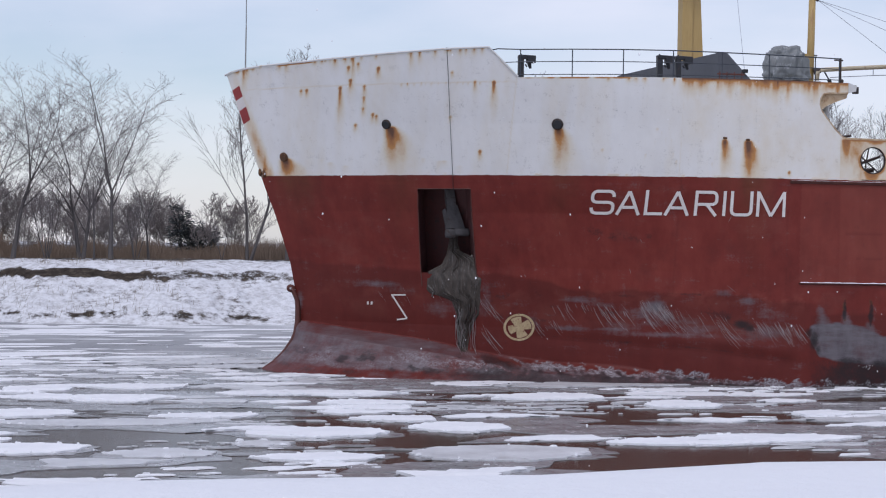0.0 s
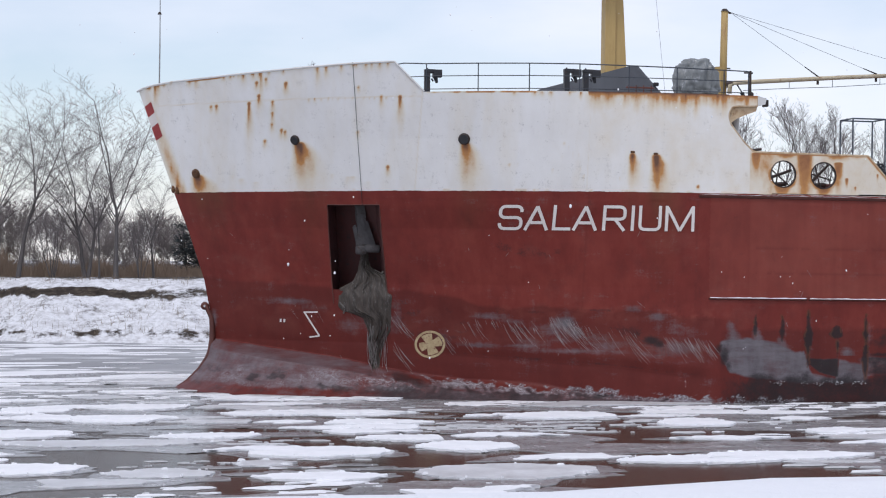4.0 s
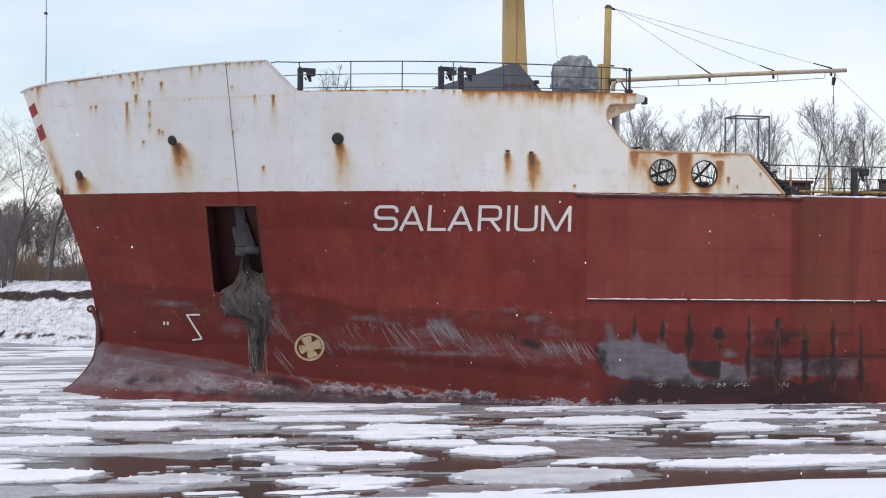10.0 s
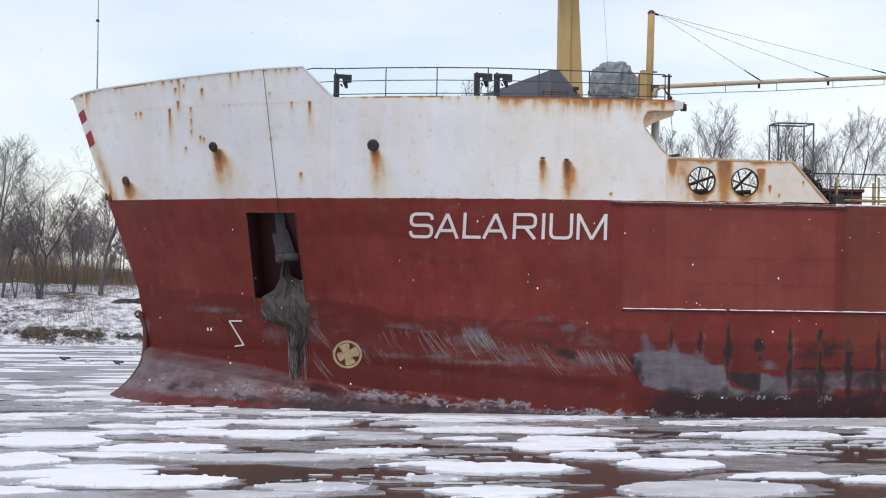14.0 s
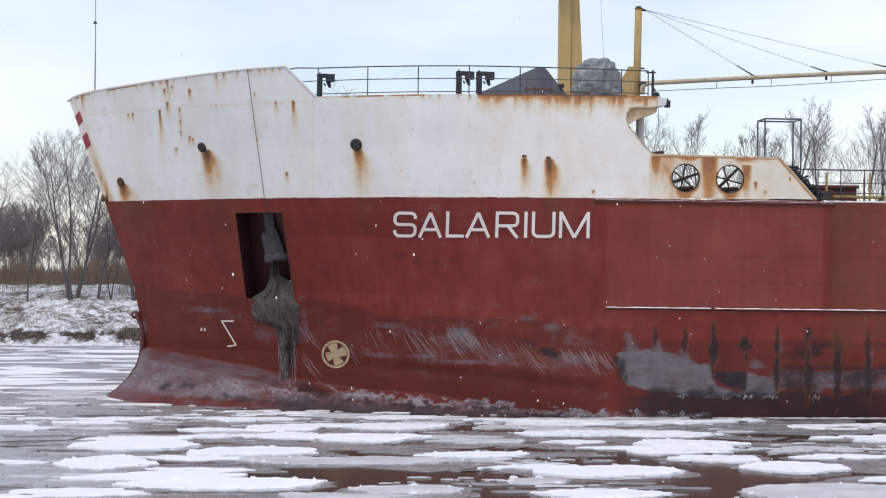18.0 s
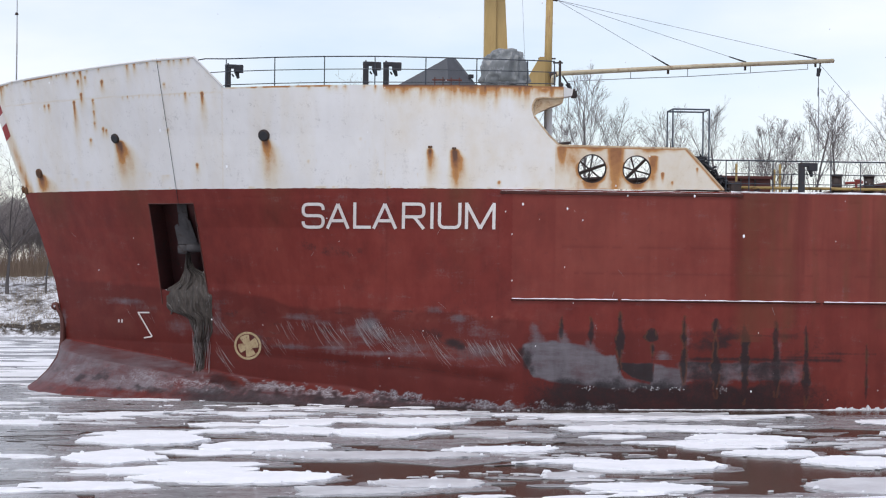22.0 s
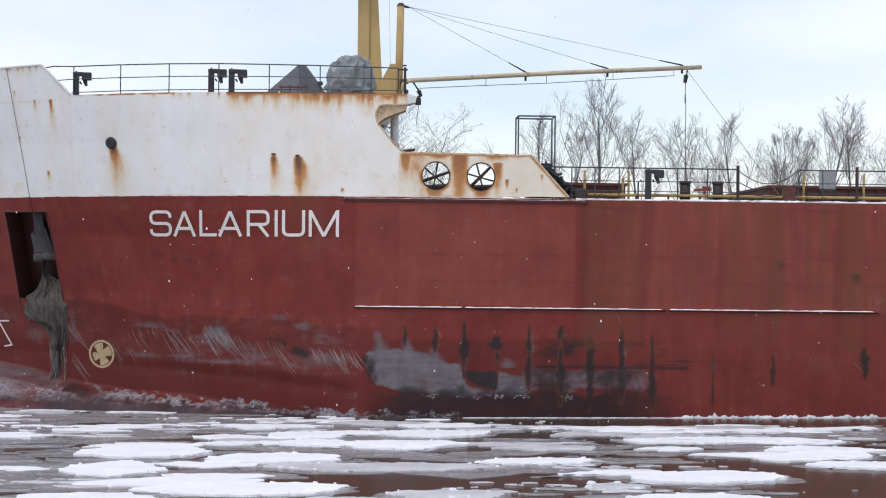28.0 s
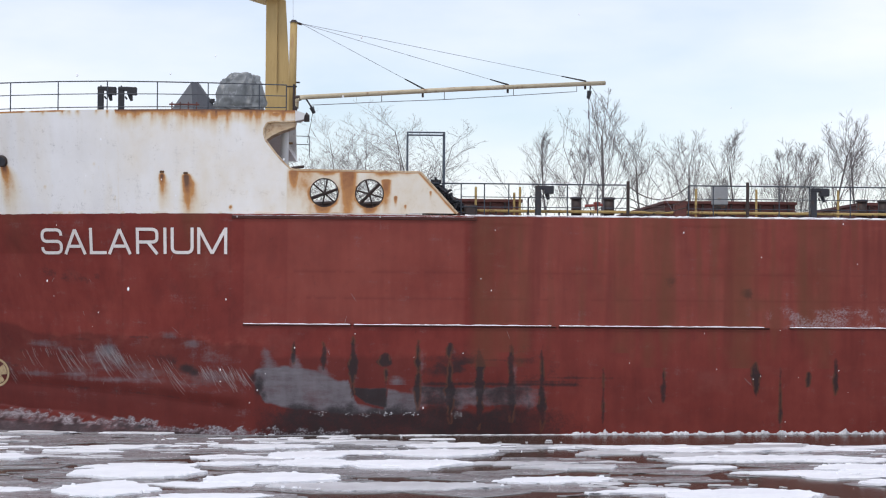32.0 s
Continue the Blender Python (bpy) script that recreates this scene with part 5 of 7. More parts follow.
            cur = [bm.verts.new(on_hull(x, zz, o)) for zz, o in ((z - h, -0.02), (z - h + 0.02, out * 0.6), (z - 0.015, out), (z, out - 0.015), (z, -0.02))]
            if prev:
                for e in range(4):
                    bm.faces.new((prev[e], prev[e + 1], cur[e + 1], cur[e]))
            else:
                bm.faces.new(cur)
            prev = cur
        bm.faces.new(prev)
        led = part(name, bm, RED_BROWN, ship, "red steel %s" % name.replace("_", " "))
        bm = bmesh.new()
        rng = random.Random(int(x0 * 10))
        step = 0.16
        prev = None
        x = x0 + 0.03
        while x < x1 - 0.02:
            t = (0.018 + 0.026 * rng.random()) * (0.35 if z > 5 else 1.0)
            cur = [bm.verts.new(on_hull(x, zz, o)) for zz, o in ((z + 0.002, out - 0.005), (z + t * 0.8, out - 0.012), (z + t, 0.03), (z + t * 0.9, -0.01))]
            if prev:
                for e in range(3):
                    bm.faces.new((prev[e], prev[e + 1], cur[e + 1], cur[e]))
            prev = cur
            x += step * rng.uniform(0.6, 1.4)
        part("snow_line", bm, SNOW, led, "thin line of lying snow", True)
    # snow along the open deck's edge
    bm = bmesh.new()
    rng = random.Random(77)
    prev, x = None, 3.2
    while x < 22:
        t = 0.012 + 0.035 * rng.random()
        cur = [bm.verts.new((x, y, z)) for y, z in ((-BEAM - 0.005, 7.87), (-BEAM + 0.02, 7.9 + t), (-BEAM + 0.2, 7.9 + t * 1.3), (-BEAM + 0.55, 7.88))]
        if prev:
            for e in range(3):
                bm.faces.new((prev[e], prev[e + 1], cur[e + 1], cur[e]))
        prev = cur
        x += rng.uniform(0.1, 0.25)
    part("deck_snow", bm, SNOW, ship, "snow along the deck's edge", True)


fittings()


def fore_rail():
    xs = [-15.2 + 1.83 * k for k in range(7)] + [-3.25]
    zd = [float(sheer(x)) for x in xs]
    ys = [-float(half_breadth(x, 11.6)) + 0.12 for x in xs]
    tall = [float(np.interp(x, (-15.2, -10.0, -6.0, -3.2), (1.07, 1.04, 0.96, 0.90))) for x in xs]
    bm = bmesh.new()
    start = Vector((-16.35, -float(half_breadth(-16.35, 12.6)) + 0.12, 12.6))
    chain_of(bm, [start, Vector((-16.0, ys[0] + 0.35, 12.68))] + [Vector((x, y, z + k)) for x, y, z, k in zip(xs, ys, zd, tall)], 0.024, 6)
    rail = part("fore_railing", bm, RAIL, ship, "dark blue-black pipe railing on the forecastle")
    for h in (0.56, 0.10):
        bm = bmesh.new()
        chain_of(bm, [Vector((xs[0] - (0.7 if h > 0.5 else 0.1), ys[0] + 0.2, zd[0] + h))] + [Vector((x, y, z + h * k)) for x, y, z, k in zip(xs, ys, zd, tall)], 0.018, 6)
        part("mid_rail", bm, RAIL, rail)
    for x, y, z, k in zip(xs, ys, zd, tall):
        bm = bmesh.new()
        rod(bm, (x, y, z - 0.1), (x, y, z + k), 0.022, 0.022, 6)
        part("post", bm, RAIL, rail)
    # far railing
    bm = bmesh.new()
    for h in (1.0, 0.56):
        chain_of(bm, [Vector((x, -y, z + h * k)) for x, y, z, k in zip(xs, ys, zd, tall)], 0.02, 5)
    far = part("far_railing", bm, RAIL, ship)
    for x, y, z, k in zip(xs, ys, zd, tall):
        part("post", rod(bmesh.new(), (x, -y, z - 0.1), (x, -y, z + k), 0.02, 0.02, 5), RAIL, far)
    # after end of the rail, dark post with a block
    bm = bmesh.new()
    rod(bm, (-3.0, -10.9, 11.5), (-3.0, -10.9, 12.60), 0.05, 0.045, 8)
    rod(bm, (-3.25, -10.9, 12.52), (-2.9, -10.9, 12.52), 0.03, 0.03, 6)
    bmesh.ops.create_icosphere(bm, subdivisions=1, radius=0.1, matrix=Matrix.Translation((-2.95, -10.9, 11.72)))
    part("rail_end_post", bm, DARK_STEEL, ship, "dark rusty post at the rail's end")


fore_rail()


def gooseneck(x, y, zb, h=0.95):
    """Black air pipe: a square trunk with a head that points aft and a float flap."""
    bm = bmesh.new()
    box(bm, (x - 0.125, y - 0.12, zb), (x + 0.085, y + 0.12, zb + h), 0.03)
    rod(bm, (x - 0.02, y, zb + h), (x - 0.02, y, zb + h + 0.06), 0.035, 0.025, 8)
    trunk = part("air_pipe", bm, BLACK, ship, "black gooseneck air pipe")
    bm = bmesh.new()
    box(bm, (x - 0.13, y - 0.13, zb + h - 0.14), (x + 0.3, y + 0.13, zb + h + 0.01), 0.03)
    box(bm, (x + 0.2, y - 0.15, zb + h - 0.29), (x + 0.54, y + 0.15, zb + h + 0.0), 0.03)
    part("head", bm, BLACK, trunk)
    bm = bmesh.new()
    rod(bm, (x + 0.30, y, zb + h - 0.28), (x + 0.36, y, zb + h - 0.5), 0.09, 0.05, 8)
    rod(bm, (x + 0.2, y - 0.1, zb + h - 0.45), (x + 0.13, y - 0.1, zb + h - 0.35), 0.03, 0.03, 6)
    part("flap", bm, BLACK, trunk)


for gx, gy, gz in ((-15.12, -8.85, 11.45), (-10.02, -10.2, 11.5), (-9.28, -10.2, 11.5)):
    gooseneck(gx, gy, gz, 1.0)
gooseneck(5.87, -11.1, 7.86, 1.15)
gooseneck(15.9, -11.1, 7.86, 1.15)


def foredeck_things():
    # V-shaped breakwater with its apex forward on the centreline
    arm = None
    for s in (-1, 1):
        bm = bmesh.new()
        line = [(-8.5, 0.0, 11.5, 12.68), (-6.88, 8.15, 11.5, 12.93), (-6.66, 8.4, 11.5, 12.91), (-5.70, 9.1, 11.5, 11.58)]
        rows = [[bm.verts.new((x + dx, s * y, z)) for dx, z in ((0, z0), (-0.10, z1), (-0.02, z1), (0.08, z0))] for x, y, z0, z1 in line]
        for p, q in zip(rows, rows[1:]):
            for e in range(4):
                bm.faces.new((p[e], p[(e + 1) % 4], q[(e + 1) % 4], q[e]))
        bm.faces.new(rows[0])
        bm.faces.new(rows[-1])
        o = part("breakwater" if arm is None else "far_arm", bm, COVER_GREY, arm or ship, "dark grey steel breakwater plate" if arm is None else "")
        arm = arm or o
    bm = bmesh.new()
    box(bm, (-6.22, -9.0, 12.10), (-6.02, -8.82, 12.24), 0.02)
    part("cleat", bm, BLACK, arm)
    bm = bmesh.new()
    box(bm, (-7.6, -9.9, 11.9), (-6.5, -9.8, 11.96), 0.02)
    for k in range(4):
        rod(bm, (-7.5 + 0.3 * k, -9.85, 11.55), (-7.5 + 0.3 * k, -9.85, 12.02), 0.025, 0.025, 6)
    part("cleat_rail", bm, RED_BROWN, ship, "dull red belaying rail")
    # lumpy tarpaulin over a winch
    bm = bmesh.new()
    bmesh.ops.create_icosphere(bm, subdivisions=5, radius=1.0)
    for v in bm.verts:
        c = v.co.copy()
        x, y, z = c
        p = Vector((math.copysign(abs(x) ** 0.75, x) * (0.80 - 0.13 * max(z, 0)), math.copysign(abs(y) ** 0.8, y) * 0.72, math.copysign(abs(z) ** 0.62, z) * 0.74))
        p.x += 0.10 * max(z, 0) - 0.05
        n = noise.fractal(c * 1.3 + Vector((3, 1, 7)), 0.9, 2.1, 3)
        fold = 1 - abs(noise.noise(Vector((x * 2.4, y * 2.4, z * 1.1)) + Vector((5, 2, 1)))) * 2.2
        wrap = (1 - abs(noise.noise(Vector((x * 1.6, y * 1.6, z * 5.0)) + Vector((1, 9, 4)))) * 2.2) * math.exp(-((z + 0.45) / 0.35) ** 2)
        p += c.normalized() * (0.15 * n + 0.15 * fold + 0.17 * wrap - 0.08)
        v.co = p + Vector((-4.92, -10.2, 12.26))
    part("covered_winch", bm, TARP, ship, "bulky winch wrapped in crumpled grey tarpaulin", True)
    # mast: square trunk with a tapering after fin and a lookout platform
    bm = bmesh.new()
    box(bm, (-4.86, 2.65, 11.5), (-4.36, 3.35, 17.75), 0.03)
    mast = part("mast", bm, CREAM, ship, "tan-yellow foremast trunk")
    bm = bmesh.new()
    prism(bm, [(-4.36, 11.5), (-3.66, 11.5), (-4.03, 17.75), (-4.36, 17.75)], 2.8, 3.2)
    part("mast_fin", bm, CREAM, mast, "tapering tan fin")
    bm = bmesh.new()
    prism(bm, [(-6.0, 18.02), (-5.0, 17.72), (-4.3, 17.72), (-4.1, 18.02)], 1.9, 4.1)
    part("mast_platform", bm, CREAM, mast)
    bm = bmesh.new()
    box(bm, (-4.86, 2.7, 18.02), (-4.1, 3.3, 24.0), 0.03)
    part("upper_mast", bm, CREAM, mast)
    for dx in (0.5,):
        part("stay", chain_of(bmesh.new(), [(-4.2 + dx, 1.0, 23.0), (-3.9 + dx, -2.0, 11.5)], 0.007, 5), WIRE, mast)
    # derrick post with its gusset
    bm = bmesh.new()
    rod(bm, (-3.2, -8.35, 11.5), (-3.15, -8.35, 15.2), 0.15, 0.135, 14)
    post = part("derrick_post", bm, CREAM, ship, "tan derrick post", True)
    bm = bmesh.new()
    prism(bm, [(-4.35, 11.5), (-3.25, 11.5), (-3.25, 13.0), (-3.5, 13.0)], -8.45, -8.25)
    part("gusset", bm, CREAM, post)
    bm = bmesh.new()
    rod(bm, (-3.15, -8.35, 15.2), (-3.15, -8.35, 15.3), 0.16, 0.08, 12)
    rod(bm, (-3.15, -8.35, 15.22), (-2.85, -8.2, 15.16), 0.06, 0.04, 8)
    part("post_head", bm, DARK_STEEL, post)
    bm = bmesh.new()
    rod(bm, (-3.55, -8.35, 12.95), (-2.9, -8.35, 12.95), 0.03, 0.03, 6)
    part("cross_bar", bm, DARK_STEEL, post)
    bm = bmesh.new()
    rod(bm, (-3.1, -8.5, 12.3), (-2.85, -8.6, 12.35), 0.14, 0.10, 10)
    part("heel_bracket", bm, DARK_STEEL, post)
    # boom, its bands, wires, signal line and hook
    heel, tip = Vector((-2.9, -8.6, 12.36)), Vector((9.39, -1.58, 13.82))
    at = lambda f: heel.lerp(tip, f)
    boom = part("boom", chain_of(bmesh.new(), [heel + Vector((-0.12, -0.05, -0.42)), heel + Vector((-0.10, -0.05, -0.12)), heel + Vector((0.02, 0, 0.0)), heel + Vector((0.25, 0.12, 0.03)), at(0.5) + Vector((0, 0, 0.03)), tip], 0.092, 10), BOOM_PAINT, ship, "long cream derrick boom", True)
    head = Vector((-2.88, -8.25, 15.18))
    for f in (0.38, 0.66, 0.93):
        p = at(f)
        bm = bmesh.new()
        rod(bm, p + Vector((0, 0, -0.22)), p + Vector((0, 0, 0.14)), 0.05, 0.05, 6)
        part("band", bm, DARK_STEEL, boom)
        q = p + Vector((0, 0, 0.12))
        k = q.lerp(head, 0.09 if f > 0.5 else 0.15)
        part("turnbuckle", rod(bmesh.new(), q, k, 0.034, 0.022, 6), BLACK, boom)
        part("wire", rod(bmesh.new(), k, head, 0.008, 0.008, 5), WIRE, boom)
    bm = bmesh.new()
    pts = [heel + Vector((0.45, 0, -0.28))] + [at(f) + Vector((0, 0, -0.36 + 0.16 * abs(f - 0.5))) for f in (0.25, 0.45, 0.68, 0.9)]
    chain_of(bm, pts, 0.014, 5)
    for f in (0.25, 0.45, 0.68, 0.9):
        rod(bm, at(f), at(f) + Vector((0, 0, -0.36 + 0.16 * abs(f - 0.5))), 0.014, 0.014, 5)
    part("slack_line", bm, WIRE, boom)
    bm = bmesh.new()
    rod(bm, heel + Vector((0.25, 0.1, -0.05)), heel + Vector((0.45, 0.1, -0.35)), 0.03, 0.03, 6)
    rod(bm, heel + Vector((0.45, 0.1, -0.35)), heel + Vector((0.55, 0.1, -0.58)), 0.09, 0.06, 8)
    chain_of(bm, [heel + Vector((0.5, 0.1, -0.55)), Vector((-2.55, -9.6, 10.6))], 0.012, 5)
    part("heel_block", bm, BLACK, boom)
    p = at(0.95)
    bm = bmesh.new()
    rod(bm, p, p + Vector((-0.05, 0, -0.45)), 0.03, 0.03, 6)
    rod(bm, p + Vector((-0.05, 0, -0.30)), p + Vector((-0.1, 0, -0.62)), 0.10, 0.07, 8)
    part("tip_block", bm, BLACK, boom)
    bm = bmesh.new()
    chain_of(bm, [p + Vector((-0.08, 0, -0.6)), p + Vector((-0.05, 0, -1.7)), p + Vector((-0.06, 0, -3.2)), p + Vector((-0.02, 0, -4.0)), p + Vector((0.25, 0, -4.15))], 0.016, 5)
    chain_of(bm, [p + Vector((-0.08, 0, -1.1)), p + Vector((-0.08, 0, -1.45))], 0.03, 5)
    part("fall_line", bm, WIRE, boom)
    part("guy_line", chain_of(bmesh.new(), [tip + Vector((-0.6, 0, -0.1)), Vector((10.0, -5.4, 10.9)), Vector((11.15, -9.5, 7.98))], 0.010, 5), WIRE, boom)
    # jackstaff and bow light at the stem
    bm = bmesh.new()
    rod(bm, (-24.75, 1.2, 11.56), (-24.75, 1.2, 14.2), 0.035, 0.028, 8)
    rod(bm, (-24.75, 1.2, 14.2), (-24.78, 1.2, 17.4), 0.024, 0.014, 6)
    staff = part("jackstaff", bm, BOX_GREY, ship, "slim grey jackstaff at the bow")
    part("truck", rod(bmesh.new(), (-24.78, 1.2, 15.45), (-24.78, 1.2, 15.55), 0.09, 0.05, 8), DARK_STEEL, staff)


foredeck_things()


def main_deck_things():
    # open frame over the ladder
    frame_ob = None
    for x in (1.12, 2.45):
        for y in (-11.05, -9.85):
            b = part("ladder_frame" if frame_ob is None else "frame_post", rod(bmesh.new(), (x, y, 7.86), (x, y, 10.9), 0.032, 0.032, 6), FRAME_BLUE, frame_ob or ship, "dark blue square pipe frame" if frame_ob is None else "")
            frame_ob = frame_ob or b
    bm = bmesh.new()
    for a, b in (((1.12, -11.05), (2.45, -11.05)), ((1.12, -9.85), (2.45, -9.85)), ((1.12, -11.05), (1.12, -9.85)), ((2.45, -11.05), (2.45, -9.85))):
        for z in (10.9,):
            rod(bm, (*a, z), (*b, z), 0.03, 0.03, 6)
    part("top_bars", bm, FRAME_BLUE, frame_ob)
    # machinery seen through the round openings
    for cx in (-1.86, -0.24):
        spider = None
        for k in range(3):
            a = radians(20 + 60 * k + (25 if cx > -1 else 0))
            d = Vector((math.cos(a), 0, math.sin(a))) * 0.6
            c = Vector((cx, -10.9, 8.66))
            b = part("roller_frame" if spider is None else "spoke", rod(bmesh.new(), c - d, c + d, 0.03 if k else 0.065, 0.03 if k else 0.05, 6), DARK_STEEL, spider or ship, "dark roller frame behind the opening" if spider is None else "")
            spider = spider or b
        bm = bmesh.new()
        rod(bm, (cx - 0.5, -10.6, 8.25), (cx + 0.5, -10.4, 8.35), 0.11, 0.09, 9)
        part("roller", bm, DARK_STEEL, spider)
    # black heap of rope beside the bulwark's end
    bm = bmesh.new()
    rng = random.Random(8)
    for k in range(60):
        u = rng.random()
        x, z = 1.95 + 1.05 * u + rng.uniform(-0.1, 0.15), 9.30 - 1.08 * u + rng.uniform(-0.25, 0.02)
        a = rng.uniform(0, 6.28)
        d = Vector((math.cos(a) * 0.16, rng.uniform(-0.1, 0.1), math.sin(a) * 0.14))
        c = Vector((x, -10.85 + rng.uniform(-0.35, 0.15), max(z, 7.98)))
        rod(bm, c - d, c + d, 0.042, 0.038, 6)
    part("mooring_rope", bm, BLACK, ship, "black heaped mooring rope")
    bm = bmesh.new()
    box(bm, (1.7, -10.7, 7.86), (2.9, -10.3, 8.6), 0.05)
    part("rope_bin", bm, DARK_STEEL, ship, "dark bin under the rope heap")
    # side railing in two runs with a gap closed by slack chain
    for run, xs in enumerate(((3.06, 3.9, 4.78, 6.9, 8.0, 9.1), (11.3, 12.2, 13.45, 14.6, 15.7, 17.2, 18.7, 20.2))):
        y, zt = -11.2, 9.06
        bm = bmesh.new()
        rod(bm, (xs[0] - (1.1 if run == 0 else 0), y, zt), (xs[-1], y, zt), 0.024, 0.024, 6)
        rail = part("side_railing", bm, RAIL, ship, "dark pipe railing along the main deck")
        for h in (0.72, 0.36):
            part("mid_rail", rod(bmesh.new(), (xs[0], y, 7.86 + h), (xs[-1], y, 7.86 + h), 0.016, 0.016, 5), RAIL, rail)
        for x in xs:
            thick = abs(x - 9.1) < 0.02 or abs(x - 13.45) < 0.02
            part("post", rod(bmesh.new(), (x, y, 7.86), (x, y, zt + (0.14 if thick else 0)), 0.06 if thick else 0.022, 0.06 if thick else 0.022, 8), DARK_STEEL if thick else RAIL, rail, "stout dark post" if thick else "")
    bm = bmesh.new()
    for h, sag in ((9.05, 0.5), (8.62, 0.35), (8.3, 0.2)):
        pts = [Vector((9.1 + 2.2 * k / 10, -11.2, h - sag * (1 - (2 * k / 10 - 1) ** 2))) for k in range(11)]
        chain_of(bm, pts, 0.018, 5)
    part("gap_chain", bm, DARK_STEEL, ship, "slack dark chains across the railing's gap")
    # yellow pipe with feet, yellow uprights
    bm = bmesh.new()
    rod(bm, (2.6, -10.7, 8.10), (40, -10.7, 8.10), 0.055, 0.055, 8)
    pipe = part("deck_pipe", bm, YELLOW, ship, "yellow fire main along the deck", True)
    for k in range(18):
        bm = bmesh.new()
        box(bm, (3.2 + 1.15 * k - 0.03, -10.76, 7.86), (3.2 + 1.15 * k + 0.03, -10.64, 8.08))
        part("pipe_foot", bm, DARK_STEEL, pipe)
    for x, h in ((3.64, 1.1), (5.26, 1.1), (11.74, 1.1), (13.97, 1.1), (17.0, 1.1), (5.05, 0.9)):
        bm = bmesh.new()
        rod(bm, (x, -10.2, 7.86), (x, -10.2, 7.9 + h), 0.045, 0.045, 8)
        part("hydrant", bm, YELLOW, ship, "yellow hydrant upright")
    bm = bmesh.new()
    chain_of(bm, [(5.5, -11.0, 7.86), (5.5, -11.0, 8.55), (5.62, -11.0, 8.65)], 0.03, 6)
    part("small_vent", bm, BLACK, ship, "thin black vent pipe")
    # bollards with flanges, red valve
    for x in (7.3, 8.5, 17.8, 18.6):
        bm = bmesh.new()
        rod(bm, (x, -10.5, 7.86), (x, -10.5, 8.56), 0.19, 0.19, 14)
        bol = part("bollard", bm, DARK_STEEL, ship, "dark rusty mooring bollard", True)
        part("bollard_cap", rod(bmesh.new(), (x, -10.5, 8.56), (x, -10.5, 8.64), 0.23, 0.22, 14), DARK_STEEL, bol)
    bm = bmesh.new()
    rod(bm, (7.6, -10.6, 8.32), (8.25, -10.6, 8.36), 0.05, 0.05, 8)
    rod(bm, (8.0, -10.6, 8.1), (8.0, -10.6, 8.45), 0.05, 0.05, 8)
    rod(bm, (7.9, -10.75, 8.42), (8.15, -10.75, 8.42), 0.04, 0.04, 8)
    part("valve", bm, VALVE_RED, ship, "dull red deck valve")
    # hatch coamings amidships, boxes
    for x0, x1 in ((2.9, 5.5), (11.0, 16.0), (18.5, 23.0)):
        bm = bmesh.new()
        box(bm, (x0, -7.6, 7.86), (x1, 7.6, 8.62), 0.03)
        hatch = part("hatch", bm, RED_BROWN, ship, "low red-brown cargo hatch")
        bm = bmesh.new()
        box(bm, (x0 - 0.06, -7.7, 8.56), (x1 + 0.06, 7.7, 8.68), 0.02)
        part("hatch_lid", bm, RED_BROWN, hatch)
        for k in range(int((x1 - x0) / 0.55)):
            bm = bmesh.new()
            box(bm, (x0 + 0.3 + 0.55 * k, -7.72, 7.9), (x0 + 0.36 + 0.55 * k, -7.6, 8.56))
            part("stiffener", bm, DARK_STEEL, hatch)
    bm = bmesh.new()
    box(bm, (10.82, -11.05, 7.86), (11.26, -10.7, 8.42), 0.03)
    part("locker", bm, RED_BROWN, ship, "small rust-red deck locker")
    bm = bmesh.new()
    box(bm, (12.33, -10.35, 8.42), (12.90, -10.05, 9.13), 0.03)
    jb = part("junction_box", bm, BOX_GREY, ship, "grey electrical box on legs")
    for x in (12.4, 12.82):
        part("leg", rod(bmesh.new(), (x, -10.2, 7.86), (x, -10.2, 8.44), 0.03, 0.03, 6), DARK_STEEL, jb)
    bm = bmesh.new()
    box(bm, (12.36, -10.37, 8.28), (12.87, -10.1, 8.42), 0.02)
    part("box_foot", bm, DARK_STEEL, jb)
    bm = bmesh.new()
    box(bm, (3.15, -11.15, 7.86), (3.65, -10.75, 8.3), 0.05)
    rod(bm, (3.4, -11.2, 8.08), (3.4, -10.6, 8.08), 0.17, 0.17, 12)
    part("fairlead", bm, DARK_STEEL, ship, "rusty roller fairlead")
    rng = random.Random(12)
    for k in range(26):
        x = rng.uniform(9.3, 20)
        bm = bmesh.new()
        y, h = rng.uniform(-10.5, -9.6), rng.uniform(0.12, 0.32)
        box(bm, (x - 0.07, y - 0.07, 7.86), (x + 0.07, y + 0.07, 7.86 + h), 0.02)
        part("deck_cleat", bm, (DARK_STEEL, RED_BROWN, BLACK)[k % 3], ship)


main_deck_things()


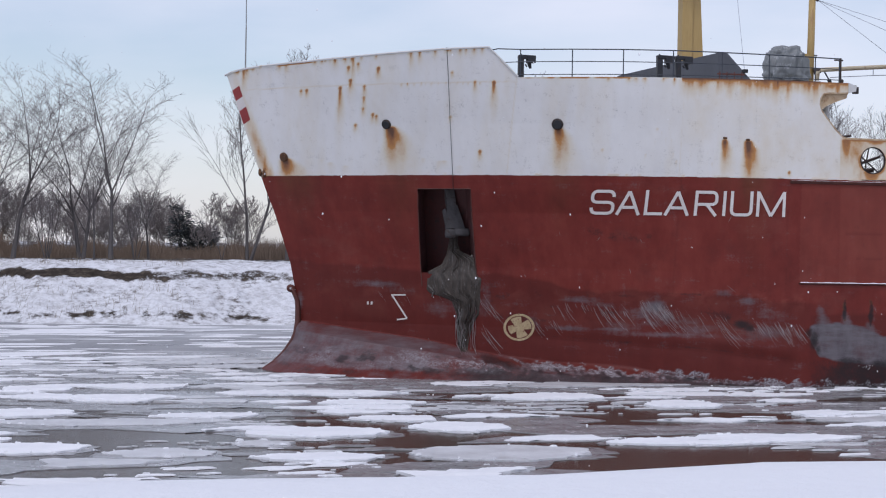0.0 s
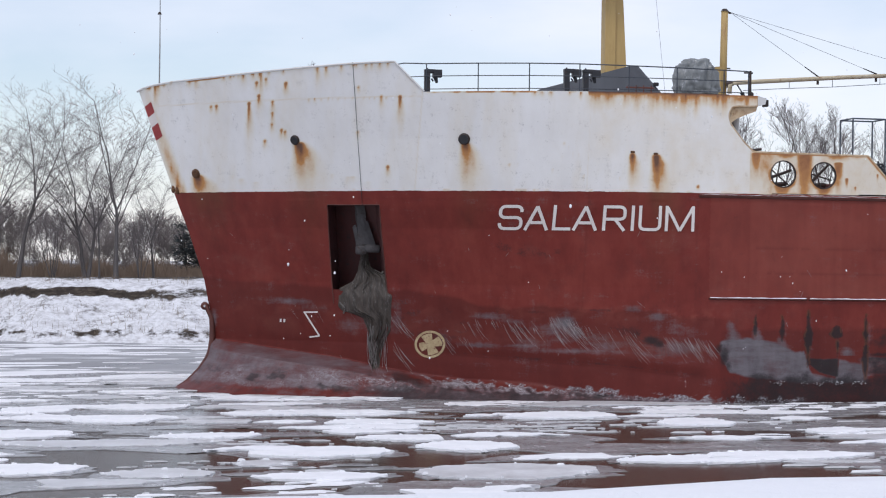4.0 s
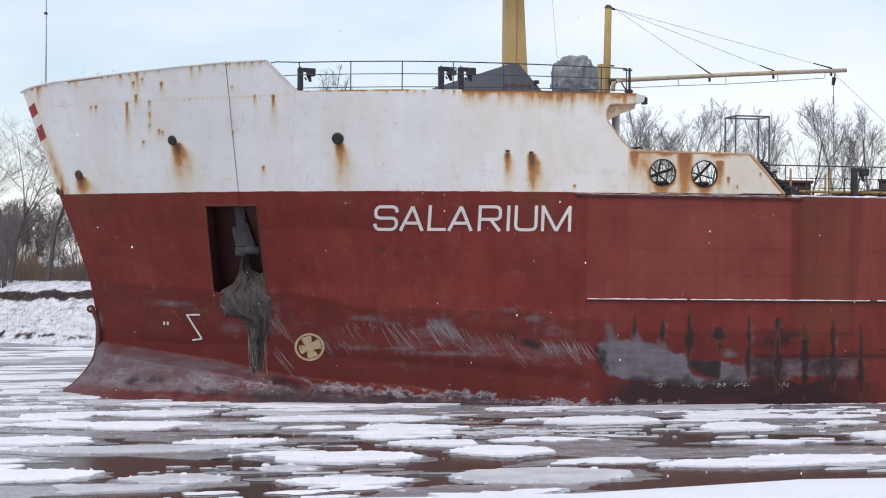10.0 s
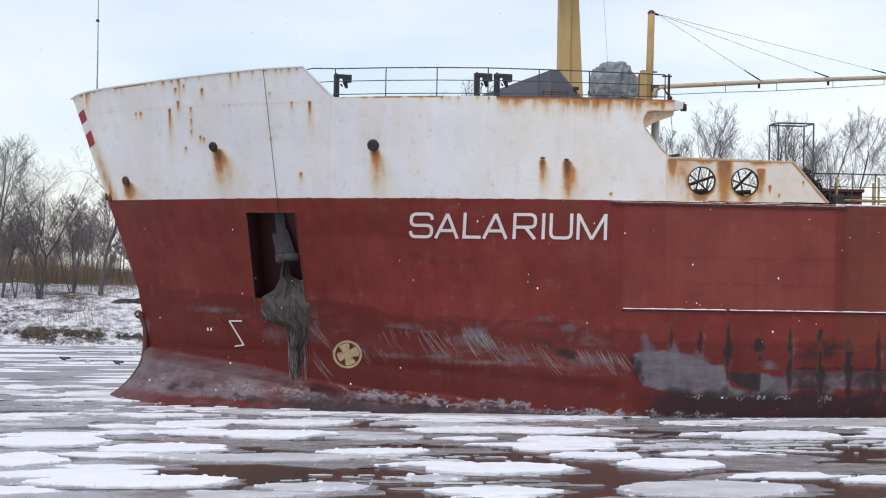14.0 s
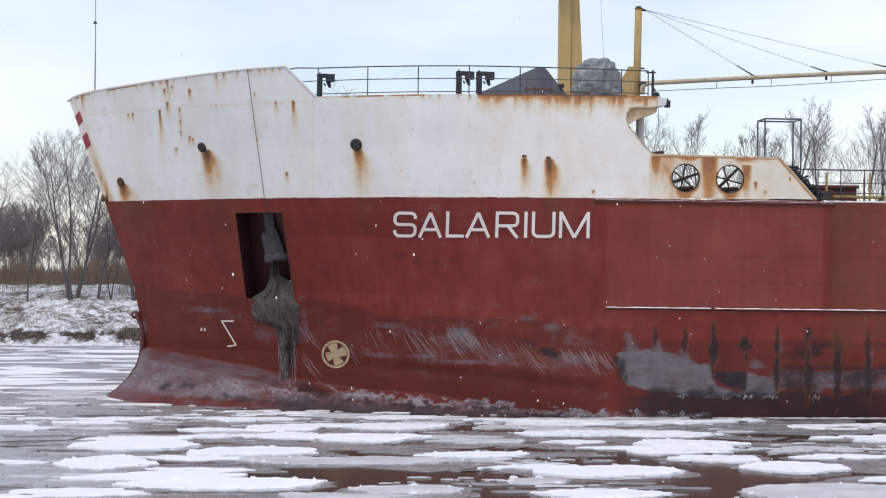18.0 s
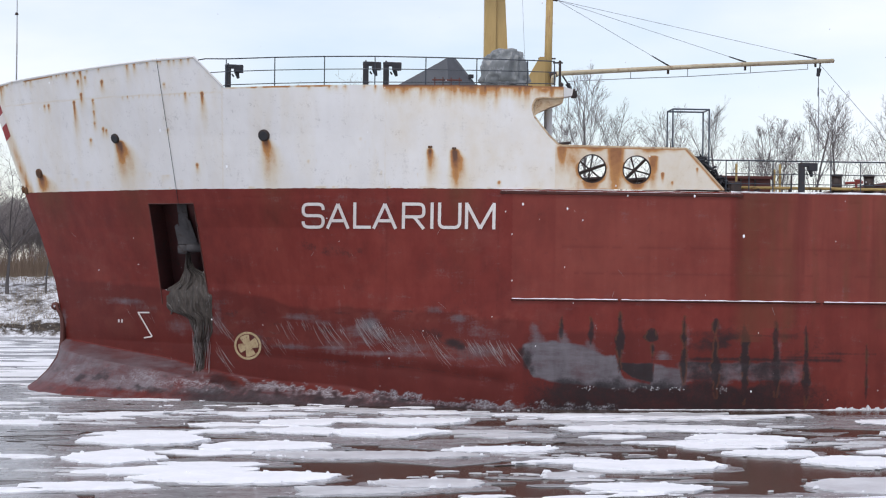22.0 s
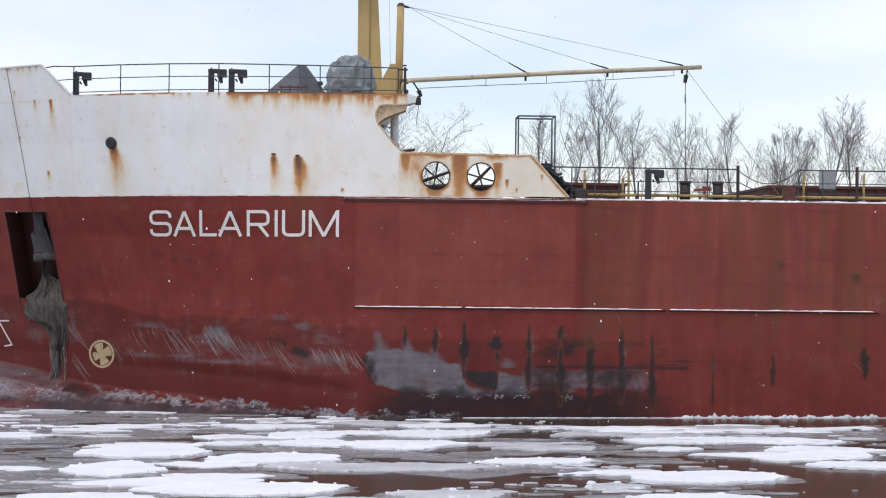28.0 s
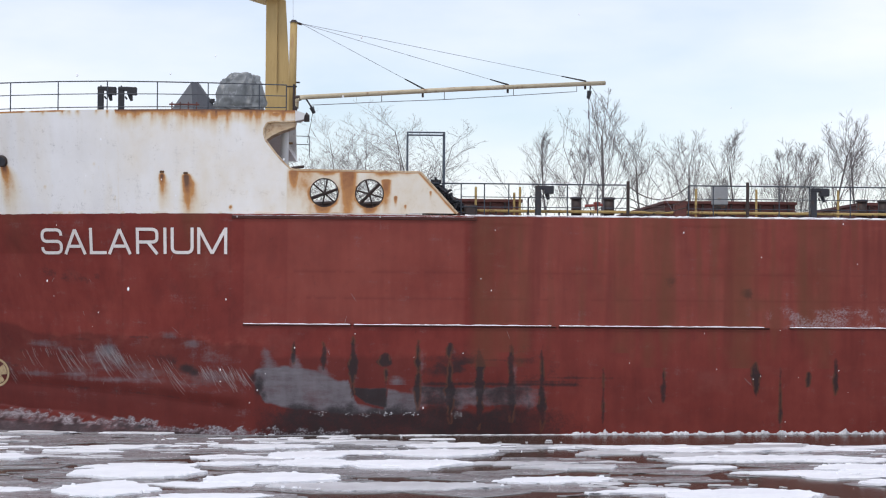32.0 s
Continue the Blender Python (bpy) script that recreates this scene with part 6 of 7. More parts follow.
def waterline_crust():
    """Frozen spray and brash sticking to the plating at the waterline."""
    rng = random.Random(21)
    bm = bmesh.new()
    prev = None
    for k in range(720):
        x = -0.8 + 0.0285 * k
        wl = 0.0082 * x
        rag = 0.5 + 0.9 * noise.fractal(Vector((x * 3.1, 2.0, 0.0)), 0.7, 2.0, 4)
        h = (0.02 + 0.02 * max(rag, 0)) if x < 6.8 else 0.03 + 0.13 * max(rag, 0.0) ** 1.4 * min(1, (x - 6.8) / 0.6)
        o = 0.02 + (0.10 * max(rag, 0.1) if x > 6.8 else 0.03)
        cur = []
        for u, f in ((-0.12, 0.6), (0.0, 1.0), (0.35, 0.9), (0.7, 0.55), (1.0, 0.05)):
            j = 0.35 * noise.noise(Vector((x * 9.0, u * 7.0, 3.0)))
            cur.append(bm.verts.new(on_hull(x + 0.012 * j, wl + (u if u < 0 else h * u), o * f * (1 + j))))
        if prev:
            for e in range(4):
                bm.faces.new((prev[e], prev[e + 1], cur[e + 1], cur[e]))
        prev = cur
    for k in range(70):
        x = rng.choice((-0.75, 0.35, 0.45, 1.3, -1.9, -0.3, 2.9)) + rng.gauss(0, 0.16)
        s = rng.uniform(0.006, 0.022)
        p = on_hull(x, 0.76 + rng.gauss(0, 0.06), 0.0)
        bmesh.ops.create_icosphere(bm, subdivisions=1, radius=1.0, matrix=Matrix.Translation(p) @ Matrix.Diagonal((s * 1.4, s * 0.6, s * 0.8, 1)))
    ob = part("frozen_crust", bm, FROST, ship, "crust of frozen spray at the waterline")
    tagged(ob, kind="stuff")


waterline_crust()


# ---- canal, banks ----
def shore_y(x):
    """The far shoreline."""
    return np.interp(x, (-400, -45, -20, -8, -2, 6, 30, 120, 500), (134, 131, 129.5, 128, 122, 119.5, 121, 124, 130)) + 0.5 * np.sin(x * 0.7)


def ground_height(x, y):
    s = shore_y(x)
    d = y - s
    rough = vnoise(x * 0.16 + 40, y * 0.3 + 40, 11, 4) - 0.5
    fine = vnoise(x * 0.9 + 90, y * 0.9 + 90, 15, 4) - 0.5
    bank = np.interp(d, (-60, -2, 0, 0.6, 3.0, 5.5, 6.1, 7.2, 12, 60, 400), (-2.5, -0.6, 0.05, 0.45, 1.5, 2.75, 3.35, 3.75, 3.95, 4.05, 4.3))
    left = np.clip((-6 - x) / 4, 0, 1)
    soft = np.interp(d, (-60, -2, 0, 0.6, 3.0, 6.0, 9.0, 12, 60, 400), (-2.5, -0.6, 0.05, 0.7, 1.8, 2.9, 3.6, 4.0, 4.1, 4.3))
    clods = vnoise(x * 2.3 + 20, y * 2.3 + 60, 17, 3) - 0.5
    far = bank * (1 - left) + soft * left + (1.5 * rough + 0.9 * fine + 0.55 * clods * np.interp(d, (4.6, 5.4, 7.0, 9), (1, 0.1, 0.1, 1))) * np.clip(d / 2, 0, 1) * np.interp(d, (0, 4, 7, 14, 60), (0.9, 0.8, 0.35, 0.2, 0.15))
    crest = 13.2 + 0.115 * (x + 0.5)
    e = y - crest
    near = np.interp(e, (-60, -8, -2, 0.0, 0.5, 2.5, 9, 12), (3.75, 3.62, 3.60, 3.60, 3.42, 2.2, -0.6, -2.5)) + 0.02 * fine * (e < 0)
    return np.where(y < 60, near, far)


def build_ground():
    xs = np.unique(np.concatenate([np.linspace(-2600, -120, 14), np.linspace(-120, -48, 30), np.linspace(-48, -34, 60), np.linspace(-34, 16, 400), np.linspace(16, 62, 60), np.linspace(62, 140, 20), np.linspace(140, 2600, 14)]))
    ys = np.unique(np.concatenate([np.linspace(-300, 0, 12), np.linspace(0, 26, 46), np.linspace(26, 112, 12), np.linspace(112, 118, 14), np.linspace(118, 140, 170), np.linspace(140, 146, 24), np.linspace(146, 200, 22), np.linspace(200, 3000, 16)]))
    X, Y = np.meshgrid(xs, ys)
    Z = ground_height(X, Y)
    nr, nc = X.shape
    verts = np.stack([X, Y, Z], 2).reshape(-1, 3)
    i, j = np.meshgrid(np.arange(nr - 1), np.arange(nc - 1), indexing="ij")
    a = (i * nc + j).ravel()
    quads = np.stack([a, a + 1, a + nc + 1, a + nc], 1)
    me = bpy.data.meshes.new("ground")
    me.vertices.add(len(verts))
    me.vertices.foreach_set("co", verts.ravel())
    me.loops.add(len(quads) * 4)
    me.loops.foreach_set("vertex_index", quads.ravel())
    me.polygons.add(len(quads))
    me.polygons.foreach_set("loop_start", np.arange(0, len(quads) * 4, 4))
    me.polygons.foreach_set("use_smooth", np.ones(len(quads), bool))
    me.update(calc_edges=True)
    me.materials.append(GROUND)
    # where the snow has not held: cut edges of turf, the toe of the bank, the rough field behind
    d = Y - shore_y(X)
    bare = np.zeros_like(X)
    bare += 0.33 * np.exp(-((d - 5.85) / 0.33) ** 4) * np.clip((X + 10) / 1.5, 0, 1) * np.clip((7.0 - X) / 3, 0.45, 1)
    bare += (0.62 * vnoise(X * 2.2 + 30, Y * 1.2, 23, 4) - 0.17) * np.exp(-((d - 0.8 - 0.4 * (vnoise(X * 0.5 + 3, X * 0 + 2, 25, 2) - 0.5)) / 0.4) ** 2)
    bare += 0.10 * np.clip((d - 9) / 4, 0, 1) * (d < 400) + 0.12 * np.clip((d - 13) / 4, 0, 1)
    bare += 0.10 * np.clip((-6 - X) / 4, 0, 1) * (d > 0) * (d < 9)
    bare -= 0.5 * (Y < 60)
    bare += 0.02 * (d > 0.8) * (d < 5) * (X > -8)
    at = me.attributes.new("bare", "FLOAT", "POINT")
    at.data.foreach_set("value", bare.ravel())
    tagged(new("ground", me), "snow-covered canal banks and fields", "ground", kind="structure")
    me = mesh_from("water", [(-700, 14, 0), (700, 14, 0), (700, 160, 0), (-700, 160, 0)], [(0, 1, 2, 3)], WATER)
    tagged(new("water", me), "dark brown canal water between ice floes", "water", kind="structure")


build_ground()


# ---- drift ice ----
def flow_rate(t):
    """Share of the outward squeeze and of the spread reached by t."""
    k = np.interp(t, (0, 9, 14, 20, 28, 32), (0, 0.067, 0.12, 0.19, 0.25, 0.275))
    e = np.interp(t, (0, 9, 12, 17, 20, 23, 28, 32), (0, 0.3, 0.8, 1.5, 1.95, 2.9, 4.3, 5.5))
    return k, e, min(t / 14.0, 1.0)


SHIP_ROWS = ((0, 1.90), (2, 0.00), (5.5, -3.36), (8, -5.80), (10, -7.77), (12, -9.76), (14.5, -12.27), (17, -14.78), (20, -17.79), (23, -20.85), (25.5, -23.41), (28, -25.98), (30, -28.04), (32, -30.11))
ROW_T = (0, 3, 6, 9, 12, 15, 18, 21, 24, 28, 32)


def hull_edge(x, t):
    """How far out the near side reaches at the waterline, at x."""
    s = np.interp(t, [r[0] for r in SHIP_ROWS], [r[1] for r in SHIP_ROWS])
    u = x - 30 - s
    return 78.4 - np.interp(u, (-25.5, *BULB_X), (-8, *BULB_B))


def drift(x0, y0, r):
    """The track of a floe that drifts with the rest and is pushed aside by the hull."""
    out, push = [], 0.0
    for t in np.arange(0, 32.01, 0.5):
        k, e, h = flow_rate(t)
        y = y0 - max(y0 - 35, 0) * k
        d = x0 - 2
        x = x0 + (d if d > 0 else 0.2 * d) / 8 * e * min(1, 12 / max(abs(d), 1)) - 0.7 * h
        if y0 < 79:
            lim = min(hull_edge(x + q * r * 0.8, t) for q in (-1, 0, 1)) - r * 0.8
            push = max(push, min(y - lim, 13.0))
        out.append((t, x, y - push))
    return [out[int(round(t * 2))] for t in ROW_T]


def cells(sites, stretch):
    """Voronoi cells of the sites (x squeezed by stretch), each clipped to a box round it."""
    out = []
    pts = np.array([(x / stretch, y) for x, y in sites])
    for i, (cx, cy) in enumerate(pts):
        d = np.hypot(*(pts - pts[i]).T)
        poly = [(-2.9, -2.9), (2.9, -2.9), (2.9, 2.9), (-2.9, 2.9)]
        for j in np.argsort(d)[1:26]:
            nx, ny = pts[j] - pts[i]
            lim = (nx * nx + ny * ny) / 2
            cut = []
            for (ax, ay), (bx, by) in zip(poly, poly[1:] + poly[:1]):
                da, db = ax * nx + ay * ny - lim, bx * nx + by * ny - lim
                if da <= 0:
                    cut.append((ax, ay))
                if da * db < 0:
                    u = da / (da - db)
                    cut.append((ax + (bx - ax) * u, ay + (by - ay) * u))
            poly = cut
        out.append([(x * stretch, y) for x, y in poly])
    return out


def ragged(poly, rng, shrink, step=0.45, amp=0.10):
    """Breaks the cell's edges into short uneven pieces."""
    cx, cy = sum(p[0] for p in poly) / len(poly), sum(p[1] for p in poly) / len(poly)
    poly = [(cx + (x - cx) * shrink * rng.uniform(0.9, 1.05), cy + (y - cy) * shrink * rng.uniform(0.9, 1.05)) for x, y in poly]
    ring = []
    for (ax, ay), (bx, by) in zip(poly, poly[1:] + poly[:1]):
        n = max(1, int(math.hypot(bx - ax, by - ay) / step))
        for k in range(n):
            u = (k + rng.uniform(-0.2, 0.2)) / n
            ring.append((ax + (bx - ax) * u + rng.gauss(0, amp), ay + (by - ay) * u + rng.gauss(0, amp * 0.8)))
    return ring


def slab(name, ring, rng, thick, mat):
    n = len(ring)
    cx, cy = sum(p[0] for p in ring) / n, sum(p[1] for p in ring) / n
    v, f = [], []
    for sc, z in ((1.0, -0.04), (1.0, thick * 0.7), (0.985, thick), (0.6, thick * 0.92)):
        v += [(cx + (x - cx) * sc, cy + (y - cy) * sc, z + (rng.uniform(-0.25, 0.25) * thick if z > 0 and sc > 0.9 else 0)) for x, y in ring]
    for r in range(3):
        for k in range(n):
            a, b = r * n + k, r * n + (k + 1) % n
            f.append((a, b, b + n, a + n))
    v.append((cx, cy, thick * 0.95))
    f += [(3 * n + k, 3 * n + (k + 1) % n, 4 * n) for k in range(n)]
    return mesh_from(name, v, f, mat, False)


MOVERS = []
# at the start: x, y, half length, half width of the large white floes, of the dull sheets, and of the open leads
LARGE_FLOES = ((-5.4, 54.2, 1.2, 2.3), (-5, 60.3, 1.7, 2.1), (-1.8, 57.9, 1.8, 1.6), (-2, 48.1, 2.6, 1.5), (6.6, 51.4, 1.9, 1.7), (6.1, 45.4, 1.6, 1.1), (11, 52.6, 1.4, 2), (1.4, 62.9, 1.3, 1.5),
         (2.4, 68.3, 1.7, 1.5), (4.1, 56.8, 1.6, 1), (-1.1, 67.5, 1.1, 1.7), (9.7, 59.2, 1.2, 1.2), (20.1, 59.5, 1.2, 1.9), (16.5, 62.9, 2, 1.7), (9.7, 61, 1.6, 1.2), (1.8, 63.5, 1.6, 1.3),
         (19, 48.8, 2.4, 1.3), (23.6, 55.9, 1, 1.1), (9.8, 55.4, 1.2, 1.2), (-0.8, 64, 1.2, 1.5), (8.4, 65.2, 3.2, 1.2), (16.3, 48.1, 2, 1))
DULL_SHEETS = ((2.3, 46.8, 1.3, 1.1), (5, 48.9, 0.7, 0.9), (10.9, 46.2, 2.6, 2.1), (1.1, 55, 3.1, 1.3))
POOLS = ((1.8, 49.9, 2.7, 1.8), (4.2, 46.8, 1.2, 1.9), (-0.7, 51.8, 0.9, 1.6), (9.2, 50.7, 1.1, 2.6), (7.7, 55.8, 1.2, 1.2), (16, 56.3, 1.1, 2.4), (13.5, 43.5, 1.4, 1.3), (12, 58.4, 0.7, 1.8),
         (17.3, 57.6, 1.7, 2.5), (14.7, 47.6, 1.3, 1.7), (15.2, 44.9, 1.1, 1.2), (7, 54.4, 1.4, 1.5), (14.5, 44.1, 1.1, 1.2), (8.3, 49.1, 1.7, 2.2), (10.7, 57.9, 1, 1.9), (8.9, 50.5, 1.3, 2.7),
         (5.1, 58.7, 1, 0.8), (3.9, 67.4, 1.1, 1.1))


def within(x, y, spots, grow=1.0):
    return any(((x - a) / (c * grow)) ** 2 + ((y - b) / (d * grow)) ** 2 < 1 for a, b, c, d in spots)


def crumbs(ring, rng, count, size):
    """Broken bits and pushed-up snow along a floe's edge."""
    v, f = [], []
    n = len(ring)
    cx, cy = sum(p[0] for p in ring) / n, sum(p[1] for p in ring) / n
    for i in range(count):
        k = rng.randrange(n)
        u, w = rng.random(), rng.uniform(0.93, 1.02)
        bx = cx + (ring[k][0] * (1 - u) + ring[(k + 1) % n][0] * u - cx) * w
        by = cy + (ring[k][1] * (1 - u) + ring[(k + 1) % n][1] * u - cy) * w
        r, h, m = size * rng.uniform(0.4, 2.2), size * rng.uniform(0.15, 0.9), rng.randint(5, 7)
        base = len(v)
        low = [(bx + math.cos(6.283 * j / m) * r * rng.uniform(0.7, 1.9), by + math.sin(6.283 * j / m) * r * rng.uniform(0.5, 1.0), 0.0) for j in range(m)]
        v += low + [(bx + (p[0] - bx) * 0.55 + rng.gauss(0, 0.15 * r), by + (p[1] - by) * 0.55, 0.04 + h * rng.uniform(0.6, 1.2)) for p in low]
        f += [(base + j, base + (j + 1) % m, base + m + (j + 1) % m, base + m + j) for j in range(m)] + [tuple(range(base + m, base + 2 * m))]
    return mesh_from("crumbled_edge", v, f, ICE_WHITE)


def build_floes():
    rng = random.Random(33)
    sites = []
    for _ in range(14000):
        x, y = rng.uniform(-27, 37), rng.uniform(40.5, 88)
        u = rng.random()
        gap = 1.02 + 1.35 * u * u if y < 56 else 0.80 + 1.1 * u * u
        clear = y < float(hull_edge(x, 0)) - 0.6 if y < 79 else x < 3
        if clear and all(((x - a) / 2.5) ** 2 + (y - b) ** 2 > gap * gap for a, b in sites):
            sites.append((x, y))
    for (x, y), poly in zip(sites, cells(sites, 2.5)):
        if len(poly) < 3 or within(x, y, POOLS, 1.4) or within(x, y, LARGE_FLOES, 0.95) or within(x, y, DULL_SHEETS, 0.75):
            continue
        w = max(p[0] for p in poly) - min(p[0] for p in poly)
        pick = rng.random() + 0.45 * (float(vnoise(np.array(x * 0.16 + 9), np.array(y * 0.2 + 5), 93, 2)) - 0.5)
        track = drift(x, y, min(0.35 * w, 1.6))
        turn, spin = rng.uniform(-7, 7), rng.uniform(-5, 5)
        if pick < (0.34 if y < 57 else 0.30):
            ring = ragged(poly, rng, rng.uniform(0.72, 1.02), 0.26, 0.12)
            dull = rng.random() < (0.24 if y < 57 else 0.42)
            ob = new("ice_floe", slab("ice_floe", ring, rng, rng.uniform(0.02, 0.05), ICE_PALE if dull else ICE_WHITE))
            tagged(ob, "dull half-wet ice floe adrift on the canal" if dull else "flat snow-covered ice floe adrift on the canal", "ice floe", "ice floes on the canal")
            lift = rng.uniform(0.012, 0.03)
            if rng.random() < 0.55:
                rim = ragged(poly, rng, rng.uniform(1.0, 1.15), 0.5, 0.12)
                part("wet_rim", slab("wet_rim", rim, rng, 0.012, ICE_GREY), None, ob, "thin wet grey ice round the floe").location.z = -0.012
        elif pick < (0.80 if y < 66 else 1.0):
            ring = ragged(poly, rng, rng.uniform(0.95, 1.16), 0.5, 0.12)
            ob = new("thin_ice", slab("thin_ice", ring, rng, 0.016, ICE_GREY))
            tagged(ob, "thin wet grey ice pan adrift on the canal", "ice pan", "grey ice pans on the canal")
            lift = rng.uniform(0.0, 0.012)
        else:
            continue
        MOVERS.append((ob, track, turn, lift, spin))
    # the large floes and the dull sheets that the ship's wash spreads apart
    for spots, dull in ((LARGE_FLOES, False), (DULL_SHEETS, True)):
        for x, y, rx, ry in spots:
            m, a0 = rng.randint(7, 10), rng.uniform(0, 6.283)
            poly = []
            for k in range(m):
                a = a0 + 6.283 * (k + rng.uniform(-0.25, 0.25)) / m
                q = rng.uniform(0.82, 1.14)
                poly.append((math.cos(a) * rx * 1.12 * q, math.sin(a) * ry * 0.85 * q))
            ring = ragged(poly, rng, 1.0, 0.16, 0.05 + 0.03 * dull)
            ob = new("ice_floe", slab("ice_floe", ring, rng, 0.02 if dull else rng.uniform(0.035, 0.06), ICE_PALE if dull else ICE_WHITE))
            tagged(ob, "broad dull sheet of half-wet ice on the canal" if dull else "large snow-covered ice floe with crumbled edges on the canal", "ice floe", "ice floes on the canal")
            tagged(part("crumbled_edge", crumbs(ring, rng, 7 if dull else 10, 0.045), None, ob, "crumbled white bits along the edge"), kind="stuff")
            rim = ragged(poly, rng, rng.uniform(1.08, 1.25), 0.3, 0.12)
            part("wet_rim", slab("wet_rim", rim, rng, 0.012, ICE_GREY), None, ob, "thin wet grey ice round the floe").location.z = -0.03
            MOVERS.append((ob, drift(x, y, 0.8 * min(rx, ry)), rng.uniform(-3, 3), 0.032 + 0.004 * rng.random(), rng.uniform(-4, 4)))
    # brash between them: rigid patches of many small bits
    for k in range(60):
        x, y = rng.uniform(-24, 34), rng.uniform(41, 78)
        y = min(y, float(hull_edge(x, 0)) - 1.5)
        if within(x, y, POOLS, 0.8):
            continue
        v, f = [], []
        for i in range(26):
            bx, by = rng.gauss(0, 2.2), rng.gauss(0, 0.8)
            br, bh, n = rng.choice((0.03, 0.05, 0.08, 0.12, 0.2, 0.35, 0.5)), rng.uniform(0.004, 0.02), rng.randint(7, 11)
            base = len(v)
            ring = [(bx + math.cos(6.283 * j / n) * br * rng.uniform(0.5, 1.9), by + math.sin(6.283 * j / n) * br * rng.uniform(0.2, 0.7)) for j in range(n)]
            v += [(px, py, -0.02) for px, py in ring] + [(bx + (px - bx) * 0.9, by + (py - by) * 0.9, bh * rng.uniform(0.6, 1.2)) for px, py in ring]
            f += [(base + j, base + (j + 1) % n, base + n + (j + 1) % n, base + n + j) for j in range(n)] + [tuple(range(base + n, base + 2 * n))]
        ob = new("brash_ice", mesh_from("brash_ice", v, f, (ICE_WHITE, ICE_PALE, ICE_GREY)[k % 3]))
        tagged(ob, "scattered small bits of broken ice", "brash ice", "", "stuff")
        MOVERS.append((ob, drift(x, y, 0.8), rng.uniform(-12, 12), 0.03, 0.0))


build_floes()


def far_field():
    """Closed drift ice beyond the ship's track, and its larger pans."""
    bm_v = [(-320, 30, 0.010), (-30, 30, 0.010), (-27.5, 78.6, 0.010), (5, 79.2, 0.010), (60, 91, 0.010), (320, 91, 0.010), (320, 150, 0.010), (-320, 150, 0.010)]
    sheet = new("ice_sheet", mesh_from("ice_sheet", bm_v, [tuple(range(8))], FAR_ICE))
    tagged(sheet, "closed field of grey and white drift ice", "ice", "", "structure")
    rng = random.Random(50)
    v, f = [], []
    for k in range(420):
        x, y = rng.uniform(-48, 14), 80 + 47 * rng.random() ** 1.2
        r, n, h = rng.choice((0.4, 0.6, 0.9, 1.3, 2.0)), rng.randint(6, 10), rng.uniform(0.02, 0.04)
        base = len(v)
        ring = [(x + math.cos(6.283 * j / n) * r * rng.uniform(0.7, 1.2) * 1.5, y + math.sin(6.283 * j / n) * r * rng.uniform(0.4, 1.1) * 0.6) for j in range(n)]
        v += [(a, b, 0.0) for a, b in ring] + [(x + (a - x) * 0.94, y + (b - y) * 0.94, h) for a, b in ring]
        f += [(base + j, base + (j + 1) % n, base + n + (j + 1) % n, base + n + j) for j in range(n)] + [tuple(range(base + n, base + 2 * n))]
    tagged(new("far_floes", mesh_from("far_floes", v, f, ICE_WHITE)), "distant white ice pans across the canal", "ice floe", "", "stuff")


far_field()


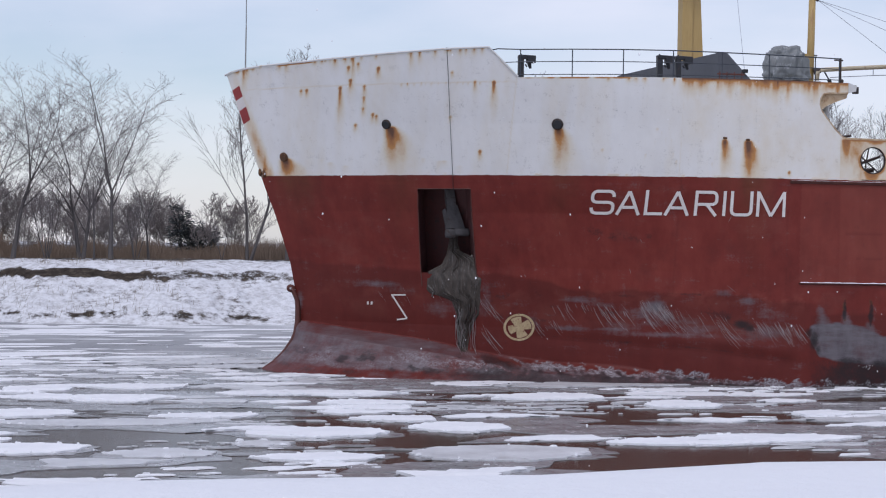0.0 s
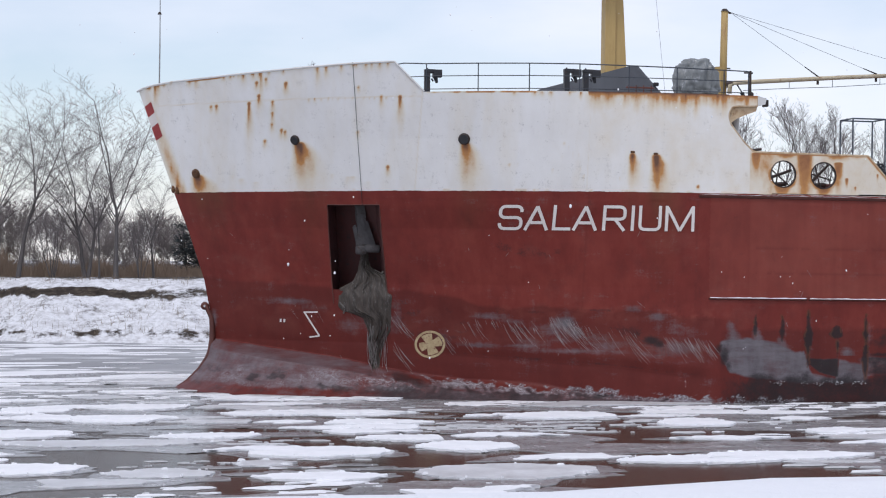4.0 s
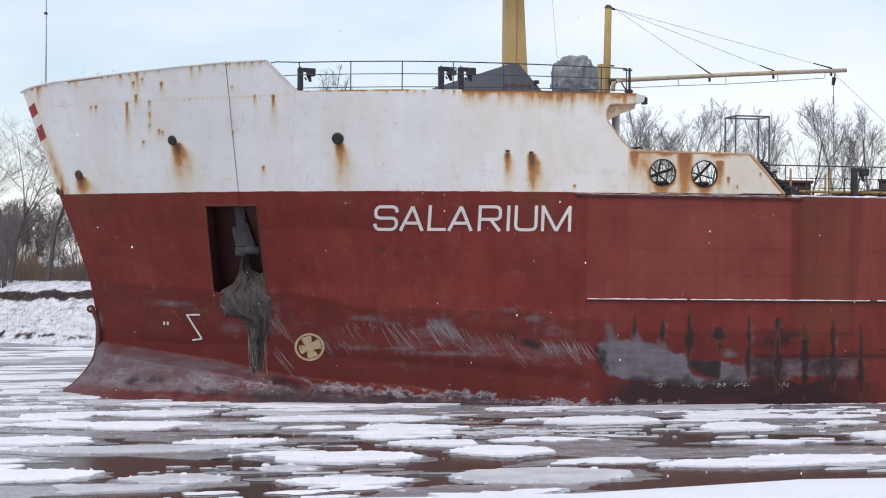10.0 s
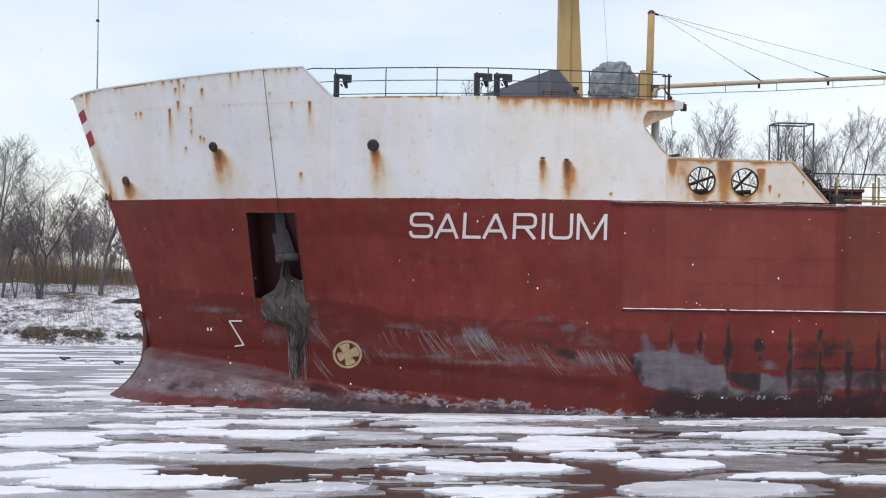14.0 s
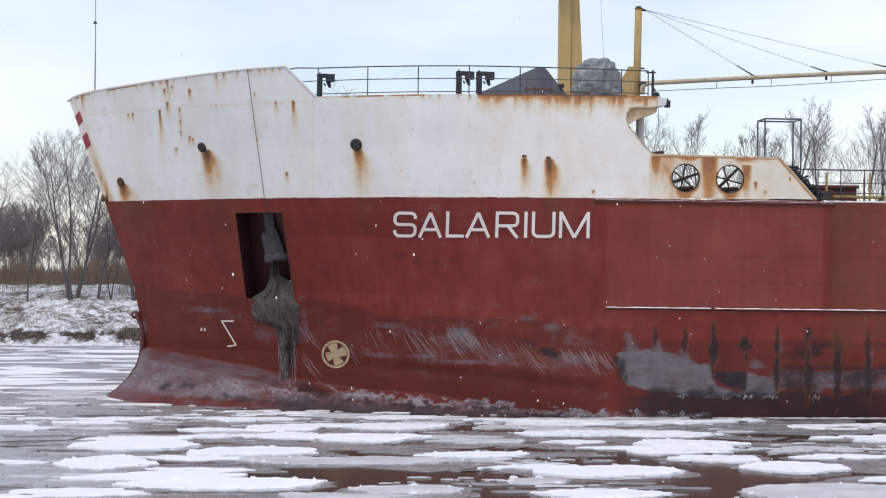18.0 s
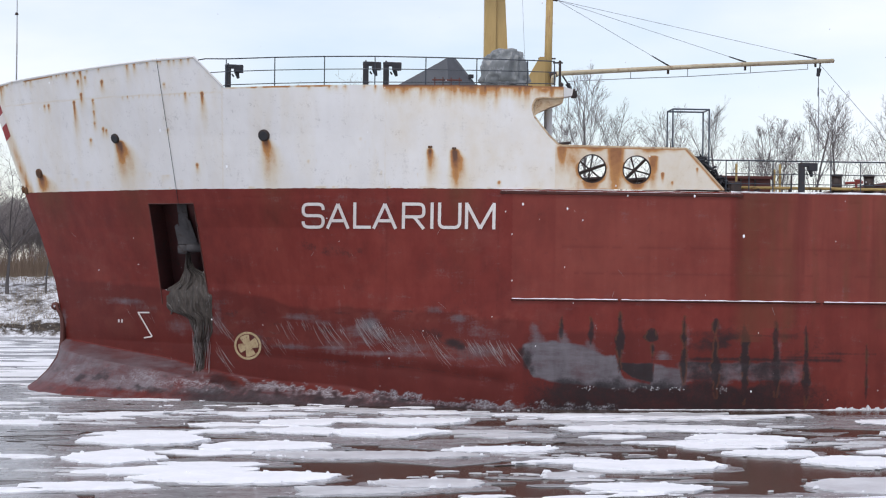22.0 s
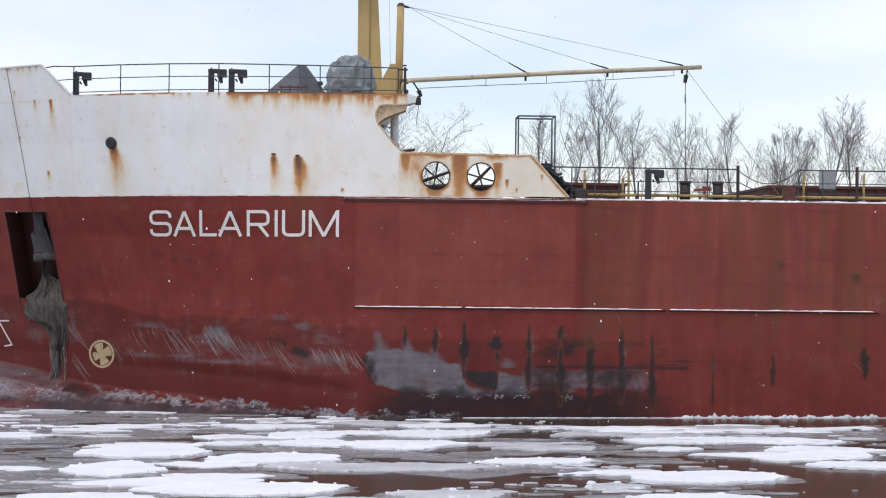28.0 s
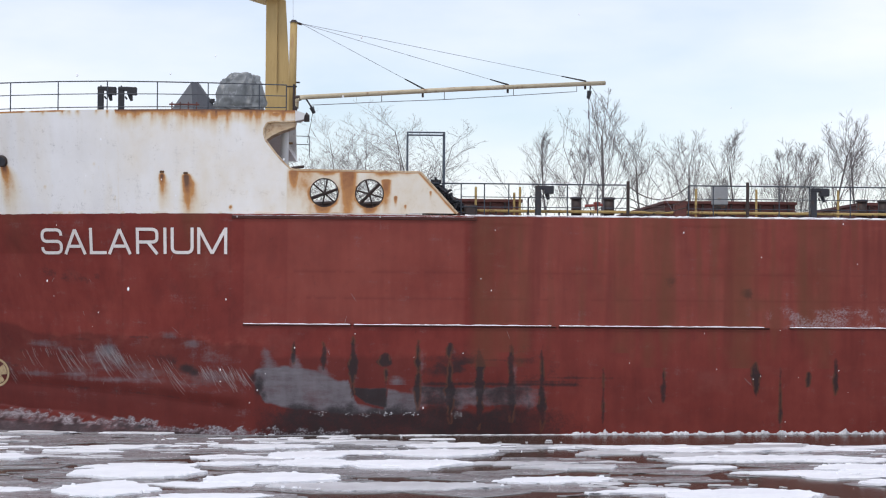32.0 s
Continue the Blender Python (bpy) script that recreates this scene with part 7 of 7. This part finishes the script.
# ---- trees ----
def grow(seed, height, stems, spread, lean=0.0, depth=4, clump=False, fork=0.0):
    """A bare tree as tapered limbs: lists of (a, b, radius a, radius b, level). One or more leaders carry
    ascending branches, these carry shoots, and the shoots twigs."""
    rng = random.Random(seed)
    segs = []
    least = (0.03, 0.016, 0.009, 0.006, 0.005)

    def limb(p, d, length, r, level, rise):
        n = (9, 6, 4, 2, 1)[level]
        pts = []
        for k in range(n):
            wob = Vector((rng.gauss(0, 1), rng.gauss(0, 1), rng.gauss(0, 0.4))) * (0.055, 0.095, 0.13, 0.18, 0.18)[level]
            d = (d + wob + Vector((0, 0, rise))).normalized()
            q = p + d * (length / n)
            r2 = max(r * (1 - (1.15 if level < 2 and not (level == 0 and fork) else 0.8) / n), least[level])
            segs.append((p, q, r, r2, level))
            pts.append((q, d, r2, (k + 1) / n))
            p, r = q, r2
        if level >= depth:
            return
        if level == 0 and fork:
            base = rng.uniform(0, 6.283)
            for i in range(3):
                a = base + i * 2.1 + rng.uniform(-0.4, 0.4)
                nd = (d + Vector((math.cos(a), math.sin(a), 0)) * rng.uniform(0.3, 0.75)).normalized()
                limb(p, nd, height * (1 - fork) * rng.uniform(0.8, 1.05), r * rng.uniform(0.7, 0.95), 1, 0.05)
            for i in range(4):
                q, dd, rr, _ = pts[rng.randint(4, n - 1)]
                a = rng.uniform(0, 6.283)
                limb(q, (dd + Vector((math.cos(a), math.sin(a), 0)) * 0.8).normalized(), height * rng.uniform(0.25, 0.42), rr * 0.45, 1, 0.08)
            return
        first = 0.30 if level == 0 else 0.2
        count = (12, 12 if fork else 8, 7 if fork else 5, 3)[level]
        for i in range(count):
            u = first + (1 - first) * (i + rng.uniform(0.1, 0.9)) / count
            q, dd, rr, _ = pts[min(int(u * n), n - 1)]
            a = rng.uniform(0, 2 * math.pi)
            out = Vector((math.cos(a), math.sin(a), rng.uniform(-0.1, 0.2)))
            nd = (dd + out * spread * rng.uniform(0.75, 1.35)).normalized()
            share = (0.60 * (1.1 - 0.78 * u), 0.46 * (1.1 - 0.5 * u), 0.5 * (1.1 - 0.5 * u), 0.55)[level]
            limb(q, nd, length * share * rng.uniform(0.7, 1.2), max(rr * rng.uniform(0.32, 0.55), least[level + 1]), level + 1, (0.10, 0.06, 0.04, 0.03)[level])

    for s in range(stems):
        a = 2 * math.pi * s / stems + rng.uniform(-0.5, 0.5)
        off = Vector((math.cos(a), math.sin(a), 0)) * (0.0 if stems == 1 else 0.35 if clump else 0.08)
        tilt = 0.0 if stems == 1 else 0.26 if clump else 0.14
        limb(Vector((0, 0, -0.3)) + off, Vector((math.cos(a) * tilt + lean, math.sin(a) * tilt, 1)).normalized(), height * rng.uniform(0.85, 1.0) * (fork or 1.0), height * (0.0145 if fork else 0.0128 if stems == 1 else 0.0105), 0, 0.02)
    k = height / max(s[1].z for s in segs)
    return [(a * k, b * k, r0, r1, l) for a, b, r0, r1, l in segs]


def tubes(segs, sides=None):
    v, f = [], []
    for a, b, r0, r1, level in segs:
        n = sides or (7 if level == 0 else 5 if level < 2 else 3)
        d = (b - a).normalized()
        u = d.orthogonal().normalized()
        w = d.cross(u)
        base = len(v)
        for p, r in ((a, r0), (b, r1)):
            for k in range(n):
                q = 2 * math.pi * k / n
                c = p + u * (math.cos(q) * r) + w * (math.sin(q) * r)
                v.append((c.x, c.y, c.z))
        for k in range(n):
            f.append((base + k, base + (k + 1) % n, base + n + (k + 1) % n, base + n + k))
    return v, f


def tree_kind(seed, height, stems, spread, lean=0.0, depth=4, clump=False, fork=0.0):
    segs = grow(seed, height, stems, spread, lean, depth, clump, fork)
    cut = 2 if fork else 1
    tree = thing("bare_tree", label="leafless deciduous tree on the snowy far bank", category="tree", group="bare trees on the bank")
    part("trunk", mesh_from("trunk", *tubes([s for s in segs if s[4] < cut]), BARK, True), None, tree)
    part("crown", mesh_from("crown", *tubes([s for s in segs if s[4] >= cut]), TWIG), None, tree, "fine bare grey-brown twigs")
    return tree, height


def build_trees():
    kinds = [tree_kind(3, 13.0, 1, 0.60), tree_kind(8, 13.0, 2, 0.62), tree_kind(15, 13.0, 1, 0.55), tree_kind(22, 13.0, 2, 0.52), tree_kind(31, 13.0, 1, 0.65, 0.06),
             tree_kind(44, 12.0, 5, 0.7, 0, 4, True), tree_kind(52, 13.0, 1, 1.05, 0.03, 4, False, 0.42), tree_kind(57, 13.0, 2, 1.0, 0.0, 4, False, 0.36), tree_kind(63, 13.0, 1, 1.1, 0.03, 4, False, 0.5)]
    spots = ((-4.0, 8, 14.6), (0.8, 7, 13.2), (2.9, 6, 15.2), (5.6, 6, 8.6), (10.8, 3, 3.6), (-10.6, 8, 13.0), (-14.9, 7, 11.4), (-19.3, 5, 12.2), (-25.4, 6, 11.4), (-6.6, 8, 12.6), (-1.6, 5, 5.0), (4.6, 5, 4.4), (-7.0, 5, 5.5), (1.7, 2, 7.5), (-12.6, 5, 6.0), (-17.5, 8, 9.0), (-28.0, 7, 10.0), (-31.0, 1, 11.8), (-22.5, 2, 7.0), (-16.6, 3, 6.0),
             (15.7, 0, 16.4), (12.8, 3, 13.8), (19.5, 4, 13.9), (23.1, 2, 13.3), (27.4, 3, 14.0), (30.4, 1, 11.8), (33.2, 0, 14.4), (35.5, 4, 14.2), (38.4, 2, 13.8), (40.2, 3, 13.6), (41.9, 1, 13.8), (45.0, 0, 13.9),
             (48.6, 2, 13.4), (52.6, 3, 14.6), (56.2, 1, 14.6), (59.5, 0, 14.0), (63.0, 2, 13.0), (24.6, 2, 10.5), (50.4, 4, 9.0))
    used = set()
    rng = random.Random(2)
    for x, k, h in spots:
        tree, h0 = kinds[k]
        y = 136.0 + rng.uniform(-1.2, 1.2)
        z = float(ground_height(np.array(x), np.array(y)))
        m = Matrix.Translation((x, y, z - 0.05)) @ pose(0, 0, 0, 0, 0, rng.uniform(0, 360) if k not in (4, 8) else 0)
        s = h / h0
        if k not in used:
            used.add(k)
            tree.matrix_basis = m @ Matrix.Scale(s, 4)
        else:
            c = copy_thing(tree, m)
            c.scale = (s, s, s)
    # dark irregular evergreen bush at the edge of the field, grey twiggy shrubs beside it
    x, y = 9.6, 151.0
    z = float(ground_height(np.array(x), np.array(y)))
    ev = thing("evergreen", pose(x, y, z + 0.5) @ Matrix.Scale(1.25, 4), "low dark spreading evergreen by the field", "tree")
    part("trunk", rod(bmesh.new(), (-0.6, 0, -0.2), (-0.9, 0, 2.8), 0.09, 0.03, 7), BARK, ev)
    v, f = [], []
    for cx, cz, r, n in ((0.8, 0.7, 0.85, 520), (-0.3, 0.7, 0.9, 480), (0.2, 1.2, 0.65, 320), (-0.9, 1.9, 0.40, 110), (-0.5, 2.2, 0.34, 80), (-1.1, 2.7, 0.28, 50), (-0.8, 1.2, 0.55, 160)):
        for i in range(n):
            a, e = rng.uniform(0, 6.283), rng.uniform(-1, 1)
            rr = r * rng.uniform(0.35, 1.12)
            c = Vector((cx + math.cos(a) * math.sqrt(1 - e * e) * rr * 1.2, math.sin(a) * math.sqrt(1 - e * e) * rr, max(cz + e * rr, 0.05)))
            d = Vector((math.cos(a), math.sin(a), rng.uniform(-0.2, 0.5))).normalized()
            w = d.cross(Vector((0, 0, 1))).normalized() * rng.uniform(0.04, 0.1)
            l = rng.uniform(0.15, 0.4)
            b = len(v)
            v += [tuple(c - w), tuple(c + w), tuple(c + d * l), tuple(c + d * l * 0.4 + Vector((0, 0, 0.05)))]
            f += [(b, b + 1, b + 2), (b, b + 3, b + 2), (b + 1, b + 3, b + 2)]
    part("crown", mesh_from("crown", v, f, NEEDLE), None, ev, "dense dark blue-green needles")


build_trees()


def woods():
    """The far wood and the brush at its foot, each one mass of twigs."""
    rng = random.Random(71)
    forms = []
    for seed, stems, clump, fk in ((101, 1, False, 0.4), (102, 2, False, 0.35), (103, 1, False, 0.0), (104, 4, True, 0.0), (105, 3, True, 0.0)):
        segs = [(a, b, r0 * 1.0 + 0.008, r1 * 0.9 + 0.008, l) for a, b, r0, r1, l in grow(seed, 7.0, stems, 0.95, 0.0, 3, clump, fk)]
        v, f = tubes(segs, 3)
        forms.append((np.array(v), np.array(f)))
    vs, fs, base = [], [], 0
    for k in range(150):
        if k % 5 < 3:
            x, h, y = rng.uniform(-60, -4), rng.uniform(3.8, 8.0), rng.uniform(148, 190)
        elif k % 5 == 3:
            x, h, y = rng.uniform(-6, 14), rng.uniform(3.0, 6.5), rng.uniform(150, 190)
        else:
            x, h, y = rng.uniform(-70, 14), rng.uniform(1.8, 3.6), rng.uniform(144, 152)
        fv, ff = forms[rng.randrange(5) if k % 5 < 4 else rng.choice((3, 4))]
        a, s = rng.uniform(0, 6.283), h / 7.0
        ca, sa = math.cos(a), math.sin(a)
        q = fv @ np.array(((ca, sa, 0), (-sa, ca, 0), (0, 0, 1))) * s
        vs.append(q + np.array((x, y, 4.0)))
        fs.append(ff + base)
        base += len(fv)
    verts, quads = np.concatenate(vs), np.concatenate(fs)
    me = bpy.data.meshes.new("far_wood")
    me.vertices.add(len(verts))
    me.vertices.foreach_set("co", verts.ravel())
    me.loops.add(len(quads) * 4)
    me.loops.foreach_set("vertex_index", quads.ravel())
    me.polygons.add(len(quads))
    me.polygons.foreach_set("loop_start", np.arange(0, len(quads) * 4, 4))
    me.update(calc_edges=True)
    me.materials.append(FAR_TWIG_HAZE)
    tagged(new("far_wood", me), "leafless wood behind the field, haze painted as paler twigs", "wood", "", "stuff")
    v, f = [], []
    for k in range(36000):
        x, y = rng.uniform(-60, 30), rng.uniform(142, 158)
        h = rng.uniform(0.6, 2.3) * (1.25 if x < -5 else 0.85) * (0.55 + 0.45 * math.sin(x * 0.5 + 2 * math.sin(x * 0.21)) ** 2)
        z = 4.0
        lean, lean2, w = rng.gauss(0, 0.22), rng.gauss(0, 0.2), rng.uniform(0.012, 0.03)
        b = len(v)
        v += [(x - w, y, z), (x + w, y, z), (x, y + w, z), (x + lean * h, y + lean2 * h, z + h)]
        f += [(b, b + 1, b + 3), (b + 1, b + 2, b + 3), (b + 2, b, b + 3)]
    tagged(new("brush", mesh_from("brush", v, f, BRUSH)), "band of brown winter brush", "brush", "", "stuff")
    # dry stalks poking through the bank's snow
    v, f = [], []
    for k in range(14000):
        x = rng.uniform(-46, 8)
        d = rng.uniform(0.4, 13)
        if x > -8 and (4.6 < d < 7.2 or rng.random() < 0.8):
            continue
        y = float(shore_y(np.array(x))) + d
        dense = float(vnoise(np.array(x * 0.45), np.array(y * 0.6), 91, 3))
        if dense < 0.47 and rng.random() < 0.85:
            continue
        z = float(ground_height(np.array(x), np.array(y)))
        h, w = rng.uniform(0.15, 0.75), rng.uniform(0.008, 0.016)
        b = len(v)
        v += [(x - w, y, z - 0.05), (x + w, y, z - 0.05), (x, y + w, z - 0.05), (x + rng.gauss(0, 0.25) * h, y + rng.gauss(0, 0.2) * h, z + h)]
        f += [(b, b + 1, b + 3), (b + 1, b + 2, b + 3), (b + 2, b, b + 3)]
    tagged(new("dry_grass", mesh_from("dry_grass", v, f, GRASS)), "dry grass stalks on the snowy bank", "grass", "", "stuff")


woods()


# ---- birds over the ice, falling snow ----
def make_bird(pale):
    bird = thing("gull", label="pale grey gull fluttering low over the ice" if pale else "dark gull fluttering low over the ice", category="bird", group="gulls over the ice")
    bm = bmesh.new()
    bmesh.ops.create_icosphere(bm, subdivisions=2, radius=1.0, matrix=Matrix.Diagonal((0.26, 0.10, 0.10, 1)))
    bmesh.ops.create_icosphere(bm, subdivisions=1, radius=0.07, matrix=Matrix.Translation((-0.26, 0, 0.06)))
    rod(bm, (0.2, 0, 0), (0.42, 0, 0.0), 0.06, 0.09, 6)
    mt = SNOW_GREY if pale else FEATHER
    bmesh.ops.scale(bm, vec=(0.72, 0.72, 0.72), verts=bm.verts)
    part("body", bm, mt, bird, "", True)
    wings = []
    for s in (-1, 1):
        bm = bmesh.new()
        vs = [bm.verts.new(p) for p in ((-0.12, 0, 0.03), (0.14, 0, 0.03), (0.12, s * 0.30, 0.06), (0.10, s * 0.62, 0.02), (-0.02, s * 0.60, 0.02), (-0.15, s * 0.30, 0.07))]
        bm.faces.new(vs)
        bmesh.ops.scale(bm, vec=(0.72, 0.72, 0.72), verts=bm.verts)
        bmesh.ops.solidify(bm, geom=bm.faces[:], thickness=0.012)
        wings.append((part("wing", bm, mt, bird), s))
    return bird, wings


SNOW_GREY = surface("gull_grey", (0.35, 0.35, 0.36), (0.55, 0.55, 0.56), 3, 14, 0.7, 0, 0.1)
BIRDS = [make_bird(False), make_bird(False), make_bird(True), make_bird(True)]
BIRD_TRACKS = (
    ((0, -42, 104, 0.15), (9.5, -40, 103, 0.2), (10.8, -12, 99, 0.9), (11.6, -7.15, 98, 0.45), (12.4, -7.6, 98, 0.5), (13.2, -8.2, 98, 0.5), (13.6, -8.7, 98, 0.75), (14.4, -11.3, 98, 0.5), (15.4, -24, 100, 1.2), (17, -44, 105, 0.3), (32, -45, 105, 0.15)),
    ((0, -44, 100, 0.15), (9.5, -42, 99, 0.2), (10.8, -11, 96, 0.8), (11.6, -6.1, 95, 0.4), (12.4, -6.1, 95, 0.35), (13.2, -6.1, 95, 0.4), (13.6, -6.2, 95, 0.6), (14.4, -7.7, 95, 0.55), (15.6, -22, 98, 1.4), (17.2, -46, 102, 0.3), (32, -47, 102, 0.15)),
    ((0, -48, 107, 0.15), (10, -46, 106, 0.2), (11.2, -14, 102, 0.9), (12.2, -9.4, 100, 0.4), (13.2, -9.9, 100, 0.3), (14.0, -8.4, 100, 0.4), (14.4, -10.2, 100, 0.35), (15.8, -26, 102, 1.2), (17.4, -48, 106, 0.3), (32, -49, 106, 0.15)),
    ((0, -50, 109, 0.15), (10, -48, 108, 0.2), (11.4, -15, 104, 0.9), (12.4, -5.6, 103, 0.6), (13.2, -5.4, 103, 0.7), (14.0, -6.2, 103, 0.7), (14.4, -7.2, 103, 1.0), (16.0, -26, 104, 1.4), (17.6, -50, 108, 0.3), (32, -51, 108, 0.15)),
)


def make_snowfall():
    rng = random.Random(61)
    v, f = [], []
    bm = bmesh.new()
    bmesh.ops.create_icosphere(bm, subdivisions=1, radius=1.0)
    pv, pf = [tuple(w.co) for w in bm.verts], [tuple(w.index for w in q.verts) for q in bm.faces]
    bm.free()
    for k in range(1300):
        y = rng.uniform(18, 54)
        x, z = y * rng.uniform(-0.42, 0.62), rng.uniform(-1, 52)
        r = rng.uniform(0.006, 0.013) * (1.0 if rng.random() < 0.9 else 1.5)
        b = len(v)
        v += [(x + px * r, y + py * r, z + pz * r * 1.5) for px, py, pz in pv]
        f += [tuple(i + b for i in q) for q in pf]
    return tagged(new("falling_snow", mesh_from("falling_snow", v, f, FLAKE)), "sparse falling snowflakes", "snowflakes", "", "stuff")


SNOWFALL = make_snowfall()


# ---- what moves ----
def motions():
    walk(ship, [(t, pose(30 + s, 78.4, 0, 0, 0.47, 0)) for t, s in SHIP_ROWS])
    for ob, track, turn, lift, spin in MOVERS:
        walk(ob, [(t, pose(x, y, lift, 0, 0, turn + spin * t / 32)) for t, x, y in track])
    for (bird, wings), track in zip(BIRDS, BIRD_TRACKS):
        walk(bird, [(t, pose(x, y, z, 0, 0, 15)) for t, x, y, z in track])
        for wing, s in wings:
            beat = [(0, 8), (9.5, 8)] + [(round(10 + 0.2 * k, 1), 42 if k % 2 else -18) for k in range(34)] + [(17.5, 8), (32, 8)]
            walk(wing, [(t, pose(0, 0, 0, s * a, 0, 0)) for t, a in beat])
    walk(SNOWFALL, [(t, pose(-0.12 * t, 0, -1.35 * t)) for t in (0, 8, 16, 24, 32)])


motions()
